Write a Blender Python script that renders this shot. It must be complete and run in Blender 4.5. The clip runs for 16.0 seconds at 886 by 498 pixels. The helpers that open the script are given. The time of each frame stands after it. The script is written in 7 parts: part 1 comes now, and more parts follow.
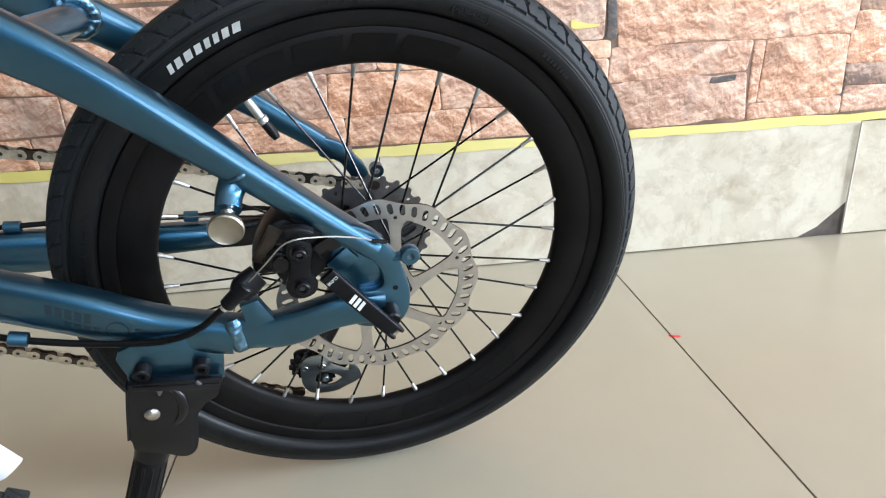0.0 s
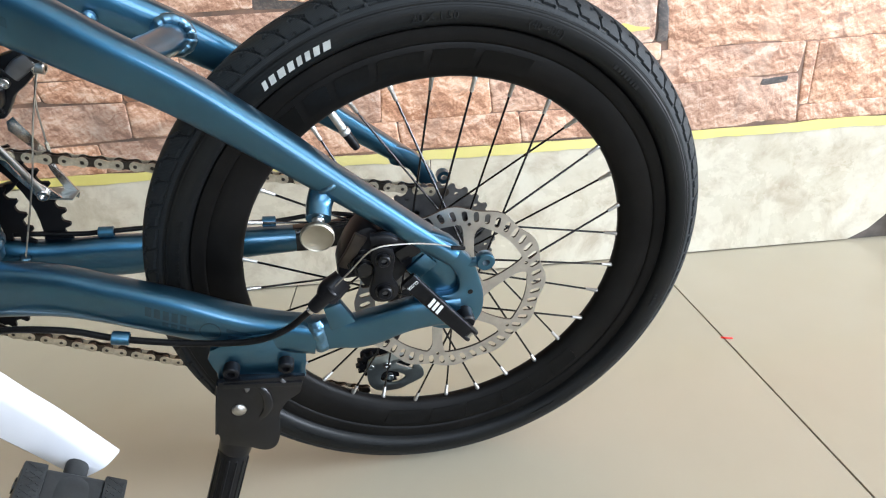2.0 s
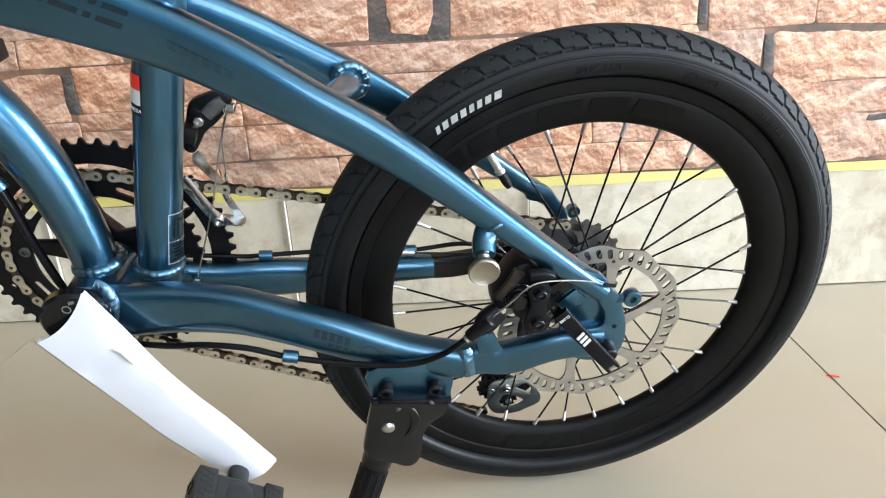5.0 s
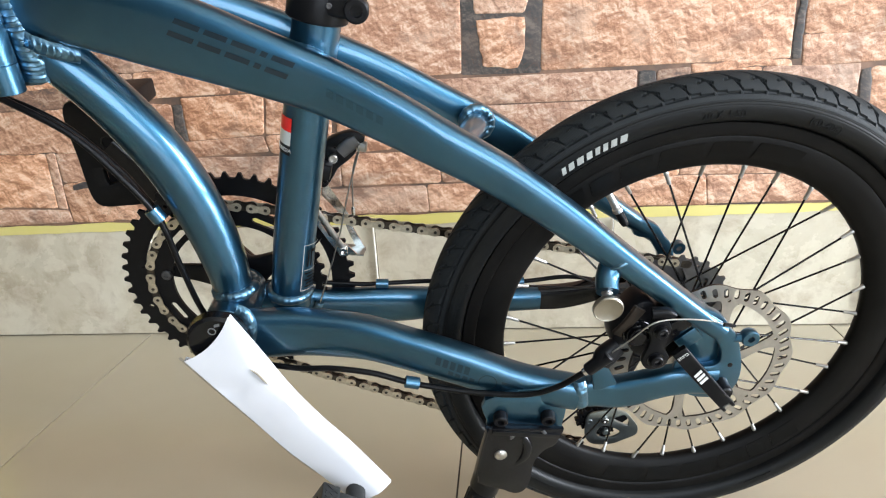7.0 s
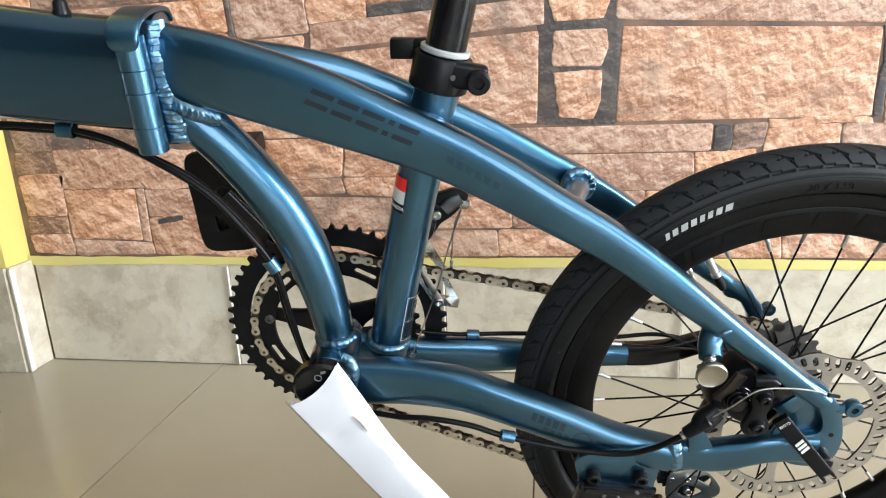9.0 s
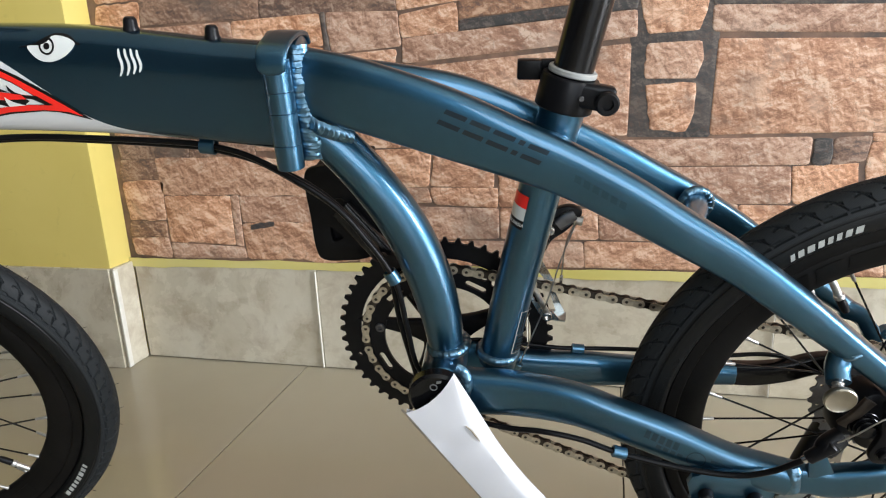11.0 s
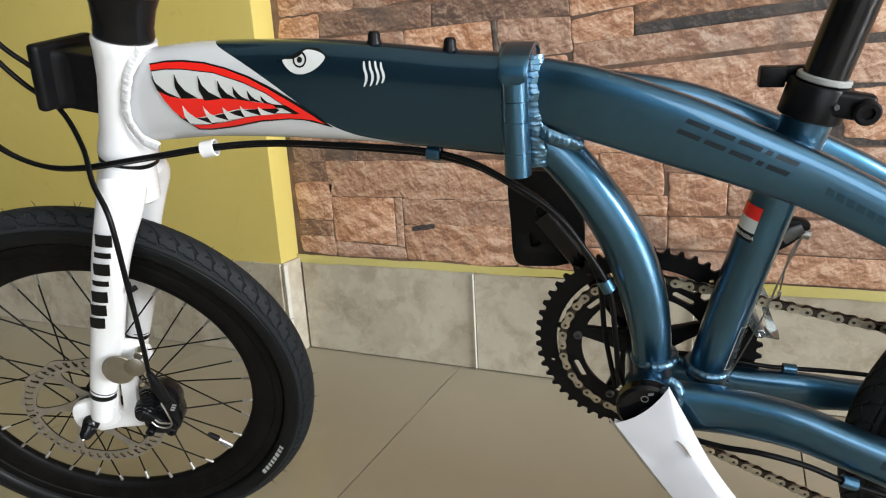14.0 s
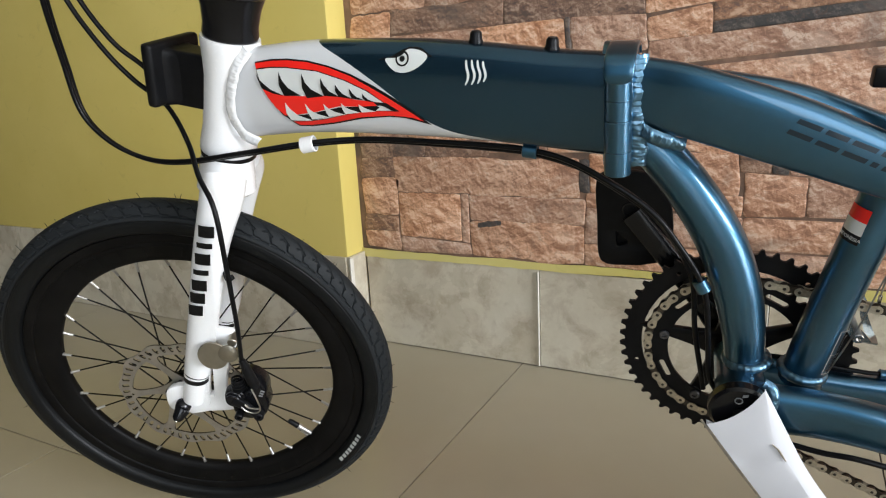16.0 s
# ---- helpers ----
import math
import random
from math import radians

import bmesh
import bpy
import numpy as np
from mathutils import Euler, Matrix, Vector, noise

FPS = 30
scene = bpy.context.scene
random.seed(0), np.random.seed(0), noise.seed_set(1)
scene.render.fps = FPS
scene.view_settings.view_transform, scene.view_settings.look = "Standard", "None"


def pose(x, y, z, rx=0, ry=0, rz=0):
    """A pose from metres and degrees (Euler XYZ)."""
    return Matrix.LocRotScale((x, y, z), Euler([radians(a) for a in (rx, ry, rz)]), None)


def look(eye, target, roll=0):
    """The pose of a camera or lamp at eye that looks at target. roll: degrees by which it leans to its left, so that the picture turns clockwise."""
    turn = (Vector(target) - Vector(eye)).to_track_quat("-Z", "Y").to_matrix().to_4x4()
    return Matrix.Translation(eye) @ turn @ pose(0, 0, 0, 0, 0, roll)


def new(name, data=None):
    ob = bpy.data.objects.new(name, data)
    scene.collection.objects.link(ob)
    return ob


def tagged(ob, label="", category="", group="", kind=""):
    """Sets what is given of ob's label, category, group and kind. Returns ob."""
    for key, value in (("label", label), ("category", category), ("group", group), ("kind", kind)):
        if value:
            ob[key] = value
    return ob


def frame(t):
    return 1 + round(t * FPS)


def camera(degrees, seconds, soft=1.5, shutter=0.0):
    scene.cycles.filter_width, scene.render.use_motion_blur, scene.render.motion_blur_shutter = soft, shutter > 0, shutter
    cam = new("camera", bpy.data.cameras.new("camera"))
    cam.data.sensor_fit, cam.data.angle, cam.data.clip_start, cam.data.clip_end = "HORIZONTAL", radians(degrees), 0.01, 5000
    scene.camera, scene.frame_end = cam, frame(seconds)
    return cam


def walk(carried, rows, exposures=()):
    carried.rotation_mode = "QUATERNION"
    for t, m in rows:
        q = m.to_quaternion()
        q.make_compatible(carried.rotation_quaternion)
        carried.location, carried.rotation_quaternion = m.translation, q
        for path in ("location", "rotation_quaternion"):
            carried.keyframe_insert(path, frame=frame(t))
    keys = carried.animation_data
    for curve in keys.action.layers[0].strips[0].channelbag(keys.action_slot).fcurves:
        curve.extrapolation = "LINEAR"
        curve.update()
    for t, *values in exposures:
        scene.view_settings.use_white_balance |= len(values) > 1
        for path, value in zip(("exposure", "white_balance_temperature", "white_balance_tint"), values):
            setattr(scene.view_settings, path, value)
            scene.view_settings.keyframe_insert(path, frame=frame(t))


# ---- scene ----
cam = camera(67.72, 16.0, soft=1.15)
PATH = [
    (0.0, 0.0114, -0.5261, 0.4534, 68.16, 2.66, -6.57),
    (0.5, 0.0044, -0.5308, 0.4582, 67.95, 2.96, -6.10),
    (1.0, -0.0021, -0.5335, 0.4626, 67.93, 3.22, -5.40),
    (1.5, -0.0108, -0.5366, 0.4605, 67.45, 3.49, -4.34),
    (2.0, -0.0235, -0.5389, 0.4692, 67.98, 3.43, -4.20),
    (2.5, -0.0467, -0.5417, 0.4732, 68.33, 3.69, -3.15),
    (3.0, -0.0587, -0.5424, 0.4747, 67.99, 3.52, -2.73),
    (3.5, -0.0689, -0.5451, 0.4815, 68.34, 3.59, -1.83),
    (6.0, -0.1293, -0.5713, 0.5099, 70.54, 2.68, 2.17),
    (6.5, -0.1441, -0.5767, 0.5159, 71.14, 2.74, 3.48),
    (7.0, -0.1576, -0.5807, 0.5214, 71.47, 3.26, 5.04),
    (7.5, -0.1708, -0.5839, 0.5298, 72.69, 3.14, 5.99),
    (8.0, -0.1795, -0.5886, 0.5370, 73.21, 3.04, 6.27),
    (8.5, -0.1905, -0.5931, 0.5472, 73.98, 2.92, 7.39),
    (9.0, -0.2066, -0.5981, 0.5499, 74.35, 2.40, 8.89),
    (11.5, -0.2695, -0.6255, 0.5671, 75.20, 2.54, 15.40),
    (12.0, -0.2851, -0.6334, 0.5701, 75.37, 2.32, 17.19),
    (12.5, -0.2966, -0.6389, 0.5729, 75.38, 2.48, 18.49),
    (13.0, -0.3093, -0.6433, 0.5717, 75.41, 2.80, 20.08),
    (13.5, -0.3243, -0.6459, 0.5704, 75.38, 2.91, 21.84),
    (14.0, -0.3374, -0.6522, 0.5721, 75.79, 3.09, 23.69),
    (14.5, -0.3476, -0.6611, 0.5757, 76.03, 3.08, 25.01),
    (15.0, -0.3565, -0.6701, 0.5788, 76.05, 2.99, 25.90),
    (15.5, -0.3648, -0.6743, 0.5776, 75.87, 3.18, 27.03),
    (16.0, -0.3735, -0.6799, 0.5765, 75.68, 2.92, 27.61),
]
EXPOSURES = ((0.0, 0.04, 5700, 10), (2.0, 0.16, 5750, 10), (3.5, 0.24, 5750, 10), (6.0, 0.15, 5950, 10), (9.0, 0.10, 6100, 10), (11.5, -0.38, 6250, 11), (12.5, -0.40, 6350, 11), (16.0, -0.55, 6250, 11))
walk(cam, [(t, pose(*row)) for t, *row in PATH], EXPOSURES)

# ---- light ----
world = bpy.data.worlds.new("world")
scene.world = world
world.use_nodes = True
wn = world.node_tree
sky = wn.nodes.new("ShaderNodeTexSky")
sky.sky_type, sky.sun_disc = "NISHITA", False
sky.sun_elevation, sky.sun_rotation = radians(48), radians(120)
wn.links.new(sky.outputs[0], wn.nodes["Background"].inputs[0])
wn.nodes["Background"].inputs[1].default_value = 0.10


def area(name, m, sx, sy, watts, colour):
    """Daylight that enters through an opening of the room."""
    d = bpy.data.lights.new(name, "AREA")
    d.shape, d.size, d.size_y, d.energy, d.color = "RECTANGLE", sx, sy, watts, colour
    ob = new(name, d)
    ob.matrix_world = m
    return ob


area("daylight_doorway", look((5.95, -1.3, 1.35), (0.0, -0.7, 0.6)), 2.3, 2.3, 775, (0.895, 0.925, 0.945))
area("daylight_shop_window", look((1.9, -4.15, 1.35), (1.9, 0.0, 1.2)), 3.0, 2.2, 130, (0.87, 0.925, 0.965))


# ---- materials ----
def shader(name, colour=(0.5, 0.5, 0.5), rough=0.5, metal=0.0, coat=0.0, spec=0.5):
    m = bpy.data.materials.new(name)
    m.use_nodes = True
    b = m.node_tree.nodes["Principled BSDF"]
    b.inputs["Base Color"].default_value = (*colour, 1)
    b.inputs["Roughness"].default_value = rough
    b.inputs["Metallic"].default_value = metal
    b.inputs["Coat Weight"].default_value = coat
    b.inputs["Coat Roughness"].default_value = 0.035
    b.inputs["Specular IOR Level"].default_value = spec
    return m, m.node_tree, b


def coords(nt, scale=(1, 1, 1), kind="Object"):
    tc, mp = nt.nodes.new("ShaderNodeTexCoord"), nt.nodes.new("ShaderNodeMapping")
    mp.inputs["Scale"].default_value = scale
    nt.links.new(tc.outputs[kind], mp.inputs["Vector"])
    return mp.outputs[0]


def noise_tex(nt, vec, scale, detail=6, rough=0.6, dist=0.0):
    n = nt.nodes.new("ShaderNodeTexNoise")
    n.inputs["Scale"].default_value, n.inputs["Detail"].default_value = scale, detail
    n.inputs["Roughness"].default_value, n.inputs["Distortion"].default_value = rough, dist
    nt.links.new(vec, n.inputs["Vector"])
    return n.outputs["Fac"]


def ramp(nt, fac, stops):
    r = nt.nodes.new("ShaderNodeValToRGB")
    els = r.color_ramp.elements
    while len(els) < len(stops):
        els.new(0.5)
    for e, (p, c) in zip(els, stops):
        e.position, e.color = p, (*c, 1) if len(c) == 3 else c
    nt.links.new(fac, r.inputs[0])
    return r.outputs[0]


def mix(nt, fac, a, b, how="MIX"):
    n = nt.nodes.new("ShaderNodeMix")
    n.data_type, n.blend_type = "RGBA", how
    for key, v in (("Factor", fac), ("A", a), ("B", b)):
        sock = [s for s in n.inputs if s.name == key and (s.type == "RGBA" or key == "Factor" and s.type == "VALUE")][0]
        if isinstance(v, (int, float)):
            sock.default_value = v
        elif isinstance(v, tuple):
            sock.default_value = (*v, 1)
        else:
            nt.links.new(v, sock)
    return [s for s in n.outputs if s.type == "RGBA"][0]


def calc(nt, op, a, b=None, c=None):
    n = nt.nodes.new("ShaderNodeMath")
    n.operation = op
    for i, v in enumerate((a, b, c)):
        if v is None:
            continue
        if isinstance(v, (int, float)):
            n.inputs[i].default_value = v
        else:
            nt.links.new(v, n.inputs[i])
    return n.outputs[0]


def bump(nt, b, height, strength, dist=0.001):
    n = nt.nodes.new("ShaderNodeBump")
    n.inputs["Strength"].default_value, n.inputs["Distance"].default_value = strength, dist
    nt.links.new(height, n.inputs["Height"])
    nt.links.new(n.outputs[0], b.inputs["Normal"])


def worn(name, colour, rough, metal=0.0, coat=0.0, vary=0.12, scale=40, relief=0.0, spec=0.5, fine=600, kind="Object"):
    """A plain finish with slight uneven tone and gloss at two scales."""
    m, nt, b = shader(name, colour, rough, metal, coat, spec)
    v = coords(nt, kind=kind)
    big, small = noise_tex(nt, v, scale, 4), noise_tex(nt, v, fine, 3)
    dark = tuple(c * (1 - vary) for c in colour)
    light = tuple(min(1, c * (1 + vary)) for c in colour)
    nt.links.new(ramp(nt, big, [(0.35, dark), (0.65, light)]), b.inputs["Base Color"])
    nt.links.new(calc(nt, "ADD", calc(nt, "MULTIPLY", small, 0.12), max(0.02, rough - 0.06)), b.inputs["Roughness"])
    if relief:
        bump(nt, b, small, relief, 0.0004)
    return m


M_BLUE = worn("blue_metallic_paint", (0.043, 0.131, 0.216), 0.37, 1.0, 0.85, 0.06, 30, 0.0, fine=2600)
M_BLUE_BARE = worn("weld_blue_paint", (0.092, 0.195, 0.285), 0.38, 1.0, 0.8, 0.1, 90)
M_WHITE = worn("white_gloss_paint", (0.88, 0.88, 0.88), 0.26, 0.0, 0.4, 0.02, 20)
M_BLACK = worn("black_anodised_metal", (0.006, 0.006, 0.007), 0.34, 0.0, 0.0, 0.25, 60, 0.1, spec=0.16)
M_GLOSSBLACK = worn("gloss_black_paint", (0.005, 0.005, 0.006), 0.20, 0.0, 0.0, 0.2, 40, spec=0.35)
M_PLASTIC = worn("black_plastic", (0.0055, 0.0055, 0.006), 0.44, 0.0, 0.0, 0.25, 70, 0.25, spec=0.16)
M_PEDAL = worn("grey_black_nylon", (0.020, 0.021, 0.021), 0.50, 0.0, 0.0, 0.2, 70, 0.3, spec=0.35)
M_CABLE = worn("black_cable_sheath", (0.004, 0.004, 0.0045), 0.32, 0.0, 0.0, 0.2, 60, spec=0.16)
M_RIM = worn("satin_black_rim", (0.0046, 0.0042, 0.0039), 0.46, 0.0, 0.0, 0.3, 25, 0.06, spec=0.11)
M_RIMMARK = worn("gloss_black_decal", (0.0038, 0.0037, 0.0036), 0.34, 0.0, 0.0, 0.2, 40, spec=0.12)
M_STEEL = worn("brushed_steel", (0.50, 0.48, 0.45), 0.34, 1.0, 0.0, 0.1, 60, 0.12)
M_ROTOR = worn("rotor_steel", (0.46, 0.44, 0.41), 0.34, 0.9, 0.0, 0.10, 70, 0.1)
M_LAP = worn("brown_foam_edge", (0.30, 0.26, 0.20), 0.7, 0.0, 0.0, 0.15, 90)
M_ALU = worn("polished_alloy", (0.72, 0.71, 0.69), 0.24, 1.0, 0.0, 0.06, 80)
M_CHAIN = worn("oiled_chain_steel", (0.50, 0.44, 0.33), 0.42, 0.6, 0.0, 0.25, 180)
M_CHAINDARK = worn("dark_chain_steel", (0.07, 0.06, 0.05), 0.35, 0.9, 0.0, 0.3, 180)
M_FAINT = worn("faint_tone_decal", (0.022, 0.066, 0.110), 0.40, 0.9, 0.7, 0.08, 30)
M_SHADE = worn("shade_tone_decal", (0.033, 0.103, 0.172), 0.38, 1.0, 0.8, 0.06, 30)
M_TYREPRINT = worn("grey_white_tyre_print", (0.33, 0.34, 0.32), 0.55, 0.0, 0.0, 0.15, 90)
M_DISC = worn("dull_nickel_plate", (0.34, 0.31, 0.25), 0.36, 0.9, 0.0, 0.08, 60)
M_NIPPLE = worn("dull_brass_plated", (0.50, 0.49, 0.47), 0.42, 0.9, 0.0, 0.1, 80)
M_MECH = worn("grey_green_alloy", (0.30, 0.33, 0.32), 0.34, 0.9, 0.0, 0.12, 60)
M_GREYMETAL = worn("dark_grey_alloy", (0.13, 0.13, 0.135), 0.4, 0.8, 0.0, 0.2, 60)
M_BROWN = worn("bronze_pad_steel", (0.045, 0.036, 0.029), 0.42, 0.6, 0.0, 0.3, 90)
M_RED = worn("red_vinyl", (0.90, 0.020, 0.012), 0.3, 0.0, 0.3, 0.03, 30)
M_INK = worn("black_vinyl", (0.006, 0.006, 0.006), 0.35, 0.0, 0.0, 0.1, 30, spec=0.25)
M_DECALWHITE = worn("white_vinyl", (0.70, 0.72, 0.70), 0.3, 0.0, 0.3, 0.02, 30)
M_GHOST = worn("dark_tone_decal", (0.010, 0.026, 0.042), 0.36, 0.6, 0.7, 0.1, 30)
M_PALE = worn("grey_printed_label", (0.36, 0.37, 0.36), 0.45, 0.0, 0.0, 0.05, 60)
M_GREYMARK = worn("grey_mark", (0.22, 0.22, 0.22), 0.5, 0.0, 0.0, 0.1, 60)


def make_rubber():
    """Black rubber; the tread carries a fine herringbone in the wheel's own turn."""
    m, nt, b = shader("tyre_rubber", (0.012, 0.012, 0.012), 0.46, spec=0.20)
    tc = nt.nodes.new("ShaderNodeTexCoord")
    v = tc.outputs["Object"]
    sep = nt.nodes.new("ShaderNodeSeparateXYZ")
    nt.links.new(v, sep.inputs[0])
    x, y, z = sep.outputs
    turn = calc(nt, "MULTIPLY", calc(nt, "ARCTAN2", z, x), 74 * 17)
    lean = calc(nt, "MULTIPLY", calc(nt, "ABSOLUTE", y), 4800)
    fine = calc(nt, "SINE", calc(nt, "ADD", turn, lean))
    r = calc(nt, "SQRT", calc(nt, "ADD", calc(nt, "MULTIPLY", x, x), calc(nt, "MULTIPLY", z, z)))
    tread = calc(nt, "GREATER_THAN", r, 0.2270)
    n1, n2 = noise_tex(nt, v, 22, 5), noise_tex(nt, v, 900, 2)
    wall = ramp(nt, n1, [(0.3, (0.0040, 0.0044, 0.0046)), (0.7, (0.0066, 0.0071, 0.0074))])
    block_c = ramp(nt, calc(nt, "ADD", calc(nt, "MULTIPLY", fine, 0.4), 0.5), [(0.2, (0.0120, 0.0135, 0.0147)), (0.8, (0.0215, 0.0240, 0.0258))])
    nt.links.new(mix(nt, tread, wall, block_c), b.inputs["Base Color"])
    h = calc(nt, "ADD", calc(nt, "MULTIPLY", n2, 0.5), calc(nt, "MULTIPLY", calc(nt, "MULTIPLY", fine, tread), 0.22))
    ribs = calc(nt, "MULTIPLY", calc(nt, "SINE", calc(nt, "MULTIPLY", r, 3600)), calc(nt, "MULTIPLY", calc(nt, "GREATER_THAN", r, 0.2222), calc(nt, "SUBTRACT", 1.0, tread)))
    h = calc(nt, "ADD", h, calc(nt, "MULTIPLY", ribs, 0.6))
    nt.links.new(calc(nt, "SUBTRACT", 0.19, calc(nt, "MULTIPLY", tread, 0.05)), b.inputs["Specular IOR Level"])
    nt.links.new(calc(nt, "ADD", 0.44, calc(nt, "MULTIPLY", tread, 0.10)), b.inputs["Roughness"])
    bump(nt, b, h, 0.30, 0.0004)
    return m


def make_paper():
    m, nt, b = shader("white_wrapping_foam", (0.86, 0.87, 0.90), 0.55, spec=0.3)
    v = coords(nt)
    n1, n2 = noise_tex(nt, v, 14, 3), noise_tex(nt, v, 160, 4)
    nt.links.new(ramp(nt, n1, [(0.3, (0.60, 0.605, 0.64)), (0.7, (0.64, 0.645, 0.675))]), b.inputs["Base Color"])
    bump(nt, b, calc(nt, "ADD", n1, calc(nt, "MULTIPLY", n2, 0.05)), 0.20, 0.003)
    return m


def make_floor_tile():
    m, nt, b = shader("cream_polished_tile", (0.5, 0.45, 0.36), 0.14, spec=0.36)
    info = nt.nodes.new("ShaderNodeObjectInfo")
    v = coords(nt)
    n1, n2, n3 = noise_tex(nt, v, 2.3, 4), noise_tex(nt, v, 260, 3), noise_tex(nt, v, 9, 6, 0.7)
    c = ramp(nt, n1, [(0.3, (0.405, 0.364, 0.272)), (0.7, (0.44, 0.398, 0.306))])
    c = mix(nt, calc(nt, "MULTIPLY", n2, 0.10), c, (0.38, 0.32, 0.24))
    c = mix(nt, calc(nt, "MULTIPLY", info.outputs["Random"], 0.05), c, (0.40, 0.35, 0.27))
    nt.links.new(c, b.inputs["Base Color"])
    nt.links.new(ramp(nt, n3, [(0.3, (0.15,) * 3), (0.75, (0.19,) * 3)]), b.inputs["Roughness"])
    bump(nt, b, noise_tex(nt, v, 30, 2), 0.02, 0.001)
    return m


def make_dado_tile():
    m, nt, b = shader("beige_marbled_tile", (0.55, 0.5, 0.4), 0.3)
    info = nt.nodes.new("ShaderNodeObjectInfo")
    v = coords(nt)
    add = nt.nodes.new("ShaderNodeVectorMath")
    add.operation = "ADD"
    nt.links.new(v, add.inputs[0])
    comb = nt.nodes.new("ShaderNodeCombineXYZ")
    nt.links.new(calc(nt, "MULTIPLY", info.outputs["Random"], 7.0), comb.inputs[0])
    nt.links.new(comb.outputs[0], add.inputs[1])
    p = add.outputs[0]
    veins, blot, grain = noise_tex(nt, p, 16, 8, 0.66, 0.35), noise_tex(nt, p, 6.5, 6, 0.65, 0.25), noise_tex(nt, p, 170, 4)
    c = ramp(nt, blot, [(0.3, (0.50, 0.445, 0.335)), (0.55, (0.60, 0.55, 0.435)), (0.75, (0.67, 0.625, 0.52))])
    c = mix(nt, ramp(nt, veins, [(0.47, (0, 0, 0)), (0.66, (0.80, 0.80, 0.80))]), c, (0.38, 0.31, 0.22))
    c = mix(nt, calc(nt, "MULTIPLY", grain, 0.22), c, (0.40, 0.35, 0.27))
    nt.links.new(c, b.inputs["Base Color"])
    nt.links.new(ramp(nt, blot, [(0.3, (0.20,) * 3), (0.7, (0.36,) * 3)]), b.inputs["Roughness"])
    return m


def make_stone(name, stops, shade, shine, stained):
    """The printed stones: rough hewn; the print carries the lit relief of real stone."""
    m, nt, b = shader(name, stops[1][1], 0.55, spec=0.3)
    info = nt.nodes.new("ShaderNodeObjectInfo")
    rnd = info.outputs["Random"]
    v = coords(nt)

    def shifted(base, dx, dz):
        add = nt.nodes.new("ShaderNodeVectorMath")
        add.operation = "ADD"
        comb = nt.nodes.new("ShaderNodeCombineXYZ")
        for i, d in ((0, dx), (2, dz)):
            if isinstance(d, float):
                comb.inputs[i].default_value = d
            else:
                nt.links.new(d, comb.inputs[i])
        nt.links.new(base, add.inputs[0])
        nt.links.new(comb.outputs[0], add.inputs[1])
        return add.outputs[0]

    p = shifted(v, calc(nt, "MULTIPLY", rnd, 9.0), calc(nt, "MULTIPLY", rnd, 5.0))
    st = nt.nodes.new("ShaderNodeMapping")
    st.inputs["Scale"].default_value = (1.0, 1, 1.12)
    st.inputs["Rotation"].default_value = (0, 0.30, 0)
    nt.links.new(p, st.inputs["Vector"])
    p1 = st.outputs[0]

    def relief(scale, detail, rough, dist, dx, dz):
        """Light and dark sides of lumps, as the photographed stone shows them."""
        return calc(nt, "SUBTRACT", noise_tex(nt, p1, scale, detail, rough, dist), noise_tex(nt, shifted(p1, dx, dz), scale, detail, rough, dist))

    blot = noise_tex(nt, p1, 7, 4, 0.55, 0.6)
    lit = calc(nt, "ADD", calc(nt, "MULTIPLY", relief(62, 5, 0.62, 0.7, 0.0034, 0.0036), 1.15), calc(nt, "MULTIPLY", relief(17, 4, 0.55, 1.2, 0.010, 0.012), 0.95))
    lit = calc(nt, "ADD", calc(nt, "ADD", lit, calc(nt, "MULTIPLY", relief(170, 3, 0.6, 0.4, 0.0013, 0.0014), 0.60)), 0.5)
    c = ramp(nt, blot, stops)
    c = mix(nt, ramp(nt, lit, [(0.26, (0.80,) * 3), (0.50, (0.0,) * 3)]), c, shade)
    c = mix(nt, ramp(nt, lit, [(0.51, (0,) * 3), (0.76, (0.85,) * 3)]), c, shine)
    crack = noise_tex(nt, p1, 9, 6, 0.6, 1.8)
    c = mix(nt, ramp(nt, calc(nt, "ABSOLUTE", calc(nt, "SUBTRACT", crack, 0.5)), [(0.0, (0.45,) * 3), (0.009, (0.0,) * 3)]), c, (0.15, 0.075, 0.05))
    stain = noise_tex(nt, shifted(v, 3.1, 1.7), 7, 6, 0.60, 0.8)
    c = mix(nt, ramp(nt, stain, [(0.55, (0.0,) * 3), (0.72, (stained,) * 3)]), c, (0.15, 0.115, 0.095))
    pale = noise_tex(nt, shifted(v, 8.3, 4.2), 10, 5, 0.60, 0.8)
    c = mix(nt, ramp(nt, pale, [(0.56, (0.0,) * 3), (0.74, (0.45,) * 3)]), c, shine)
    hue = nt.nodes.new("ShaderNodeHueSaturation")
    nt.links.new(c, hue.inputs["Color"])
    nt.links.new(calc(nt, "ADD", calc(nt, "MULTIPLY", rnd, 0.30), 0.88), hue.inputs["Value"])
    nt.links.new(calc(nt, "ADD", calc(nt, "MULTIPLY", rnd, 0.20), 0.90), hue.inputs["Saturation"])
    nt.links.new(hue.outputs[0], b.inputs["Base Color"])
    return m


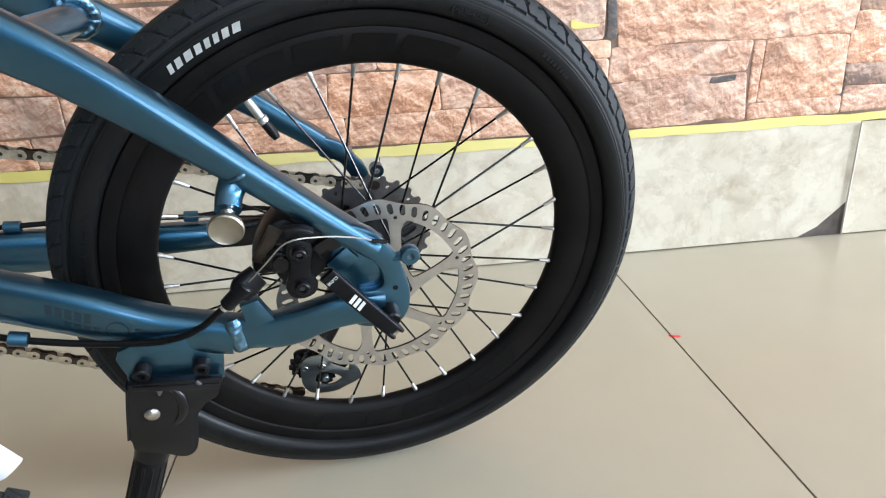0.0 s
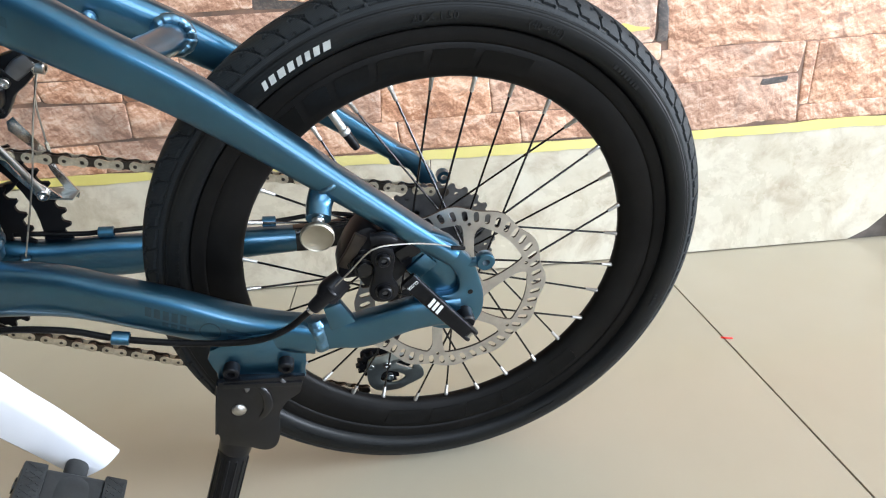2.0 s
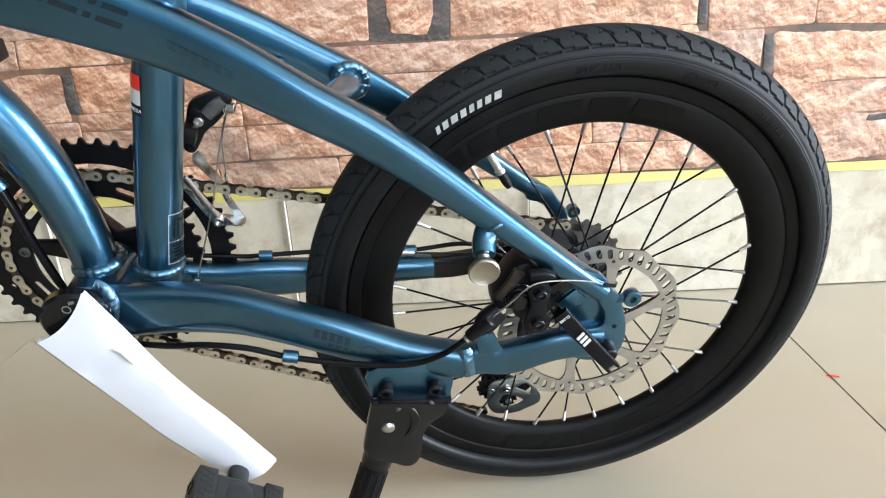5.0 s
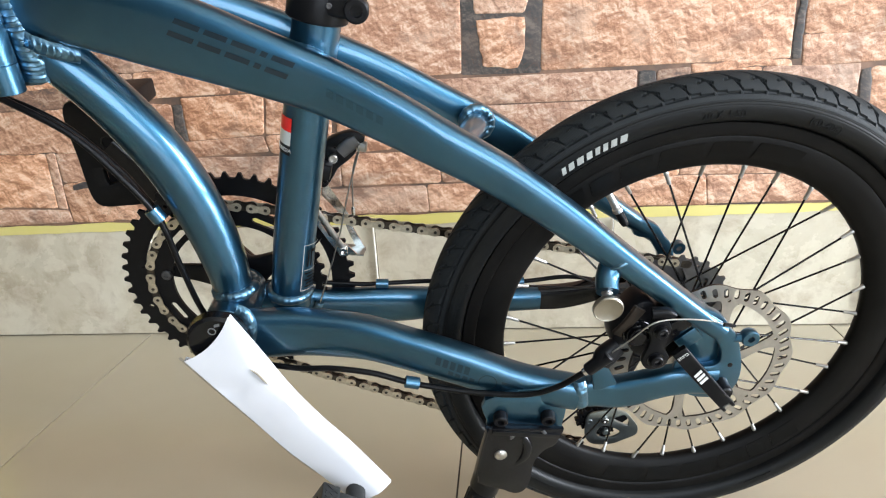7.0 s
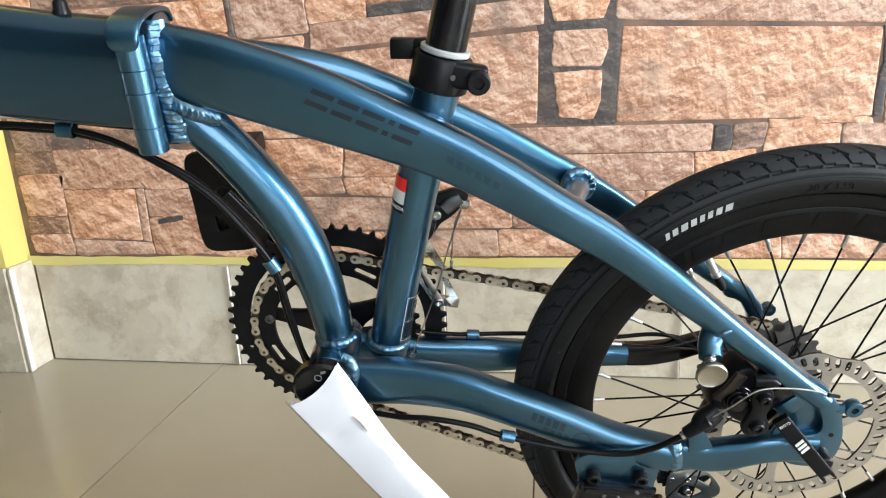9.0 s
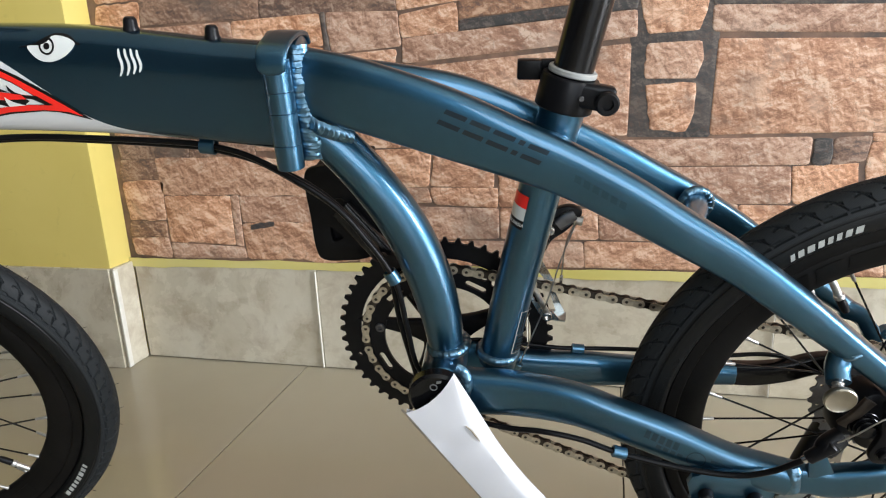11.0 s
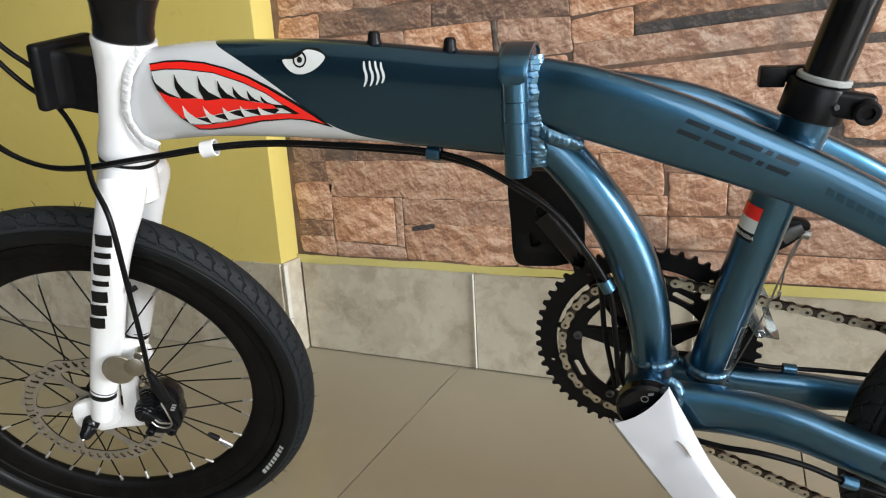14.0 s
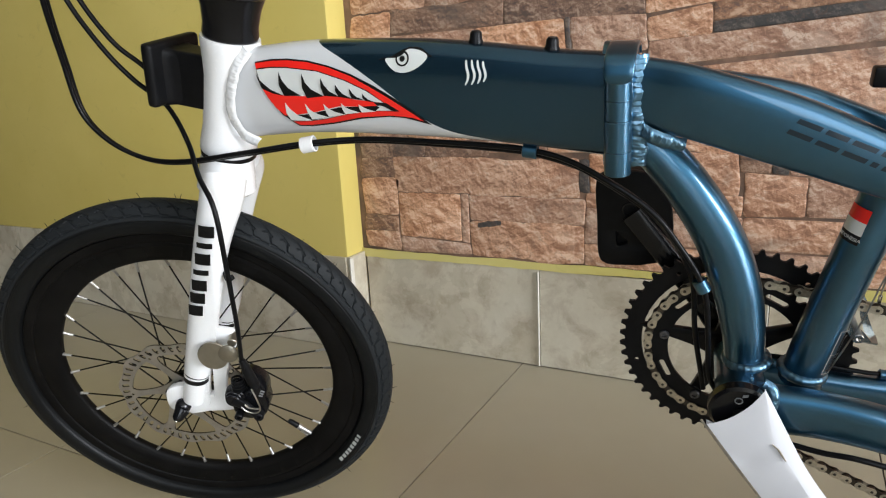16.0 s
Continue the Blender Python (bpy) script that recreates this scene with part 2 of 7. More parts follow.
def make_mortar():
    m, nt, b = shader("printed_mortar", (0.15, 0.12, 0.1), 0.6, spec=0.3)
    v = coords(nt)
    n1, n2 = noise_tex(nt, v, 11, 6, 0.65), noise_tex(nt, v, 140, 4)
    c = ramp(nt, n1, [(0.36, (0.10, 0.075, 0.062)), (0.48, (0.19, 0.115, 0.078)), (0.60, (0.30, 0.175, 0.118)), (0.74, (0.42, 0.26, 0.18))])
    c = mix(nt, calc(nt, "MULTIPLY", n2, 0.3), c, (0.06, 0.055, 0.052))
    nt.links.new(c, b.inputs["Base Color"])
    return m


def make_yellow(name, a, c2, rough):
    m, nt, b = shader(name, a, rough)
    v = coords(nt)
    n1, n2, n3 = noise_tex(nt, v, 3.5, 4), noise_tex(nt, v, 60, 5, 0.7), noise_tex(nt, v, 25, 5, 0.7, 1.0)
    c = ramp(nt, n1, [(0.3, a), (0.7, c2)])
    c = mix(nt, ramp(nt, n3, [(0.60, (0,) * 3), (0.74, (0.30,) * 3)]), c, tuple(x * 0.6 for x in a))
    nt.links.new(c, b.inputs["Base Color"])
    bump(nt, b, n2, 0.15, 0.001)
    return m


M_RUBBER, M_PAPER, M_FLOORTILE, M_DADO, M_MORTAR = make_rubber(), make_paper(), make_floor_tile(), make_dado_tile(), make_mortar()
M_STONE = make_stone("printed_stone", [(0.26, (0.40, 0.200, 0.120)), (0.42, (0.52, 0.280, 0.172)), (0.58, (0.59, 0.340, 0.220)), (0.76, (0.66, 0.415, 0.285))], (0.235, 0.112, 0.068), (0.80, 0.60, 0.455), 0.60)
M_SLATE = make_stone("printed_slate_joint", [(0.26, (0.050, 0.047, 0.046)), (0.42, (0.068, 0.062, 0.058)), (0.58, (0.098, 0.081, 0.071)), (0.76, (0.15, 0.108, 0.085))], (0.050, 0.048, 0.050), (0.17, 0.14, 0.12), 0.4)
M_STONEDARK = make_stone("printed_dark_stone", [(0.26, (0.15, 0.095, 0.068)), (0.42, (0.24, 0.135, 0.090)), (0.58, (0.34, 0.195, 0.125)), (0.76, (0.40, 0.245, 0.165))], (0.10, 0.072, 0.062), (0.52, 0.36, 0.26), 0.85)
M_YELLOW = make_yellow("yellow_wall_paint", (0.62, 0.50, 0.13), (0.67, 0.545, 0.16), 0.5)
M_TAPE = make_yellow("yellow_brushed_line", (0.62, 0.54, 0.13), (0.68, 0.60, 0.24), 0.5)
M_GROUT = worn("dark_floor_grout", (0.045, 0.035, 0.026), 0.8, vary=0.3)
M_GROUTPALE = worn("brown_tile_grout", (0.075, 0.06, 0.048), 0.8, vary=0.3)
M_CUT = worn("pale_cut_tile_edge", (0.70, 0.67, 0.60), 0.6, vary=0.06)
M_PLASTER = worn("cream_plaster", (0.62, 0.57, 0.44), 0.7, vary=0.05, scale=3)
# for the unseen walls: dark, so that black parts mirror little light
M_DIM = worn("dark_unseen_wall", (0.055, 0.052, 0.05), 0.7, vary=0.2, scale=3)
M_CEIL = worn("white_ceiling_paint", (0.75, 0.74, 0.70), 0.8, vary=0.03, scale=2)


# ---- shapes ----
def finish(name, bm, material, parent=None, label="", smooth=38, m=None):
    bmesh.ops.recalc_face_normals(bm, faces=bm.faces)
    me = bpy.data.meshes.new(name)
    bm.to_mesh(me)
    bm.free()
    for mt in material if isinstance(material, (list, tuple)) else [material]:
        me.materials.append(mt)
    if smooth:
        me.shade_smooth()
        me.set_sharp_from_angle(angle=radians(smooth))
    ob = new(name, me)
    if parent is not None:
        ob.parent = parent
    if m is not None:
        ob.matrix_basis = m
    if label:
        ob["label"] = label
    return ob


def part(name, bm, material, parent, label="", smooth=38, m=None):
    return finish(name, bm, material, parent, label, smooth, m)


def again(name, me, parent, m):
    """One more piece on the same mesh."""
    ob = new(name, me)
    ob.parent, ob.matrix_basis = parent, m
    return ob


def join(*bms):
    out = bmesh.new()
    for b in bms:
        me = bpy.data.meshes.new("tmp")
        b.to_mesh(me)
        b.free()
        out.from_mesh(me)
        bpy.data.meshes.remove(me)
    return out


def moved(bm, m):
    bm.transform(m)
    return bm


def glide(pts, n):
    """Points along a smooth line through pts, n to a span."""
    p = [Vector(q) for q in pts]
    p = [2 * p[0] - p[1], *p, 2 * p[-1] - p[-2]]
    out = []
    for i in range(1, len(p) - 2):
        for k in range(n):
            t = k / n
            out.append(0.5 * (2 * p[i] + (p[i + 1] - p[i - 1]) * t + (2 * p[i - 1] - 5 * p[i] + 4 * p[i + 1] - p[i + 2]) * t * t
                              + (3 * p[i] - p[i - 1] - 3 * p[i + 1] + p[i + 2]) * t ** 3))
    out.append(p[-2])
    return out


def sweep(pts, radii, power=2.0, segs=20, fine=5, cap=True):
    """A tube through pts. radii: one number or, point by point, (across, along the height). power above 2 flattens the sides."""
    if isinstance(radii, (int, float)):
        radii = [(radii, radii)] * len(pts)
    radii = [r if isinstance(r, tuple) else (r, r) for r in radii]
    line = glide(pts, fine) if fine > 1 else [Vector(q) for q in pts]
    size = glide([(a, b, 0) for a, b in radii], fine) if fine > 1 else [Vector((a, b, 0)) for a, b in radii]
    bm, rings, side = bmesh.new(), [], None
    for i, c in enumerate(line):
        t = (line[min(i + 1, len(line) - 1)] - line[max(i - 1, 0)]).normalized()
        ref = Vector((0, 1, 0)) if side is None else side
        if abs(ref.dot(t)) > 0.97:
            ref = Vector((1, 0, 0))
        side = (ref - ref.dot(t) * t).normalized()
        up = side.cross(t)
        ring = []
        for k in range(segs):
            a = 2 * math.pi * k / segs
            ca, sa = math.cos(a), math.sin(a)
            u = math.copysign(abs(ca) ** (2 / power), ca)
            v = math.copysign(abs(sa) ** (2 / power), sa)
            ring.append(bm.verts.new(c + side * u * size[i].x + up * v * size[i].y))
        rings.append(ring)
    for a, b in zip(rings, rings[1:]):
        for k in range(segs):
            bm.faces.new((a[k], a[(k + 1) % segs], b[(k + 1) % segs], b[k]))
    if cap:
        bm.faces.new(rings[0][::-1])
        bm.faces.new(rings[-1])
    return bm


def lathe(profile, segs=48, closed=False, whole=True):
    """Turns (radius, y) points about the y axis."""
    bm = bmesh.new()
    rows = []
    for r, y in profile:
        if r < 1e-6:
            rows.append([bm.verts.new((0, y, 0))] * segs)
        else:
            rows.append([bm.verts.new((r * math.cos(2 * math.pi * k / segs), y, r * math.sin(2 * math.pi * k / segs))) for k in range(segs)])
    pairs = list(zip(rows, rows[1:])) + ([(rows[-1], rows[0])] if closed else [])
    for a, b in pairs:
        for k in range(segs):
            q = []
            for vtx in (a[k], a[(k + 1) % segs], b[(k + 1) % segs], b[k]):
                if vtx not in q:
                    q.append(vtx)
            if len(q) > 2:
                bm.faces.new(q)
    return bm


def along(p, q):
    """The pose that lays the y axis of a turned piece from p towards q."""
    p, q = Vector(p), Vector(q)
    return Matrix.Translation(p) @ (q - p).to_track_quat("Y", "Z").to_matrix().to_4x4()


def rod(p, q, r, r2=None, edge=0.0008, segs=20):
    r2 = r if r2 is None else r2
    d = (Vector(q) - Vector(p)).length
    e = min(edge, r * 0.45, d * 0.45)
    return moved(lathe([(0, 0), (r - e, 0), (r, e), (r2, d - e), (r2 - e, d), (0, d)], segs), along(p, q))


def bolt(p, q, r, sunk=0.6):
    """A round bolt head whose socket opens at q."""
    d = (Vector(q) - Vector(p)).length
    h = r * 0.5
    return moved(lathe([(0, 0), (r, 0), (r, d - r * 0.15), (r * 0.85, d), (h, d), (h * 0.95, d - r * sunk), (0, d - r * sunk)], 18), along(p, q))


def block(sx, sy, sz, bevel=0.001, m=Matrix(), segs=2):
    bm = bmesh.new()
    bmesh.ops.create_cube(bm, size=1, matrix=Matrix.Diagonal((sx, sy, sz, 1)))
    if bevel:
        bmesh.ops.bevel(bm, geom=bm.edges[:], offset=bevel, segments=segs, affect="EDGES", profile=0.6)
    return moved(bm, m)


def plate(outline, holes=(), thick=0.002, m=Matrix(), edge=0.0):
    """A flat piece cut to an outline, with holes through it; it lies in its own xy plane."""
    c = bpy.data.curves.new("tmp", "CURVE")
    c.dimensions, c.fill_mode, c.extrude = "2D", "BOTH", thick / 2 - edge
    c.bevel_depth, c.bevel_resolution = edge, 1
    for ring in (outline, *holes):
        s = c.splines.new("POLY")
        s.points.add(len(ring) - 1)
        for pt, (x, y) in zip(s.points, ring):
            pt.co = (x, y, 0, 1)
        s.use_cyclic_u = True
    ob = bpy.data.objects.new("tmp", c)
    me = bpy.data.meshes.new_from_object(ob)
    bpy.data.objects.remove(ob)
    bpy.data.curves.remove(c)
    bm = bmesh.new()
    bm.from_mesh(me)
    bpy.data.meshes.remove(me)
    bmesh.ops.remove_doubles(bm, verts=bm.verts, dist=1e-6)
    return moved(bm, m)


def facing(y):
    """Stands a flat piece up in the bicycle's long plane, its face to the left side."""
    return Matrix(((1, 0, 0, 0), (0, 0, -1, y), (0, 1, 0, 0), (0, 0, 0, 1)))


def ring2(r, n=24, cx=0, cy=0, a0=0):
    return [(cx + r * math.cos(a0 + 2 * math.pi * k / n), cy + r * math.sin(a0 + 2 * math.pi * k / n)) for k in range(n)]


def slot(cx, cy, length, width, angle, n=5):
    """The outline of a slot with round ends."""
    out, h = [], length / 2 - width / 2
    for s in (1, -1):
        for k in range(n + 1):
            a = -math.pi / 2 + math.pi * k / n + (0 if s > 0 else math.pi)
            x, y = s * h + width / 2 * math.cos(a), width / 2 * math.sin(a)
            out.append((cx + x * math.cos(angle) - y * math.sin(angle), cy + x * math.sin(angle) + y * math.cos(angle)))
    return out


def soft2(pts, n=4):
    """A closed outline rounded through its points."""
    p = [Vector((*q, 0)) for q in pts]
    out = []
    for i in range(len(p)):
        a, b, c, d = p[i - 1], p[i], p[(i + 1) % len(p)], p[(i + 2) % len(p)]
        for k in range(n):
            t = k / n
            q = 0.5 * (2 * b + (c - a) * t + (2 * a - 5 * b + 4 * c - d) * t * t + (3 * b - a - 3 * c + d) * t ** 3)
            out.append((q.x, q.y))
    return out


def letters(text, size, thick=0.0004):
    """Text in the built-in font, centred, as a flat mesh in the xy plane."""
    c = bpy.data.curves.new("tmp", "FONT")
    c.body, c.size, c.extrude, c.align_x, c.align_y, c.resolution_u = text, size, thick / 2, "CENTER", "CENTER", 3
    ob = bpy.data.objects.new("tmp", c)
    me = bpy.data.meshes.new_from_object(ob)
    bpy.data.objects.remove(ob)
    bpy.data.curves.remove(c)
    bm = bmesh.new()
    bm.from_mesh(me)
    bpy.data.meshes.remove(me)
    return bm


def bead(pts, r, step=0.0034, segs=12, wave=0.11):
    """A weld of overlapping scales along pts, as one skin."""
    line = glide(pts, 80 if len(pts) < 12 else 16)
    path, dist, last = [line[0]], 0.0, line[0]
    for q in line[1:]:
        dist += (q - last).length
        last = q
        if dist >= step / 5:
            path.append(q)
            dist = 0.0
    radii = []
    for i in range(len(path)):
        saw = (i % 5) / 5
        k = r * (1.04 - wave + wave * saw)
        radii.append((k, k))
    return sweep(path, radii, 2, segs, 1)


def loop_round(c, ax1, ax2, n=20, a0=0.0, a1=2 * math.pi):
    c, ax1, ax2 = Vector(c), Vector(ax1), Vector(ax2)
    return [c + ax1 * math.cos(a0 + (a1 - a0) * k / n) + ax2 * math.sin(a0 + (a1 - a0) * k / n) for k in range(n + 1)]


def weld_strip(pts, normal, half, height, step=0.0036, seed=0.0):
    """A broad flat weld laid along pts: overlapping curved scales of uneven size."""
    line = glide(pts, 60)
    nrm = Vector(normal).normalized()
    path, dist, last = [line[0]], 0.0, line[0]
    for q in line[1:]:
        dist += (q - last).length
        last = q
        if dist >= step / 7:
            path.append(q)
            dist = 0.0
    bm, rows, cols = bmesh.new(), [], 12
    for i, p in enumerate(path):
        t = (path[min(i + 1, len(path) - 1)] - path[max(i - 1, 0)]).normalized()
        side = t.cross(nrm).normalized()
        s = i / 7
        row = []
        for k in range(cols + 1):
            u = 2 * k / cols - 1
            wob = noise.noise((s * 0.35, u * 0.6, seed))
            ph = (s + 0.55 * u * u + 0.35 * wob) % 1.0
            h = height * max(0.0, 1 - abs(u) ** 2.4) * (1 + 0.40 * noise.noise((s * 0.5, seed, 3))) * (1 + 0.35 * noise.noise((s * 0.8, u * 1.6, seed + 2)))
            h += (ph - 0.5) * min(0.00085, height * 0.24) * (1 - u ** 4)
            row.append(bm.verts.new(p + side * u * half * (1 + 0.20 * noise.noise((s * 0.45, seed + 7, k // 7))) + nrm * (h - 0.0008 * u ** 4)))
        rows.append(row)
    for a, b in zip(rows, rows[1:]):
        for k in range(cols):
            bm.faces.new((a[k], a[k + 1], b[k + 1], b[k]))
    return bm


# ---- room ----
WALL_Y, DADO_H = 0.505, 0.205
X0, X1, Y0, ZTOP = -3.6, 6.0, -4.2, 2.9
TILE = 0.6135


def wall_block(name, x0, x1, y0, y1, z0, z1, material, label):
    bm = block(x1 - x0, y1 - y0, z1 - z0, 0, Matrix.Translation(((x0 + x1) / 2, (y0 + y1) / 2, (z0 + z1) / 2)))
    return tagged(finish(name, bm, material, smooth=0), label, "wall", kind="structure")


wall_back = wall_block("wall_north", X0, X1, WALL_Y + 0.012, WALL_Y + 0.16, -0.1, ZTOP, M_PLASTER, "back wall under stone print and a tiled dado")
# unseen west wall, added dark to deepen the bicycle's reflections
wall_block("wall_west", X0 - 0.12, X0, Y0, WALL_Y + 0.16, -0.1, ZTOP, M_DIM, "unseen side wall, added dark to deepen reflections")
# the east wall has a wide doorway
wall_east = wall_block("wall_east", X1, X1 + 0.12, -0.1, WALL_Y + 0.16, -0.1, ZTOP, M_PLASTER, "cream plastered wall beside a doorway")
wall_block("wall_east_far", X1, X1 + 0.12, Y0, -2.5, -0.1, ZTOP, M_PLASTER, "cream plastered wall beside a doorway")
wall_block("wall_east_head", X1, X1 + 0.12, -2.5, -0.1, 2.6, ZTOP, M_PLASTER, "cream plastered wall over a doorway")
# the unseen south wall, added dark to deepen reflections, has a wide shop window
wall_block("wall_south", X0, 0.3, Y0 - 0.12, Y0, -0.1, ZTOP, M_DIM, "unseen shop wall, added dark to deepen reflections")
wall_block("wall_south_far", 3.5, X1, Y0 - 0.12, Y0, -0.1, ZTOP, M_DIM, "unseen shop wall, added dark to deepen reflections")
wall_block("wall_south_head", 0.3, 3.5, Y0 - 0.12, Y0, 2.5, ZTOP, M_DIM, "unseen wall over the shop window, added dark to deepen reflections")
wall_block("wall_south_sill", 0.3, 3.5, Y0 - 0.12, Y0, -0.1, 0.2, M_DIM, "unseen sill of the shop window, added dark to deepen reflections")
ceiling = finish("ceiling", block(X1 - X0 + 0.3, WALL_Y - Y0 + 0.4, 0.1, 0, Matrix.Translation(((X0 + X1) / 2, (WALL_Y + Y0) / 2, ZTOP + 0.05))), M_CEIL, smooth=0)
tagged(ceiling, "plain white painted ceiling of the shop", "ceiling", kind="structure")
ground = finish("ground", block(60, 60, 0.1, 0, Matrix.Translation((0, 0, -0.16))), M_PLASTER, smooth=0)
tagged(ground, "pale concrete ground outside the shop", "ground", kind="structure")

floor = finish("floor", block(X1 - X0, WALL_Y + 0.012 - Y0, 0.09, 0, Matrix.Translation(((X0 + X1) / 2, (WALL_Y + 0.012 + Y0) / 2, -0.0475))), M_GROUT, smooth=0)
tagged(floor, "polished cream floor tiles with thin dark joints", "floor", kind="structure")


def floor_tiles():
    gap = 0.0022
    bm = block(TILE - gap, TILE - gap, 0.008, 0.00025, Matrix.Translation((0, 0, -0.004)), 1)
    first = part("tile", bm, M_FLOORTILE, floor, m=pose(0.386 - TILE / 2, 0.513 - TILE / 2, 0), smooth=0)
    for i in range(-9, 10):
        for j in range(-7, 1):
            if (i, j) != (0, 0):
                x, y = 0.386 - TILE / 2 + i * TILE, 0.513 - TILE / 2 + j * TILE
                if X0 < x - 0.2 and x + 0.2 < X1 and y > Y0 + 0.1:
                    again("tile", first.data, floor, pose(x, y, 0))


floor_tiles()

# painted pillar at the front wheel
PX, PY = -1.212, 0.4425
pillar = finish("pillar", block(PX - X0 - 0.008, WALL_Y + 0.02 - PY - 0.006, ZTOP, 0.004, Matrix.Translation(((PX + X0) / 2 - 0.004, (WALL_Y + 0.02 + PY + 0.006) / 2, ZTOP / 2))), M_YELLOW)
tagged(pillar, "yellow painted square pillar with a tiled foot", "pillar", kind="structure")
dado_back = finish("dado_backing", block(X1 - PX, 0.010, DADO_H - 0.002, 0, Matrix.Translation(((X1 + PX) / 2, WALL_Y + 0.0085, DADO_H / 2))), M_GROUTPALE, smooth=0)
tagged(dado_back, "grout bed behind the beige dado tiles", "dado", kind="structure")


def dado_tiles():
    w, gap, th = 0.4085, 0.0030, 0.008
    xs = [-0.8005 + k * w for k in range(-1, 18)]
    base = [(gap / 2, 0.0030), (w - gap / 2, 0.0030), (w - gap / 2, DADO_H), (gap / 2, DADO_H)]
    stand = Matrix(((1, 0, 0, 0), (0, 0, -1, WALL_Y + th / 2), (0, 1, 0, 0), (0, 0, 0, 1)))
    me = None
    for x in xs:
        x0, x1 = max(x, PX - 0.0013), min(x + w, X1)
        if x > PX + 0.1:
            part("joint_edge", block(0.0016, 0.004, DADO_H - 0.006, 0.0004, Matrix.Translation((x - 0.0018, WALL_Y - 0.0030, DADO_H / 2))), M_CUT, dado_back, "pale chipped tile edge")
        if x1 - x0 < w - 0.01 or abs(x + w - 0.8335) < 0.02:
            right = x1 - x0
            shape = [(gap / 2, 0.0030), (right - gap / 2, 0.0030), (right - gap / 2, DADO_H), (gap / 2, DADO_H)]
            if abs(x + w - 0.8335) < 0.02:
                # this one's lower corner is left out, so the dark grout bed shows
                shape = [(gap / 2, 0.0030), (w - 0.085, 0.0030), (w - 0.05, 0.020), (w - 0.022, 0.045), (w - gap / 2, 0.064), (w - gap / 2, DADO_H), (gap / 2, DADO_H)]
            part("tile", plate(shape, (), th, stand, 0.0008), M_DADO, dado_back, smooth=0, m=pose(x0, 0, 0))
        elif me is None:
            me = part("tile", plate(base, (), th, stand, 0.0008), M_DADO, dado_back, smooth=0, m=pose(x, 0, 0)).data
        else:
            again("tile", me, dado_back, pose(x, 0, 0))


dado_tiles()


def pillar_tiles():
    th, h = 0.008, 0.213
    w = 0.4085
    for k in range(6):
        x1 = PX - 0.0072 - k * w
        part("tile", block(w - 0.002, th, h, 0.0008, Matrix.Translation((x1 - w / 2, PY + 0.002, h / 2 + 0.001))), M_DADO, pillar, smooth=0)
    d = WALL_Y - PY - 0.004
    part("tile", block(th, d, h, 0.0008, Matrix.Translation((PX - 0.004, PY + d / 2 + 0.004, h / 2 + 0.001))), M_DADO, pillar, smooth=0)
    part("tile_edge", block(0.003, 0.012, h - 0.004, 0.0006, Matrix.Translation((PX + 0.0016, PY + 0.006, h / 2))), M_CUT, pillar, "pale raw cut edge of the corner tile")


pillar_tiles()


def brushed_line(name, x0, x1, y, z0, z1, seed):
    """A hand-painted line: its lower edge wanders."""
    rnd = random.Random(seed)
    n = int((x1 - x0) / 0.02)
    low, high = [], []
    a = b = 0.0
    for k in range(n + 1):
        a = a * 0.85 + rnd.uniform(-1, 1) * 0.0017
        b = b * 0.85 + rnd.uniform(-1, 1) * 0.0012
        x = x0 + (x1 - x0) * k / n
        low.append((x, z0 + a))
        high.append((x, z1 + b))
    stand = Matrix(((1, 0, 0, 0), (0, 0, -1, y), (0, 1, 0, 0), (0, 0, 0, 1)))
    ob = finish(name, plate(low + high[::-1], (), 0.003, stand), M_TAPE, smooth=0)
    return tagged(ob, "uneven yellow painted line above the dado tiles", "painted line", kind="structure")


brushed_line("trim", PX - 0.0075, X1, WALL_Y - 0.0005, 0.2040, 0.2210, 3)

# printed wall covering: a dark mortar ground with flat stones a hair proud of it
covering = finish("wall_covering", block(X1 - PX + 0.0076, 0.006, ZTOP - 0.21, 0, Matrix.Translation(((X1 + PX - 0.0076) / 2, WALL_Y + 0.0085, (ZTOP + 0.21) / 2))), M_MORTAR, smooth=0)
tagged(covering, "wall covering printed with rough brown stones and dark joints", "wall covering", kind="structure")


AXIS = -0.163  # the print is mirrored about this upright line


def wander(x, z):
    """How the drawn joints stray from straight lines; both sides of a joint stray alike."""
    u = abs(x - AXIS)
    dx = noise.noise((x * 21, z * 21, 1.3)) * 0.0085 + noise.noise((x * 75, z * 75, 4.1)) * 0.0026
    dz = noise.noise((x * 14, z * 26, 7.7)) * 0.0080 + noise.noise((x * 75, z * 75, 9.2)) * 0.0026
    lean = -0.055 * (max(0.06, min(u, 0.45)) - 0.06) * max(0.0, min(1.0, (z - 0.46) / 0.12))
    return x + dx, z + dz + lean


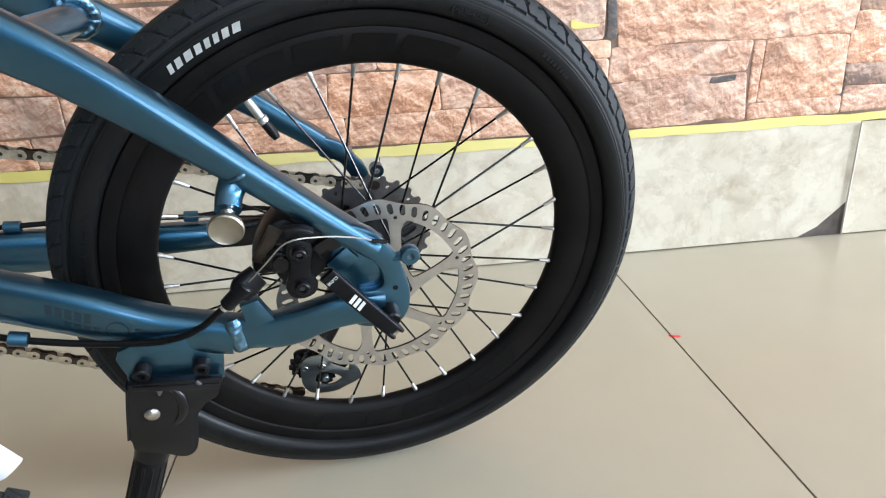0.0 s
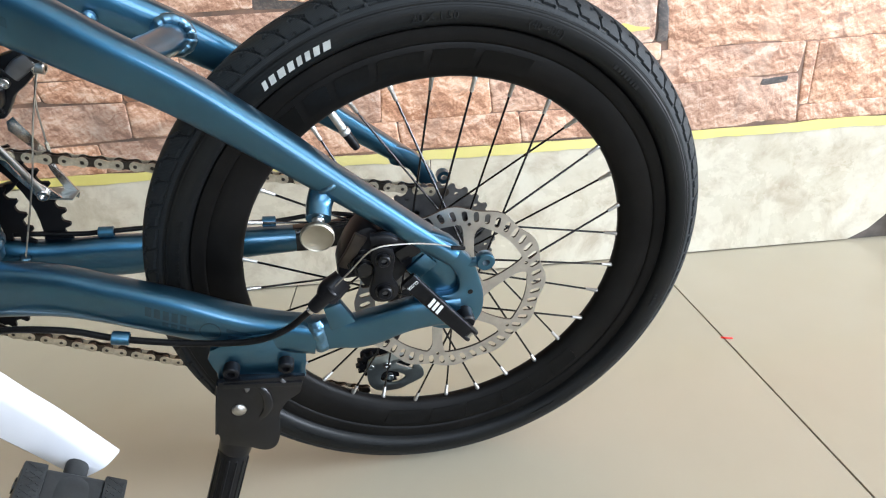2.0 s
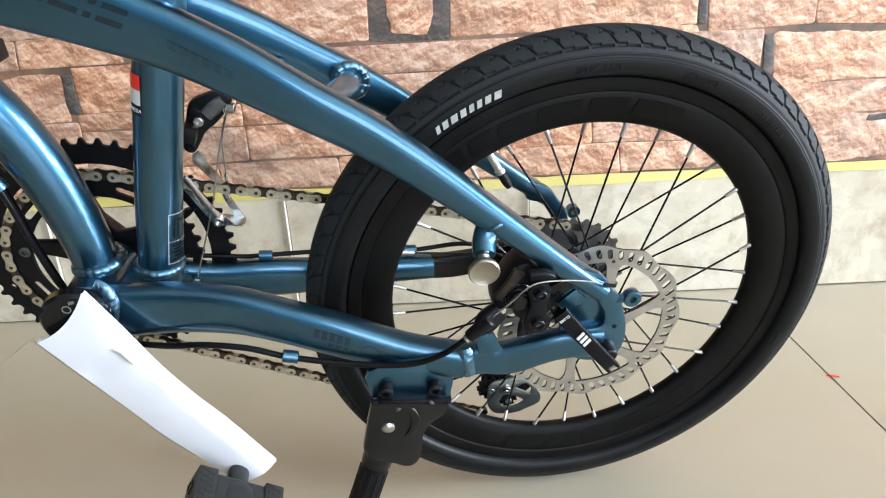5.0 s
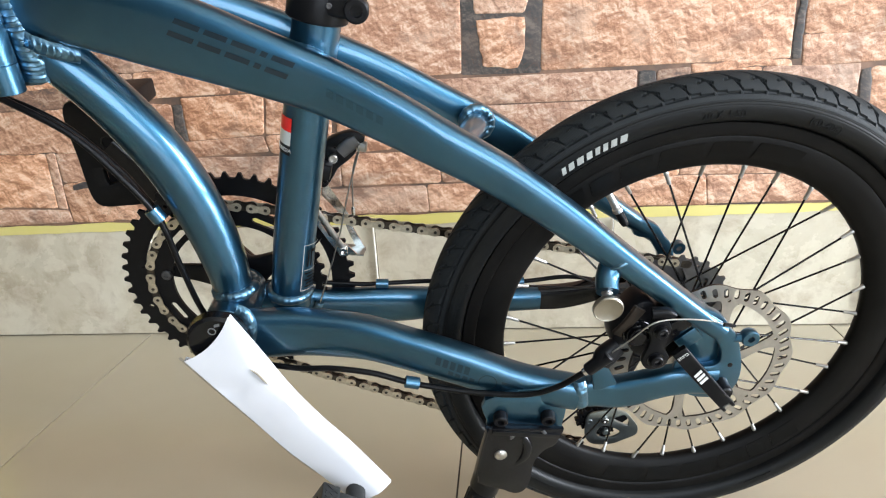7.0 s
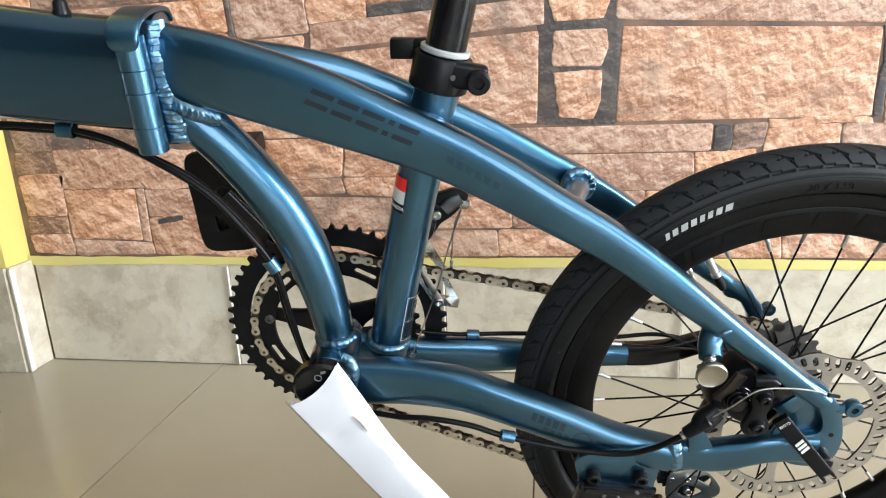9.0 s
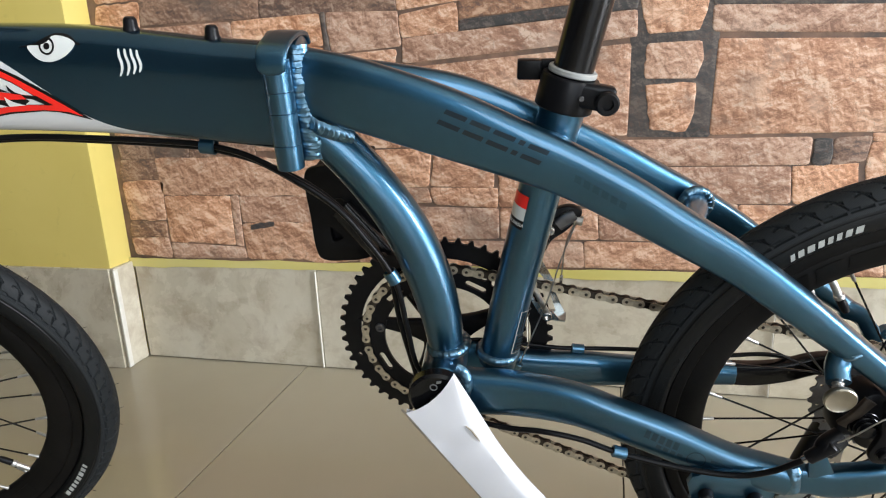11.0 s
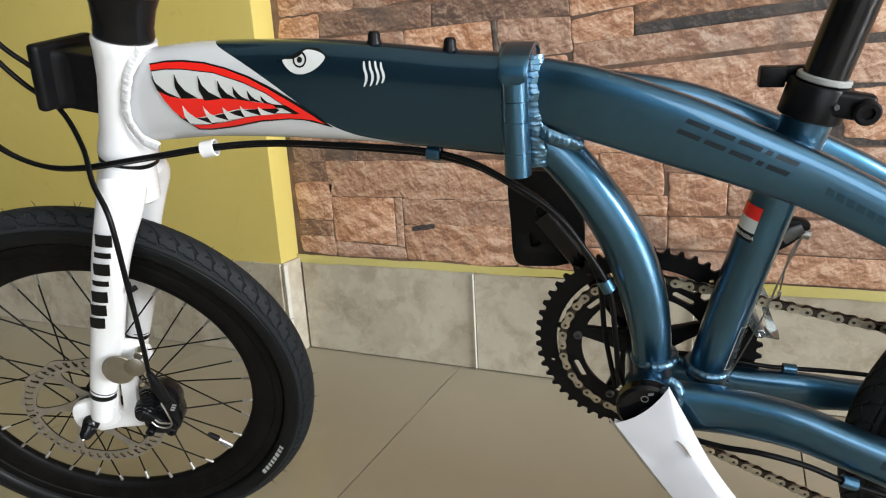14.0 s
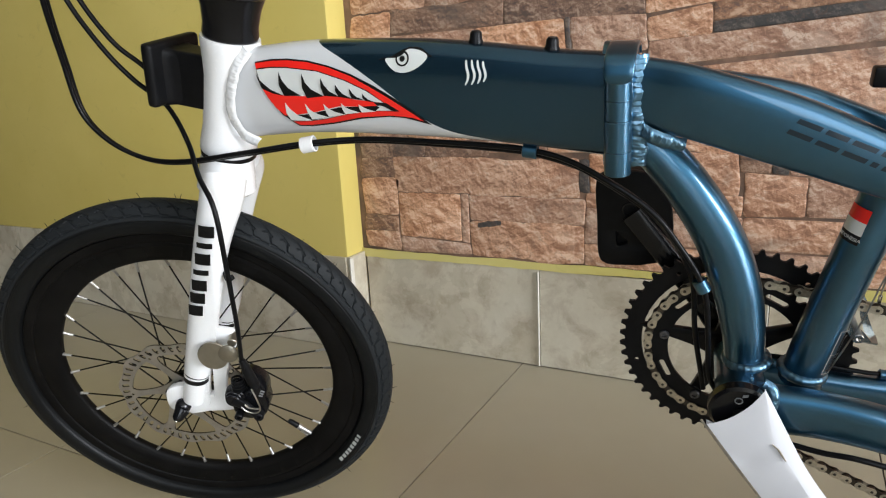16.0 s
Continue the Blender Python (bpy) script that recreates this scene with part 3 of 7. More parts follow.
def stone(x0, x1, z0, z1, seed, taper=0.0, sink=0.0):
    """One flat stone with a rounded rim; taper narrows its foot, sink sets it back."""
    w, h = x1 - x0, z1 - z0
    cx, cz = w / 2, h / 2
    rc = min(0.005, min(w, h) * 0.2)
    pts = []
    for (ax, az), (bx, bz) in (((0, 0), (w, 0)), ((w, 0), (w, h)), ((w, h), (0, h)), ((0, h), (0, 0))):
        n = max(2, int(math.hypot(bx - ax, bz - az) / 0.008))
        for k in range(n):
            pts.append((ax + (bx - ax) * k / n, az + (bz - az) * k / n))
    rings = []
    for inset, y in ((0.0, 0.0056), (0.0002, 0.0050), (0.0008, 0.0046), (0.0024, 0.0043)):
        ring = []
        for x, z in pts:
            dx, dz = max(0, abs(x - cx) - (cx - rc)), max(0, abs(z - cz) - (cz - rc))
            d = math.hypot(dx, dz)
            if d > rc:
                x = cx + math.copysign((cx - rc) + dx * rc / d, x - cx)
                z = cz + math.copysign((cz - rc) + dz * rc / d, z - cz)
            x = cx + (x - cx) * (1 - taper * (1 - z / h)) * (1 - 2 * inset / w)
            z = cz + (z - cz) * (1 - 2 * inset / h)
            px, pz = wander(x0 + x, z0 + z)
            px += noise.noise((px * 140, pz * 140, seed)) * 0.0007
            pz += noise.noise((px * 140, pz * 140, seed + 5)) * 0.0007
            ring.append((px, WALL_Y + y + sink, pz))
        rings.append(ring)
    bm = bmesh.new()
    rows = [[bm.verts.new(q) for q in ring] for ring in rings]
    n = len(pts)
    for p, q in zip(rows, rows[1:]):
        for i in range(n):
            bm.faces.new((p[i], p[i - 1], q[i - 1], q[i]))
    bm.faces.new(rows[-1])
    return bm


# courses: foot, head, then the joints as distances from the mirror line; d marks dark brown stones, g slate-grey gaps
LOW = (
    (0.222, 0.270, (0.134, 0.330, 0.551), ""),
    (0.270, 0.333, (0.110, 0.281, 0.551), ""),
    (0.333, 0.400, (0.187, 0.281), ""),
    (0.333, 0.364, (0.281, 0.400, 0.551), ""),
    (0.364, 0.434, (0.289, 0.400, 0.542), ""),
    (0.222, 0.299, (0.551, 0.787), ""),
    (0.2865, 0.2975, (0.722, 0.770), "g"),
    (0.300, 0.349, (0.551, 0.787), ""),
    (0.349, 0.425, (0.560, 0.960), ""),
    (0.364, 0.425, (0.542, 0.560), "g"),
    (0.222, 0.249, (0.787, 0.955), ""),
    (0.249, 0.349, (0.806, 0.953), ""),
    (0.249, 0.349, (0.787, 0.806), ""),
    (0.222, 0.263, (0.955, 1.044, 1.24), ""),
    (0.263, 0.299, (0.953, 1.044, 1.20), "d"),
    (0.299, 0.380, (0.953, 1.044, 1.26), ""),
    (0.380, 0.425, (0.960, 1.044, 1.20), "d"),
)
MIDDLE = (
    (0.400, 0.444, (0.213, 0.238), "g"),
    (0.400, 0.444, (0.238, 0.289), "d"),
    (0.434, 0.448, (0.289, 0.440), ""),
    (0.448, 0.595, (0.063, 0.440), ""),
    (0.448, 0.600, (0.440, 0.452), "g"),
    (0.601, 0.643, (0.054, 0.443), ""),
    (0.643, 0.688, (0.343, 0.443), ""),
    (0.643, 0.662, (0.054, 0.343), "g"),
    (0.662, 0.692, (0.054, 0.343), "d"),
    (0.628, 0.695, (0.443, 0.574), ""),
    (0.600, 0.695, (0.574, 0.584), "g"),
    (0.425, 0.460, (0.740, 0.880, 1.044, 1.24), "d"),
    (0.434, 0.485, (0.452, 0.620, 0.740), ""),
    (0.460, 0.540, (0.740, 0.920, 1.044, 1.25), ""),
    (0.485, 0.560, (0.452, 0.740), ""),
    (0.540, 0.638, (0.740, 0.850, 1.044, 1.25), ""),
    (0.560, 0.626, (0.452, 0.574), ""),
    (0.560, 0.638, (0.584, 0.740), ""),
)
HIGH = (
    (0.638, 0.692, (0.584, 0.760, 0.947), ""),
    (0.638, 0.735, (0.947, 1.044, 1.25), ""),
    (0.695, 0.737, (0.447, 0.700, 0.947), "d"),
    (0.694, 0.762, (0.055, 0.240, 0.447), ""),
    (0.737, 0.817, (0.447, 0.640, 0.860, 1.044, 1.25), ""),
    (0.762, 0.852, (0.055, 0.330, 0.447), ""),
    (0.817, 0.905, (0.447, 0.720, 1.044, 1.25), ""),
    (0.852, 0.940, (0.055, 0.200, 0.447), ""),
)
CENTRE = ((0.222, 0.270, 0.134, 0.0), (0.270, 0.333, 0.110, 0.0), (0.333, 0.400, 0.187, 0.0), (0.400, 0.446, 0.213, 0.0),
          (0.451, 0.527, 0.039, 0.25), (0.533, 0.593, 0.042, 0.12), (0.604, 0.672, 0.055, 0.28), (0.690, 0.80, 0.052, 0.0), (0.80, 0.94, 0.052, 0.0))
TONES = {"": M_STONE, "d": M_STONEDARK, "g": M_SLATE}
count = 0
for foot, head, joints, tone in LOW + MIDDLE + HIGH:
    for p, q in zip(joints, joints[1:]):
        for side in (-1, 1):
            lo, hi = sorted((AXIS + side * p, AXIS + side * q))
            if lo > PX - 0.02:
                count += 1
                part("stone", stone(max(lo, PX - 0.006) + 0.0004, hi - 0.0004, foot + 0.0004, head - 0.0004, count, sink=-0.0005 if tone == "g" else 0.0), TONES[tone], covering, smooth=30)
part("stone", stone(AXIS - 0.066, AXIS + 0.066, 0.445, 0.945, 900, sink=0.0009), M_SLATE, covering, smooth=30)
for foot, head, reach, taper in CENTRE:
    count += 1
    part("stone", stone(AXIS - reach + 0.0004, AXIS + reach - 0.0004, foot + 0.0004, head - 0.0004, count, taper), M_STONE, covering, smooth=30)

# a yellow paint dab on the print, and a red scrap on the floor
dab = finish("paint_dab", plate(soft2([(0, 0.002), (0.004, -0.001), (0.022, -0.001), (0.040, 0.0005), (0.044, 0.0035), (0.024, 0.006), (0.003, 0.012), (-0.001, 0.009)]), (), 0.001, Matrix(((1, 0, 0, 0.325), (0, 0, -1, WALL_Y + 0.003), (0, 1, 0, 0.382), (0, 0, 0, 1)))), M_TAPE, smooth=0)
tagged(dab, "small yellow paint dab on the stone print", "paint dab", kind="structure")
scrap = finish("red_scrap", sweep([(0.382, 0.218, 0.0012), (0.388, 0.2145, 0.0016), (0.396, 0.213, 0.0012)], 0.0012, segs=8), M_RED)
tagged(scrap, "tiny red scrap lying on a floor tile joint", "scrap")


# ---- folding bicycle ----
# Its own frame: x to the rear, y to the chain side, z up; the rear hub is the origin.
bicycle = new("folding_bicycle")
bicycle.matrix_basis = pose(0, 0, 0.2403, 11.736, 0, 7.670)
tagged(bicycle, "blue and white folding bicycle with disc brakes leaning on its kickstand", "bicycle")

ey = Vector((-0.284, 0.953, 0.107)).normalized()
head_axis = Vector((0.30, 0, 0.954)).normalized()
ez = (head_axis - head_axis.dot(ey) * ey).normalized()
ex = ey.cross(ez)
FRONT = Matrix.Translation((-1.0268, -0.0131, 0.0009)) @ Matrix((ex, ey, ez)).transposed().to_4x4()

TYRE_R, RIM_IN = 0.243, 0.1675


def tyre_mesh():
    """A slick road tyre: hooked diagonal cuts in the tread, a ridge at its edge, a plain wall."""
    nseg, pitches = 2664, 74
    half = [(0.0, 0.2430)]
    for k in range(1, 27):
        y = 0.0184 * k / 26
        half.append((y, 0.2430 - 0.0156 * (y / 0.0184) ** 2.4))
    half += [(0.0187, 0.2262), (0.0187, 0.2252), (0.0195, 0.2247), (0.0200, 0.2225), (0.0202, 0.2190), (0.0198, 0.2155), (0.0187, 0.2120), (0.0168, 0.2096), (0.0142, 0.2085), (0.0114, 0.2080), (0.0098, 0.2068), (0.0085, 0.2000)]
    prof = [(-y, r) for y, r in half[:0:-1]] + half
    # cuts in one pitch: a lightning stroke from the crown and a hook that runs on along the edge, as (turn, share of the half width)
    cuts = (((0.44, 0.0), (-0.12, 0.14), (-0.60, 0.46), (-0.88, 0.60)), ((0.68, 0.53), (0.42, 0.46), (0.0, 0.86), (-0.86, 0.89)))
    n = len(prof)
    deep = []
    for i in range(nseg // pitches):
        row = []
        for y, r in prof:
            s = abs(y) / 0.0184
            best = 9.0
            if s <= 1.01 and r > 0.2272:
                u = (i * pitches / nseg + (0.5 if y > 0 else 0.0)) % 1.0
                for line in cuts:
                    for (u0, s0), (u1, s1) in zip(line, line[1:]):
                        for du in (-2, -1, 0, 1):
                            ax, ay, bx, by = u0 * 0.0206, s0 * 0.021, u1 * 0.0206, s1 * 0.021
                            px, py = (u + du) * 0.0206, s * 0.021
                            k = max(0.0, min(1.0, ((px - ax) * (bx - ax) + (py - ay) * (by - ay)) / ((bx - ax) ** 2 + (by - ay) ** 2)))
                            best = min(best, math.hypot(px - ax - k * (bx - ax), py - ay - k * (by - ay)))
            row.append(0.0014 if best < 0.00056 else 0.0)
        deep.append(row)
    # cuts go down square to the skin
    square = []
    for k in range(n):
        (ya, ra), (yb, rb) = prof[max(k - 1, 0)], prof[min(k + 1, n - 1)]
        size = math.hypot(yb - ya, rb - ra)
        square.append(((rb - ra) / size, -(yb - ya) / size))
    verts, faces = [], []
    for i in range(nseg):
        a = 2 * math.pi * i / nseg
        ca, sa, row = math.cos(a), math.sin(a), deep[i % (nseg // pitches)]
        for (y, r), d, (ny, nr) in zip(prof, row, square):
            r2 = r + nr * d
            verts.append((r2 * ca, y + ny * d, r2 * sa))
    for i in range(nseg):
        j = (i + 1) % nseg
        for k in range(n - 1):
            faces.append((i * n + k, i * n + k + 1, j * n + k + 1, j * n + k))
    me = bpy.data.meshes.new("tyre")
    me.from_pydata(verts, [], faces)
    me.materials.append(M_RUBBER)
    me.shade_smooth()
    me.set_sharp_from_angle(angle=radians(40))
    return me


def rim_mesh():
    s = [(RIM_IN, 0.0), (RIM_IN + 0.0004, 0.0030), (RIM_IN + 0.003, 0.0062), (RIM_IN + 0.012, 0.0092), (0.1945, 0.0117), (0.1955, 0.0112), (0.1963, 0.0122), (0.1977, 0.0127), (0.2025, 0.0131), (0.2066, 0.0131),
         (0.2072, 0.0126), (0.2072, 0.0112), (0.200, 0.0100), (0.196, 0.004), (0.196, 0.0)]
    prof = s + [(r, -y) for r, y in s[-2:0:-1]]
    return lathe(prof, 320, closed=True)


def ring_text(text, r, y, mid, size, out=0.0005, thick=0.0006, flip=1):
    """Raised characters along a circle on the left side of the wheel; they read from the left."""
    bm = letters(text, size, thick)
    for v in bm.verts:
        a = mid - v.co.x / r
        rr = r + v.co.y
        v.co = Vector((rr * math.cos(a), y - out - v.co.z, rr * math.sin(a)))
    return bm


def ring_bar(r0, r1, y, a0, a1, thick=0.0006, n=6, slant=0.0):
    pts = [(r0, a0 + (a1 - a0) * k / n + slant) for k in range(n + 1)] + [(r1, a1 + (a0 - a1) * k / n) for k in range(n + 1)]
    return plate([(r * math.cos(a), r * math.sin(a)) for r, a in pts], (), thick, facing(y))


SPOKE_N = 32
HUB_Y = (-0.030, 0.028)


def spoke_mesh(length):
    return sweep([(0, 0, 0), (0, length * 0.5, 0), (0, length, 0)], 0.00095, segs=8, fine=1)


def nipple_mesh():
    return lathe([(0, 0), (0.0019, 0), (0.0021, 0.001), (0.0021, 0.004), (0.0017, 0.0045), (0.0016, 0.0125), (0.0012, 0.013), (0, 0.013)], 10)


def build_wheel(first, m, phase, valve_angle, label):
    wheel = part("wheel", moved(rim_mesh(), m), M_RIM, bicycle, label)
    tm = tyre_mesh()
    tyre = new("tyre", tm)
    tyre.parent, tyre.matrix_basis = wheel, m
    tyre["label"] = "black road tyre with lightning-shaped tread cuts"
    # hub
    fl = 0.027
    hub = lathe([(0, -0.060), (0.008, -0.060), (0.0085, -0.040), (0.019, -0.0395), (0.019, -0.034), (fl, -0.0325), (fl, -0.0275), (0.016, -0.024), (0.0125, -0.012),
                 (0.0125, 0.012), (0.016, 0.022), (fl, 0.0255), (fl, 0.0305), (0.018, 0.033), (0.010, 0.036), (0.008, 0.060), (0, 0.060)], 36)
    part("hub", moved(hub, m), M_BLACK, wheel, "black disc brake hub")
    spokes, nipples = None, None
    for i in range(SPOKE_N):
        a = phase + 2 * math.pi * i / SPOKE_N
        side = (i + first) % 2
        lead = 1 if ((i + first) // 2) % 2 else -1
        rim = Vector((RIM_IN * math.cos(a), (-0.0015, 0.0015)[side], RIM_IN * math.sin(a)))
        b = a + lead * radians(66)
        foot = Vector((0.0245 * math.cos(b), HUB_Y[side], 0.0245 * math.sin(b)))
        pm = m @ along(foot, rim)
        if spokes is None:
            length = (rim - foot).length
            spokes = part("spoke", spoke_mesh(length), M_GLOSSBLACK, wheel, m=pm)
            nipples = part("nipple", nipple_mesh(), M_NIPPLE, wheel, "silver spoke nipple", m=m @ along(rim + (rim - foot).normalized() * 0.0015, foot))
        else:
            again("spoke", spokes.data, wheel, pm)
            again("nipple", nipples.data, wheel, m @ along(rim + (rim - foot).normalized() * 0.0015, foot))["label"] = "silver spoke nipple"
    ca, sa = math.cos(valve_angle), math.sin(valve_angle)
    q = lambda r: (r * ca, 0, r * sa)
    part("valve", moved(join(rod(q(0.169), q(0.150), 0.0032, segs=14), rod(q(0.152), q(0.147), 0.0042, segs=14)), m), M_NIPPLE, wheel, "silver tyre valve")
    cap = lathe([(0, 0), (0.0037, 0), (0.0037, 0.010), (0.0028, 0.0145), (0, 0.015)], 12)
    part("valve_cap", moved(cap, m @ along(q(0.147), q(0.13))), M_PLASTIC, wheel, "ribbed black valve cap")
    return wheel


def rotor_bm(y, m, turn=0.0):
    n = 240
    out = [((0.0795 + 0.0017 * math.cos(12 * t)) * math.cos(t), (0.0795 + 0.0017 * math.cos(12 * t)) * math.sin(t)) for t in (2 * math.pi * k / n for k in range(n))]
    holes = []
    for k in range(48):
        t = 2 * math.pi * k / 48 + turn
        holes.append(slot(0.0727 * math.cos(t), 0.0727 * math.sin(t), 0.0094, 0.0043, t + 0.32))
    for k in range(6):
        t = 2 * math.pi * k / 6 + turn
        for tt in (t + 0.06,):
            holes.append(ring2(0.0016, 10, 0.0658 * math.cos(tt), 0.0658 * math.sin(tt)))
    # windows between six swept arms
    for k in range(6):
        t = 2 * math.pi * k / 6 + turn
        pts = []
        for f in range(9):
            a = t + 0.16 + 0.80 * f / 8
            pts.append((0.0645 * math.cos(a), 0.0645 * math.sin(a)))
        for r, da in ((0.057, 1.01), (0.047, 0.95), (0.0370, 0.82), (0.0300, 0.60), (0.0268, 0.30)):
            a = t + da - 0.02
            pts.append((r * math.cos(a), r * math.sin(a)))
        for r, da in ((0.0272, 0.04), (0.034, 0.03), (0.045, 0.07), (0.056, 0.12)):
            a = t + da - 0.01
            pts.append((r * math.cos(a), r * math.sin(a)))
        holes.append(soft2(pts, 2))
    holes.append(ring2(0.0165, 30))
    bm = plate(out, holes, 0.0018, m @ facing(y))
    axis = (m.to_3x3() @ Vector((0, 1, 0))).normalized()
    bm.normal_update()
    # rim and slot walls take the dark steel: shade of the thickness as colour
    for f in bm.faces:
        f.material_index = 0 if abs(f.normal.dot(axis)) > 0.7 else 1
    return bm


W = radians
rear_wheel = build_wheel(3, Matrix(), W(91.0), W(118.7), "black deep-rimmed rear wheel with silver nipples")
front_wheel = build_wheel(0, FRONT, W(1.2), W(-30.0), "black deep-rimmed front wheel turned towards the left")
for wheel, m, turn, y in ((rear_wheel, Matrix(), 0.25, -0.0470), (front_wheel, FRONT, 0.1, -0.0430)):
    part("brake_rotor", rotor_bm(y, m, turn), [M_ROTOR, M_CHAINDARK], wheel, "steel brake rotor with slots and swept arms")
    ring = plate(ring2(0.0235, 40), [ring2(0.0185, 32)] , 0.003, m @ facing(y - 0.0015))
    part("rotor_carrier", ring, M_BLACK, wheel)
    for k in range(6):
        t = 2 * math.pi * k / 6 + turn - 0.3
        part("rotor_bolt", moved(bolt((0.0215 * math.cos(t), y, 0.0215 * math.sin(t)), (0.0215 * math.cos(t), y - 0.005, 0.0215 * math.sin(t)), 0.0036), m), M_BLACK, wheel)

# raised size marks and printed patches on the tyres and rims
for text, mid in (("20 X 1.50", 91), ("(40-406)", 69)):
    tagged(part("size_mark", ring_text(text, 0.2163, -0.0198, W(mid), 0.0085), M_RUBBER, rear_wheel, "raised size mark on the tyre wall"), kind="stuff")


def patches(wheel, m, mid, r0, r1, y, widths, material, label, gap=0.010, name="printed_mark", slant=0.02, thick=0.0006):
    """A lettering replaced by plain slanted bars along a circle."""
    total = sum(widths) + gap * (len(widths) - 1)
    a = mid + total / 2
    for w in widths:
        bm = ring_bar(r0, r1, y, a, a - w, thick, slant=slant)
        if name == "rim_mark":
            bmesh.ops.subdivide_edges(bm, edges=[e for e in bm.edges if e.calc_length() > 0.008], cuts=3)
            for v in bm.verts:
                r = math.hypot(v.co.x, v.co.z)
                v.co.y = -float(np.interp(r, [RIM_IN + 0.003, RIM_IN + 0.012, 0.1915], [0.0062, 0.0092, 0.0114])) - (0.0004 if v.co.y < y else 0.0001)
        part(name, moved(bm, m), material, wheel, label)
        a -= w + gap


patches(rear_wheel, Matrix(), W(117.5), 0.2141, 0.2197, -0.0196, [0.016, 0.022, 0.026, 0.022, 0.018, 0.018, 0.022, 0.026], M_TYREPRINT, "white printed bar on the tyre wall", 0.012, thick=0.0012, slant=0.010)
patches(front_wheel, FRONT, W(-22.0), 0.2141, 0.2197, -0.0196, [0.016, 0.022, 0.026, 0.022, 0.018, 0.018, 0.022, 0.026], M_TYREPRINT, "white printed bar on the tyre wall", 0.012, thick=0.0012, slant=0.010)
for wheel, m, mid in ((rear_wheel, Matrix(), -77), (rear_wheel, Matrix(), 100), (front_wheel, FRONT, -68), (front_wheel, FRONT, 100)):
    patches(wheel, m, W(mid), 0.1760, 0.1912, -0.0116, [0.157, 0.105, 0.14, 0.183, 0.165, 0.213], M_RIMMARK, "gloss black bar on the matt rim", 0.035, "rim_mark", 0.02)
small = random.Random(5)
for mid, cnt in ((-110, 9), (-128, 12), (-62, 9), (48, 8), (168, 22), (-18, 4), (-96, 7)):
    ws = [small.uniform(0.007, 0.014) for _ in range(cnt)]
    total = sum(ws) + 0.006 * (cnt - 1)
    bms, a = [], W(mid) + total / 2
    for w in ws:
        bms.append(ring_bar(0.2146, 0.2178, -0.0197, a, a - w, 0.0013, 3))
        a -= w + 0.006
    tagged(part("moulded_mark", join(*bms), M_RUBBER, rear_wheel, "moulded marks on the tyre wall"), kind="stuff")


# ---- frame ----
def tube(name, pts, radii, power=2.0, material=None, label="", segs=24, fine=6):
    return part(name, sweep(pts, radii, power, segs, fine), material or M_BLUE, bicycle, label)


YC = 0.012
# front box tube, from the head to the hinge
FT = ((-0.880, 0.341, 0.0445), (-0.845, 0.341, 0.0425), (-0.798, 0.3425, 0.0425), (-0.744, 0.3405, 0.0425), (-0.678, 0.336, 0.0425), (-0.624, 0.3300, 0.0415), (-0.568, 0.322, 0.0410), (-0.519, 0.3155, 0.0420))
FT_Y, FT_W, FT_P = 0.006, 0.0220, 2.7


def front_tube_face(x, z):
    """The y of the tube's left side at x, z."""
    xs = [f[0] for f in FT]
    zc, hh = float(np.interp(x, xs, [f[1] for f in FT])), float(np.interp(x, xs, [f[2] for f in FT]))
    k = min(0.999, abs(z - zc) / hh)
    return FT_Y - FT_W * (1 - k ** FT_P) ** (1 / FT_P)


def make_two_tone():
    """White nose, blue back: the boundary runs down the side in one sweep."""
    m, nt, b = shader("two_tone_paint", (0.1, 0.1, 0.1), 0.24, 0.0, 0.6)
    tc = nt.nodes.new("ShaderNodeTexCoord")
    sep = nt.nodes.new("ShaderNodeSeparateXYZ")
    nt.links.new(tc.outputs["Object"], sep.inputs[0])
    fc = nt.nodes.new("ShaderNodeFloatCurve")
    cv = fc.mapping.curves[0]
    pts = [(-0.800, 0.392), (-0.781, 0.3865), (-0.766, 0.379), (-0.750, 0.370), (-0.726, 0.353), (-0.703, 0.334), (-0.679, 0.314), (-0.654, 0.3005), (-0.624, 0.2925), (-0.600, 0.286)]
    conv = [((x + 0.80) / 0.20, (z - 0.28) / 0.12) for x, z in pts]
    cv.points[0].location, cv.points[1].location = conv[0], conv[-1]
    for q in conv[1:-1]:
        cv.points.new(*q)
    fc.mapping.update()
    nt.links.new(calc(nt, "DIVIDE", calc(nt, "ADD", sep.outputs[0], 0.80), 0.20), fc.inputs["Value"])
    edge = calc(nt, "ADD", calc(nt, "MULTIPLY", fc.outputs[0], 0.12), 0.28)
    below = calc(nt, "LESS_THAN", sep.outputs[2], edge)
    nose = calc(nt, "LESS_THAN", sep.outputs[0], -0.785)
    tail = calc(nt, "LESS_THAN", sep.outputs[0], -0.605)
    white = calc(nt, "MULTIPLY", calc(nt, "MAXIMUM", below, nose), tail)
    flake = noise_tex(nt, coords(nt), 2600, 3)
    # the frame's blue, coloured darker here for the dark room it mirrors
    blue = ramp(nt, flake, [(0.3, (0.023, 0.069, 0.114)), (0.7, (0.031, 0.087, 0.140))])
    nt.links.new(mix(nt, white, blue, (0.66, 0.67, 0.68)), b.inputs["Base Color"])
    nt.links.new(calc(nt, "MULTIPLY", calc(nt, "SUBTRACT", 1.0, white), 0.88), b.inputs["Metallic"])
    return m


M_TWOTONE = make_two_tone()
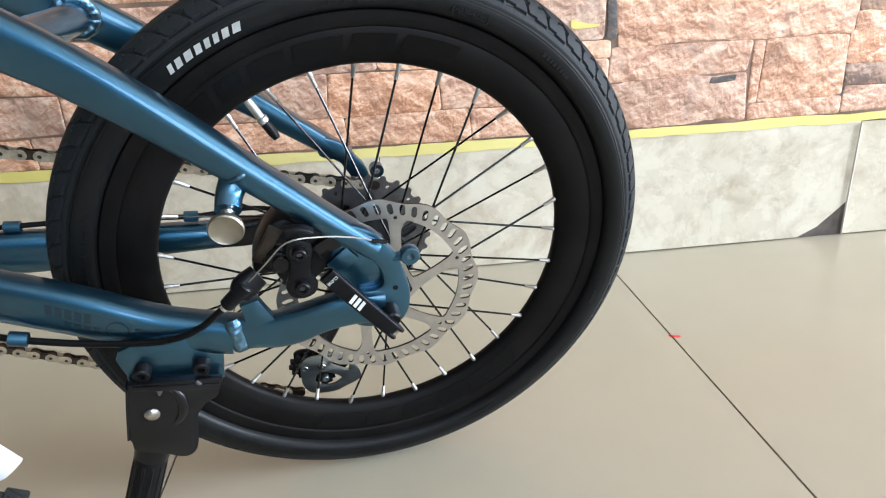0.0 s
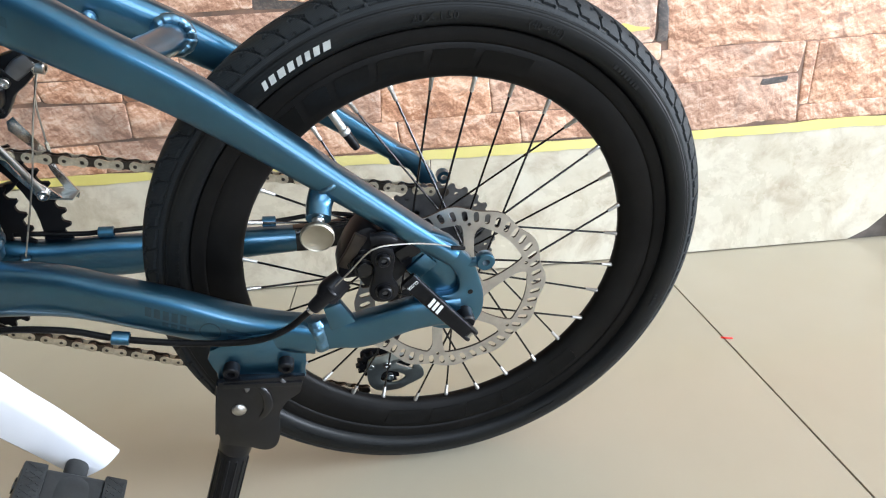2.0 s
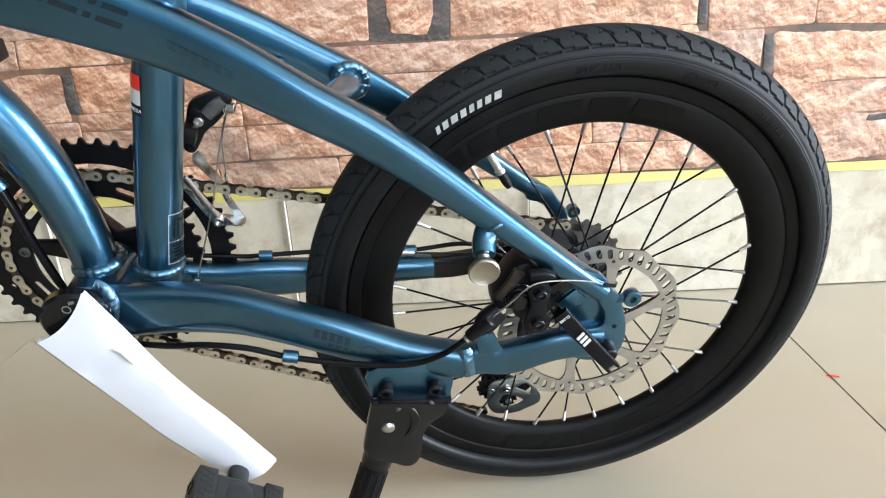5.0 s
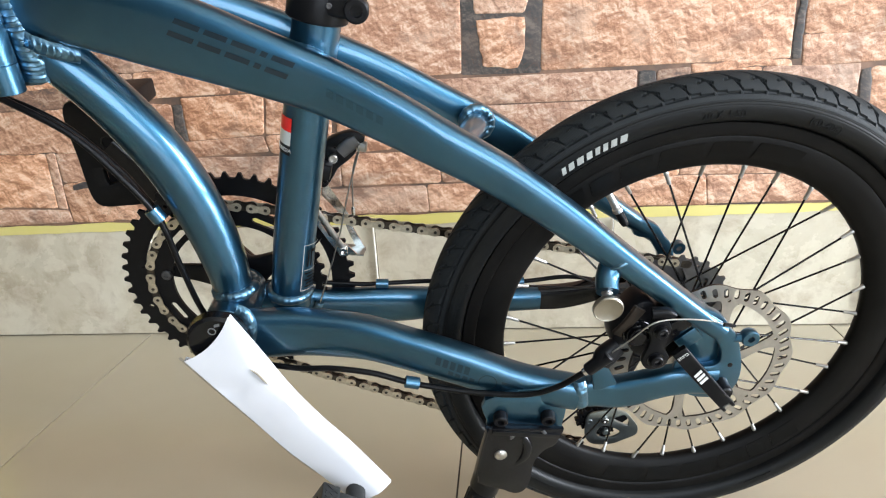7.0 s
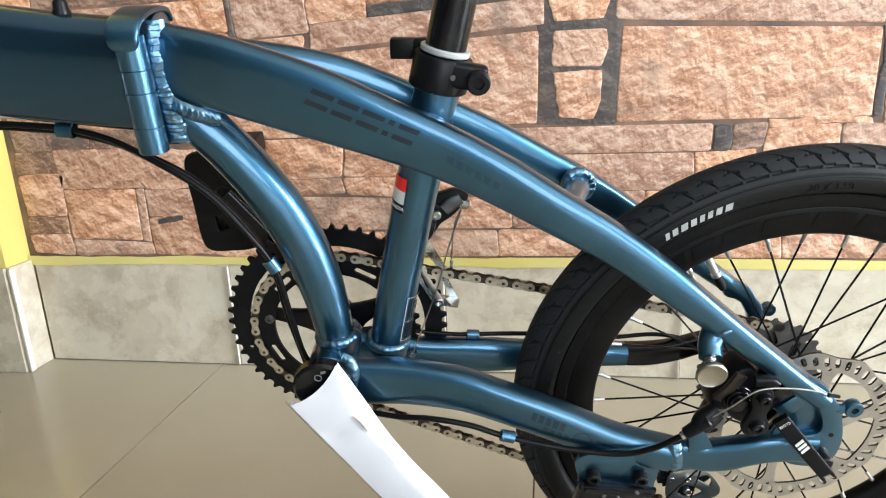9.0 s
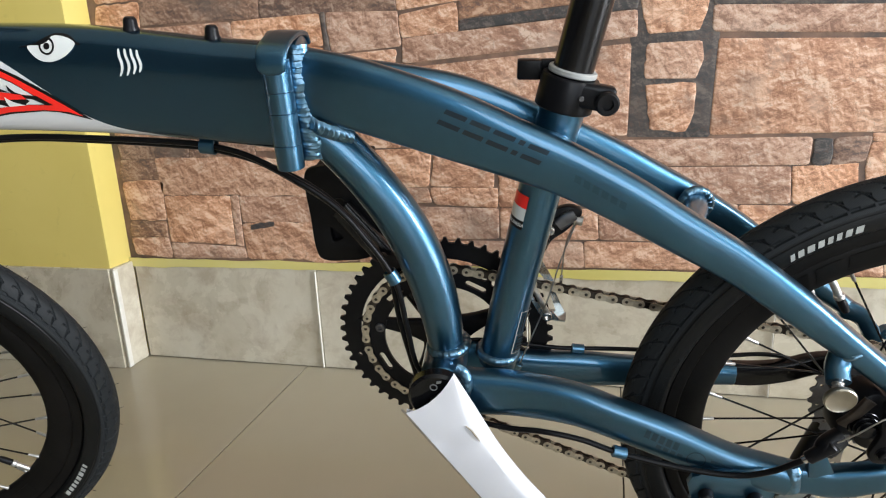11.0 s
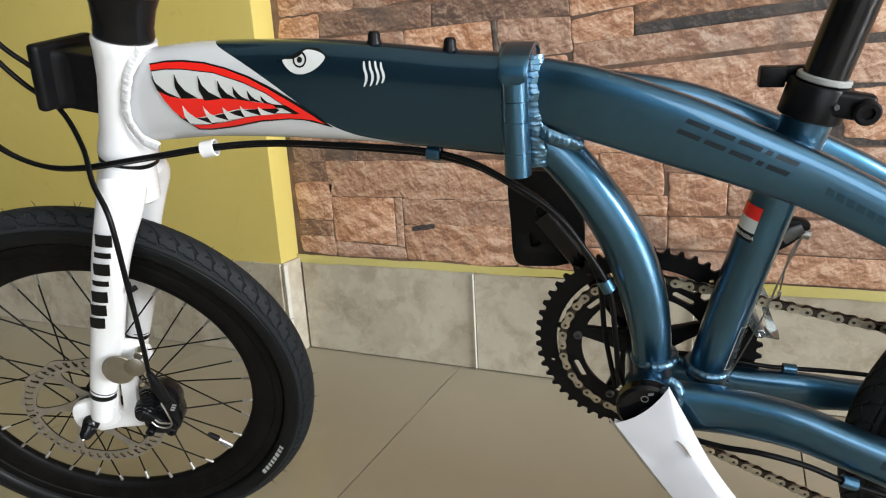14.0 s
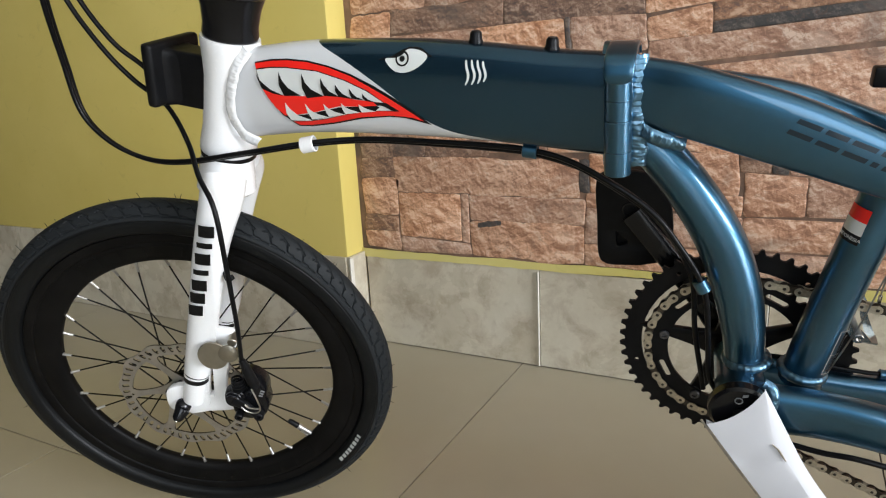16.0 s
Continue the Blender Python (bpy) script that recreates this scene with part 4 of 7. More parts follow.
tube("front_tube", [(x, FT_Y, z) for x, z, h in FT], [(FT_W, h) for x, z, h in FT], FT_P, M_TWOTONE, "box-section front tube, white nose painted over blue darkened for shade", 48, 8)

# hinge: a collar plate, the barrel with its knuckles, the weld
HINGE_TOP, HINGE_BOT = Vector((-0.5125, -0.0190, 0.349)), Vector((-0.5140, -0.0190, 0.265))
collar = plate(soft2([(-0.024, -0.052), (0.010, -0.052), (0.021, -0.03), (0.022, 0.030), (0.012, 0.050), (-0.012, 0.050), (-0.023, 0.034), (-0.025, -0.03)]), (), 0.014,
               Matrix(((0, 0, 1, -0.520), (0.72, 0, 0, YC + 0.002), (0, 0.92, 0, 0.3150), (0, 0, 0, 1))), 0.002)
part("hinge_collar", collar, M_BLUE, bicycle)
collar2 = plate(soft2([(-0.022, -0.050), (0.012, -0.050), (0.022, -0.03), (0.023, 0.030), (0.012, 0.047), (-0.012, 0.047), (-0.022, 0.034), (-0.023, -0.03)]), (), 0.011,
                Matrix(((0, 0, 1, -0.5055), (0.80, 0, 0, YC), (0, 0.92, 0, 0.3135), (0, 0, 0, 1))), 0.002)
part("hinge_collar", collar2, M_BLUE, bicycle)
hd = (HINGE_BOT - HINGE_TOP)
for a, b in ((0.0, 0.275), (0.277, 0.465), (0.467, 0.765), (0.767, 1.0)):
    part("hinge_knuckle", rod(HINGE_TOP + hd * a, HINGE_TOP + hd * b, 0.0108, edge=0.0004, segs=32), M_BLUE, bicycle)
part("hinge_cap", sweep([(-0.5115, -0.0290, 0.3400), (-0.5115, -0.0297, 0.3425), (-0.5115, -0.0295, 0.3490), (-0.5110, -0.0240, 0.3570), (-0.5105, -0.0100, 0.3615), (-0.5100, 0.0080, 0.3630), (-0.5100, 0.0260, 0.3600), (-0.5100, 0.0330, 0.3520)],
                         [(0.0012, 0.0045), (0.0020, 0.0095), (0.0022, 0.0112), (0.0024, 0.0115), (0.0024, 0.0115), (0.0024, 0.0115), (0.0024, 0.0115), (0.0020, 0.0110)], 5, 28), M_BLUE, bicycle)
part("weld_bead", weld_strip([(-0.4985, -0.0065, 0.3570), (-0.4990, -0.0095, 0.3400), (-0.4990, -0.0105, 0.3200), (-0.4985, -0.0105, 0.2960), (-0.4985, -0.0085, 0.2800), (-0.5000, -0.0065, 0.2670)], (0.25, -1, 0), 0.0078, 0.0024, 0.0029), M_BLUE_BARE, bicycle, "broad rippled weld in blue paint")

# twin side tubes, from the hinge past the seat tube to the rear drop-outs
NEAR = ((-0.505, 0.003, 0.327, 0.0270), (-0.487, -0.001, 0.324, 0.0275), (-0.455, -0.008, 0.317, 0.0275), (-0.391, -0.016, 0.296, 0.0265), (-0.336, -0.022, 0.2745, 0.0225), (-0.296, -0.026, 0.2575, 0.0203),
        (-0.256, -0.033, 0.237, 0.0190), (-0.217, -0.041, 0.2145, 0.0170), (-0.176, -0.048, 0.1905, 0.0153), (-0.132, -0.056, 0.159, 0.0138), (-0.086, -0.064, 0.123, 0.0110), (-0.040, -0.072, 0.0865, 0.0092), (-0.006, -0.077, 0.0600, 0.0080))
tube("side_tube", [(x, y, z) for x, y, z, h in NEAR], [(0.0115 if x > -0.2 else 0.0125, h) for x, y, z, h in NEAR], 3.0, None, "curved blue side tube running down to the drop-out", 32, 8)


def mid_y(x):
    return float(np.interp(x, [-0.5, -0.35, 0.0], [YC, YC, 0.0]))


FAR = [(x, 2 * mid_y(x) - y + 0.002, z - 0.013 * max(0.0, min(1.0, (-0.37 - x) / 0.12)), h) for x, y, z, h in NEAR]
tube("side_tube", [(x, y, z) for x, y, z, h in FAR], [(0.0115 if x > -0.2 else 0.0125, h) for x, y, z, h in FAR], 3.0, None, "curved blue side tube running down to the drop-out", 32, 8)
bridge = part("side_bridge", sweep([(-0.1835, 0.0580, 0.2000), (-0.1850, 0.0420, 0.2000), (-0.1890, 0.0250, 0.2005), (-0.1945, 0.0080, 0.2015), (-0.1995, -0.0120, 0.2035), (-0.2030, -0.0380, 0.2060)], 0.0108, 2, 28), M_BLUE, bicycle, "short blue bridge tube welded between the side tubes")
part("vent_hole", rod((-0.1835, 0.0275, 0.2030), (-0.1815, 0.0255, 0.2050), 0.0013, edge=0.0001, segs=10), M_BLACK, bridge)
part("weld_bead", bead(loop_round((-0.1845, 0.0400, 0.2010), (0.0112, 0.002, -0.003), (0.002, 0, 0.0112)), 0.0048, 0.0046, wave=0.16), M_BLUE_BARE, bicycle, "rippled weld bead in blue paint")
part("screw_boss", moved(lathe([(0.0026, 0.001), (0.0028, -0.0045), (0.0055, -0.0035), (0.0055, 0.002)], 16), pose(-0.237, 0.038, 0.217)), M_BLUE_BARE, bicycle)

# down tube, seat tube, bottom bracket
tube("down_tube", [(-0.502, YC, 0.290), (-0.482, YC, 0.2705), (-0.457, YC, 0.238), (-0.433, YC, 0.196), (-0.4165, YC, 0.149), (-0.4075, YC, 0.102), (-0.405, YC, 0.066)],
     [(0.0185, 0.0185)] * 2 + [(0.0185, 0.0195)] + [(0.018, 0.0205)] * 2 + [(0.018, 0.0185), (0.018, 0.0160)], 2.0, None, "bowed blue down tube", 32, 8)
tube("seat_tube", [(-0.358, YC, 0.055), (-0.343, YC, 0.126), (-0.318, YC, 0.229), (-0.299, YC, 0.302)], 0.0178, 2.0, None, "blue seat tube", 32)
BB = Vector((-0.408, YC, 0.052))
part("bottom_bracket", rod(BB + Vector((0, -0.036, 0)), BB + Vector((0, 0.036, 0)), 0.0215, segs=40), M_BLUE, bicycle)
part("bracket_cup", rod(BB + Vector((0, -0.041, 0)), BB + Vector((0, -0.036, 0)), 0.0195, segs=32), M_BLACK, bicycle)
part("weld_bead", bead(loop_round((-0.4030, YC, 0.0745), (0.0165, 0, 0.001), (0, -0.0180, 0)), 0.0052, 0.0046, wave=0.14), M_BLUE_BARE, bicycle, "rippled weld bead in blue paint")
part("weld_bead", bead(loop_round((-0.3570, YC, 0.0668), (0.0165, 0, -0.002), (0, -0.0172, 0)), 0.0046, 0.0046, wave=0.10), M_BLUE_BARE, bicycle, "rippled weld bead in blue paint")
part("weld_bead", weld_strip([(-0.4960, -0.0120, 0.2985), (-0.4890, -0.0135, 0.2945), (-0.4800, -0.0130, 0.2900), (-0.4720, -0.0110, 0.2870), (-0.4640, -0.0080, 0.2840)], (0.35, -1, -0.35), 0.0062, 0.0030, seed=2.0), M_BLUE_BARE, bicycle, "broad rippled weld in blue paint")
part("weld_bead", bead([(-0.318, YC - 0.020, 0.283), (-0.308, YC - 0.021, 0.280), (-0.298, YC - 0.018, 0.274)], 0.0035), M_BLUE_BARE, bicycle, "rippled weld bead in blue paint")

part("weld_bead", weld_strip([(-0.3935, -0.0330, 0.0800), (-0.3855, -0.0342, 0.0745), (-0.3832, -0.0350, 0.0650), (-0.3846, -0.0350, 0.0550), (-0.3880, -0.0345, 0.0470)], (0.25, -1, 0.1), 0.0052, 0.0024, 0.0040, 5.0), M_BLUE_BARE, bicycle, "broad rippled weld in blue paint")

# chain stays: wide near the bracket, a welded joint, then a bowed end to each drop-out
CS = ((-0.405, -0.020, 0.050, 0.0205), (-0.381, -0.022, 0.047, 0.0225), (-0.340, -0.026, 0.0475, 0.0215), (-0.294, -0.034, 0.0445, 0.0200), (-0.260, -0.041, 0.0360, 0.0185), (-0.212, -0.050, 0.0205, 0.0185), (-0.163, -0.057, 0.0015, 0.0168), (-0.113, -0.064, -0.0085, 0.0148))
tube("chain_stay", [(x, y, z) for x, y, z, h in CS], [(0.0125, h) for x, y, z, h in CS], 3.1, None, "broad blue chain stay", 32, 8)
CF = ((-0.405, 0.042, 0.040, 0.019), (-0.372, 0.047, 0.033, 0.018), (-0.328, 0.051, 0.0225, 0.0165), (-0.272, 0.055, 0.0145, 0.0190), (-0.226, 0.058, 0.0105, 0.0160), (-0.185, 0.060, 0.0085, 0.0142), (-0.124, 0.062, 0.0050, 0.0120))
tube("chain_stay", [(x, y, z) for x, y, z, h in CF], [(0.0115, h) for x, y, z, h in CF], 2.5, None, "broad blue chain stay", 32, 8)
YK = ((-0.115, -0.0645, -0.0070, 0.0144), (-0.097, -0.0665, -0.0058, 0.0141), (-0.083, -0.069, -0.0062, 0.0142), (-0.069, -0.071, -0.0030, 0.0146), (-0.0555, -0.073, 0.0020, 0.0133), (-0.041, -0.0745, 0.0066, 0.0131), (-0.022, -0.0755, 0.0088, 0.0132), (-0.002, -0.0765, 0.0080, 0.0138))
tube("stay_end", [(x, y, z) for x, y, z, h in YK], [(0.0085, h) for x, y, z, h in YK], 4.0, None, "blue forged stay end", 28, 8)
YF = ((-0.126, 0.062, 0.0050, 0.0122), (-0.10, 0.064, 0.003, 0.0125), (-0.072, 0.066, 0.0055, 0.0115), (-0.040, 0.068, 0.013, 0.011), (0.0, 0.070, 0.010, 0.012))
part("stay_end", sweep([(x, y, z) for x, y, z, h in YF], [(0.008, h) for x, y, z, h in YF], 4.0, 28, 6), M_GLOSSBLACK, bicycle, "dark forged stay end")
part("weld_bead", weld_strip([(-0.1130, -0.0712, 0.0105), (-0.1122, -0.0738, 0.0050), (-0.1110, -0.0742, -0.0050), (-0.1100, -0.0738, -0.0140), (-0.1098, -0.0700, -0.0205)], (0.1, -1, 0), 0.0058, 0.0024, 0.0034, 6.0), M_BLUE_BARE, bicycle, "rippled weld bead in blue paint")
drop = [(-0.028, 0.0815), (-0.0100, 0.0740), (0.0000, 0.0605), (0.0066, 0.0520), (0.0118, 0.0360), (0.0150, 0.0204), (0.0140, 0.0050), (0.0070, -0.0060), (-0.0060, -0.0070), (-0.0220, -0.0030), (-0.0300, 0.0080), (-0.0280, 0.0180),
        (-0.0207, 0.0231), (-0.0104, 0.0232), (-0.0042, 0.0250), (-0.0006, 0.0304), (-0.0018, 0.0417), (-0.0089, 0.0548), (-0.0150, 0.0625), (-0.0290, 0.0680)]
part("drop_out", plate(soft2(drop, 4), (), 0.010, facing(-0.0775), 0.0022), M_BLUE, bicycle, "blue forged drop-out")
part("threaded_hole", rod((0.0062, -0.080, 0.0257), (0.0062, -0.0829, 0.0257), 0.0021, edge=0.0001, segs=16), M_BLACK, bicycle, "dark threaded hole in the drop-out")
part("drop_out_web", plate(soft2([(-0.030, 0.068), (-0.008, 0.062), (0.001, 0.040), (-0.004, 0.020), (-0.030, 0.014), (-0.036, 0.022), (-0.032, 0.036), (-0.037, 0.052)], 4), (), 0.004, facing(-0.0742), 0.0012), M_BLUE, bicycle, "recessed blue web of the drop-out")
part("drop_out", plate(soft2(drop, 4), (), 0.009, facing(0.0715), 0.002), M_BLUE, bicycle, "blue forged drop-out")
part("rack_boss", join(moved(lathe([(0.0028, -0.004), (0.0065, -0.004), (0.0072, -0.003), (0.0072, 0.003), (0.0065, 0.004), (0.0028, 0.004)], 20, True), pose(0.0175, -0.0815, 0.0525)), rod((0.004, -0.0785, 0.050), (0.013, -0.081, 0.052), 0.0038, segs=12)), M_BLUE, bicycle, "blue threaded eyelet")
part("rack_boss", moved(lathe([(0.0028, -0.004), (0.0065, -0.004), (0.0065, 0.004), (0.0028, 0.004)], 20, True), pose(0.020, 0.078, 0.043)), M_BLUE, bicycle, "blue threaded eyelet")

# seat post, clamp
up = Vector((0.0250, 0, 0.0966)).normalized()
base = Vector((-0.2965, YC, 0.312))
part("seat_post", rod(base, base + up * 0.42, 0.0155, segs=36), M_GLOSSBLACK, bicycle, "plain black seat post")
part("seat_shim", rod(base + up * 0.010, base + up * 0.0145, 0.0187, segs=36), M_PALE, bicycle, "pale grey shim ring")
part("seat_clamp", moved(lathe([(0.0180, 0), (0.0215, 0), (0.0225, 0.001), (0.0225, 0.024), (0.0215, 0.0255), (0.0180, 0.0255)], 40, True), along(base - up * 0.0165, base + up)), M_BLACK, bicycle, "black seat post clamp")
part("clamp_ear", block(0.030, 0.014, 0.019, 0.004, Matrix.Translation((-0.2785, YC - 0.014, 0.3075)) @ Matrix.Rotation(0.22, 4, "Y"), 3), M_BLACK, bicycle)
part("clamp_bolt", moved(bolt((-0.2705, YC - 0.012, 0.3045), (-0.2700, YC - 0.029, 0.3045), 0.0088, 0.4), Matrix()), M_BLACK, bicycle)
part("clamp_screw", bolt((-0.2885, YC - 0.018, 0.3080), (-0.2885, YC - 0.0232, 0.3080), 0.0020, 0.3), M_GREYMETAL, bicycle, "small dark grub screw")
part("clamp_lever", join(block(0.0185, 0.012, 0.0150, 0.002, Matrix.Translation((-0.3260, YC + 0.012, 0.3245)) @ Matrix.Rotation(0.05, 4, "Y"), 2), block(0.022, 0.008, 0.012, 0.002, Matrix.Translation((-0.3120, YC + 0.018, 0.3245)))), M_BLACK, bicycle)


# ---- drivetrain ----
RING = Vector((-0.412, 0.0, 0.056))


def sprocket(teeth, tip, root, holes, thick, y, c, turn=0.0):
    out = []
    for k in range(teeth):
        for f, r in ((0.0, root), (0.22, root + 0.0006), (0.40, tip), (0.60, tip), (0.78, root + 0.0006)):
            a = 2 * math.pi * (k + f) / teeth + turn
            out.append((r * math.cos(a), r * math.sin(a)))
    return plate(out, holes, thick, Matrix.Translation((c[0], 0, c[2])) @ facing(y))


crankset = part("crankset", plate(soft2([((0.0865 if k % 3 == 0 else (0.030 if k % 3 == 1 else 0.030)) * math.cos(0.42 + 2 * math.pi * k / 15 + (0.0 if k % 3 == 0 else (-0.10 if k % 3 == 1 else 0.10))),
                                          (0.0865 if k % 3 == 0 else 0.030) * math.sin(0.42 + 2 * math.pi * k / 15 + (0.0 if k % 3 == 0 else (-0.10 if k % 3 == 1 else 0.10)))) for k in range(15)], 5),
                                  (), 0.007, Matrix.Translation((RING.x, 0, RING.z)) @ facing(0.058), 0.0015), M_BLACK, bicycle, "black chainset with five arms")
BIG = [ring2(0.0865, 60)] + [ring2(0.0022, 10, 0.0945 * math.cos(2 * math.pi * k / 5 + 0.9), 0.0945 * math.sin(2 * math.pi * k / 5 + 0.9)) for k in range(5)]
part("chainring", sprocket(52, 0.1085, 0.1030, BIG, 0.003, 0.0575, RING), M_BLACK, crankset, "large black toothed chainring")
SMALL = [ring2(0.0605, 50)] + [slot(0.0685 * math.cos(2 * math.pi * (k + 0.5) / 5 + 0.42), 0.0685 * math.sin(2 * math.pi * (k + 0.5) / 5 + 0.42), 0.022, 0.0055, 2 * math.pi * (k + 0.5) / 5 + 0.42 + math.pi / 2) for k in range(5)]
part("chainring", sprocket(39, 0.0825, 0.0775, SMALL, 0.003, 0.0495, RING, 0.05), M_BLACK, crankset, "small black toothed chainring")
for k in range(5):
    a = 2 * math.pi * k / 5 + 0.42
    p = (RING.x + 0.0655 * math.cos(a), 0.048, RING.z + 0.0655 * math.sin(a))
    part("ring_bolt", bolt((p[0], 0.056, p[2]), (p[0], 0.0455, p[2]), 0.0048, 0.4), M_GREYMETAL, crankset)
part("axle", rod(BB + Vector((0, 0.036, 0.004)), (RING.x, 0.075, RING.z), 0.011, segs=24), M_BLACK, crankset)
part("crank_arm", sweep([(RING.x, 0.074, RING.z), (-0.455, 0.082, 0.112), (-0.511, 0.090, 0.183)], [(0.008, 0.0165), (0.007, 0.0120), (0.007, 0.0115)], 3.5, 20), M_GLOSSBLACK, crankset, "gloss black crank arm")


def pedal(parent, m, label):
    """A folding pedal: a core on the spindle, two ribbed tread blocks, end plates with holes."""
    core = part("pedal", moved(sweep([(0, 0.010, 0), (0, -0.004, 0), (0, -0.030, 0), (0, -0.082, 0)], [(0.0085, 0.0085), (0.0090, 0.0090), (0.0120, 0.0120), (0.0120, 0.0120)], 2.4, 24), m), M_PEDAL, parent, label)
    for s in (-1, 1):
        bms = [block(0.0165, 0.082, 0.0280, 0.002, Matrix.Translation((s * 0.0285, -0.046, 0)), 2)]
        for k in range(26):
            for zz in (-1, 1):
                bms.append(block(0.0130, 0.0014, 0.0010, 0, Matrix.Translation((s * 0.0285, -0.010 - k * 0.0029, zz * 0.0141)) @ Matrix.Rotation(0.5 if k % 2 else -0.5, 4, "Z")))
        part("tread_block", moved(join(*bms), m), M_PEDAL, core)
        for y in (-0.018, -0.046, -0.072):
            part("block_eye", moved(lathe([(0.0042, 0), (0.0058, 0), (0.0058, 0.0012), (0.0042, 0.0012)], 18, True), m @ along((s * 0.0368, y, 0), (s * 0.05, y, 0))), M_GLOSSBLACK, core)
    part("body_plate", moved(block(0.044, 0.079, 0.0245, 0.004, Matrix.Translation((0, -0.0465, 0)), 3), m), M_PEDAL, core)
    part("body_plate", moved(sweep([(0, -0.009, 0), (0, -0.020, 0), (0, -0.048, 0), (0, -0.084, 0)], [(0.0150, 0.0120), (0.0175, 0.0150), (0.0180, 0.0150), (0.0160, 0.0135)], 2.3, 24), m), M_PEDAL, core)
    for y in (-0.018, -0.046, -0.074):
        part("cross_rib", moved(block(0.054, 0.0022, 0.0225, 0.0008, Matrix.Translation((0, y, 0)), 1), m), M_PEDAL, core)
    return core


pedal(bicycle, Matrix.Translation((-0.3115, -0.088, -0.0930)) @ Matrix.Rotation(radians(34), 4, "Y"), "black plastic pedal with ribbed tread blocks")
far = plate(soft2([(-0.545, 0.212), (-0.5448, 0.170), (-0.5445, 0.134), (-0.538, 0.1225), (-0.518, 0.1215), (-0.498, 0.1230), (-0.476, 0.134), (-0.474, 0.175), (-0.482, 0.208), (-0.503, 0.222), (-0.534, 0.222)], 4),
            [soft2([(-0.5285, 0.1600), (-0.5225, 0.1565), (-0.5155, 0.1500), (-0.5150, 0.1450), (-0.5210, 0.1415), (-0.5285, 0.1425)], 3)], 0.008, facing(0.1010), 0.002)
far_pedal = part("pedal", far, M_PLASTIC, bicycle, "black folding pedal on the chain side")
part("pedal_ring", moved(lathe([(0.0058, 0), (0.0075, 0), (0.0075, 0.0012), (0.0058, 0.0012)], 24, True), along((-0.514, 0.0972, 0.184), (-0.514, 0.09, 0.184))), M_GLOSSBLACK, far_pedal)
part("tread_block", block(0.050, 0.060, 0.018, 0.003, Matrix.Translation((-0.511, 0.135, 0.214))), M_PLASTIC, far_pedal)
part("tread_block", block(0.042, 0.060, 0.018, 0.003, Matrix.Translation((-0.508, 0.135, 0.148))), M_PLASTIC, far_pedal)

# left crank, wrapped in white foam; its black boss shows above
left = part("crank_arm", sweep([(-0.4110, -0.0400, 0.0520), (-0.3660, -0.0465, -0.0160), (-0.3010, -0.0660, -0.0950)], [(0.0045, 0.0140), (0.0035, 0.0100), (0.0040, 0.0080)], 3, 20), M_GLOSSBLACK, bicycle, "black left crank arm")
part("crank_boss", rod((-0.4100, -0.0330, 0.0560), (-0.4100, -0.0455, 0.0560), 0.0262, 0.0255, 0.0025, 40), M_GLOSSBLACK, left)
part("crank_bolt", bolt((-0.4085, -0.0440, 0.0535), (-0.4085, -0.0475, 0.0535), 0.0075, 0.5), M_BLACK, left)
# the ring paints the glare of a recess; the small slanted patch is print
part("boss_mark", plate(ring2(0.0034, 20), [ring2(0.0026, 20)], 0.0006, Matrix.Translation((-0.4118, 0, 0.0690)) @ facing(-0.0459)), M_GREYMARK, left, "grey mark, print and painted glare")
part("boss_mark", plate([(-0.0024, -0.0016), (0.0020, -0.0006), (0.0024, 0.0018), (-0.0020, 0.0010)], (), 0.0006, Matrix.Translation((-0.4068, 0, 0.0745)) @ facing(-0.0459)), M_GREYMARK, left, "grey mark, print and painted glare")


# the sleeve at six stations: outer fold, ridge, upper fold
FOLD = (((-0.4367, -0.0550, 0.0479), (-0.3938, -0.0525, 0.0868), (-0.3930, -0.0505, 0.0862)),
        ((-0.4129, -0.0580, 0.0129), (-0.3832, -0.0575, 0.0396), (-0.3751, -0.0510, 0.0488)),
        ((-0.3895, -0.0610, -0.0205), (-0.3652, -0.0605, 0.0090), (-0.3560, -0.0540, 0.0107)),
        ((-0.3676, -0.0660, -0.0494), (-0.3445, -0.0655, -0.0226), (-0.3345, -0.0590, -0.0209)),
        ((-0.3429, -0.0720, -0.0749), (-0.3218, -0.0720, -0.0513), (-0.3117, -0.0660, -0.0467)),
        ((-0.3135, -0.0790, -0.1071), (-0.2911, -0.0820, -0.0958), (-0.2794, -0.0770, -0.0875)))


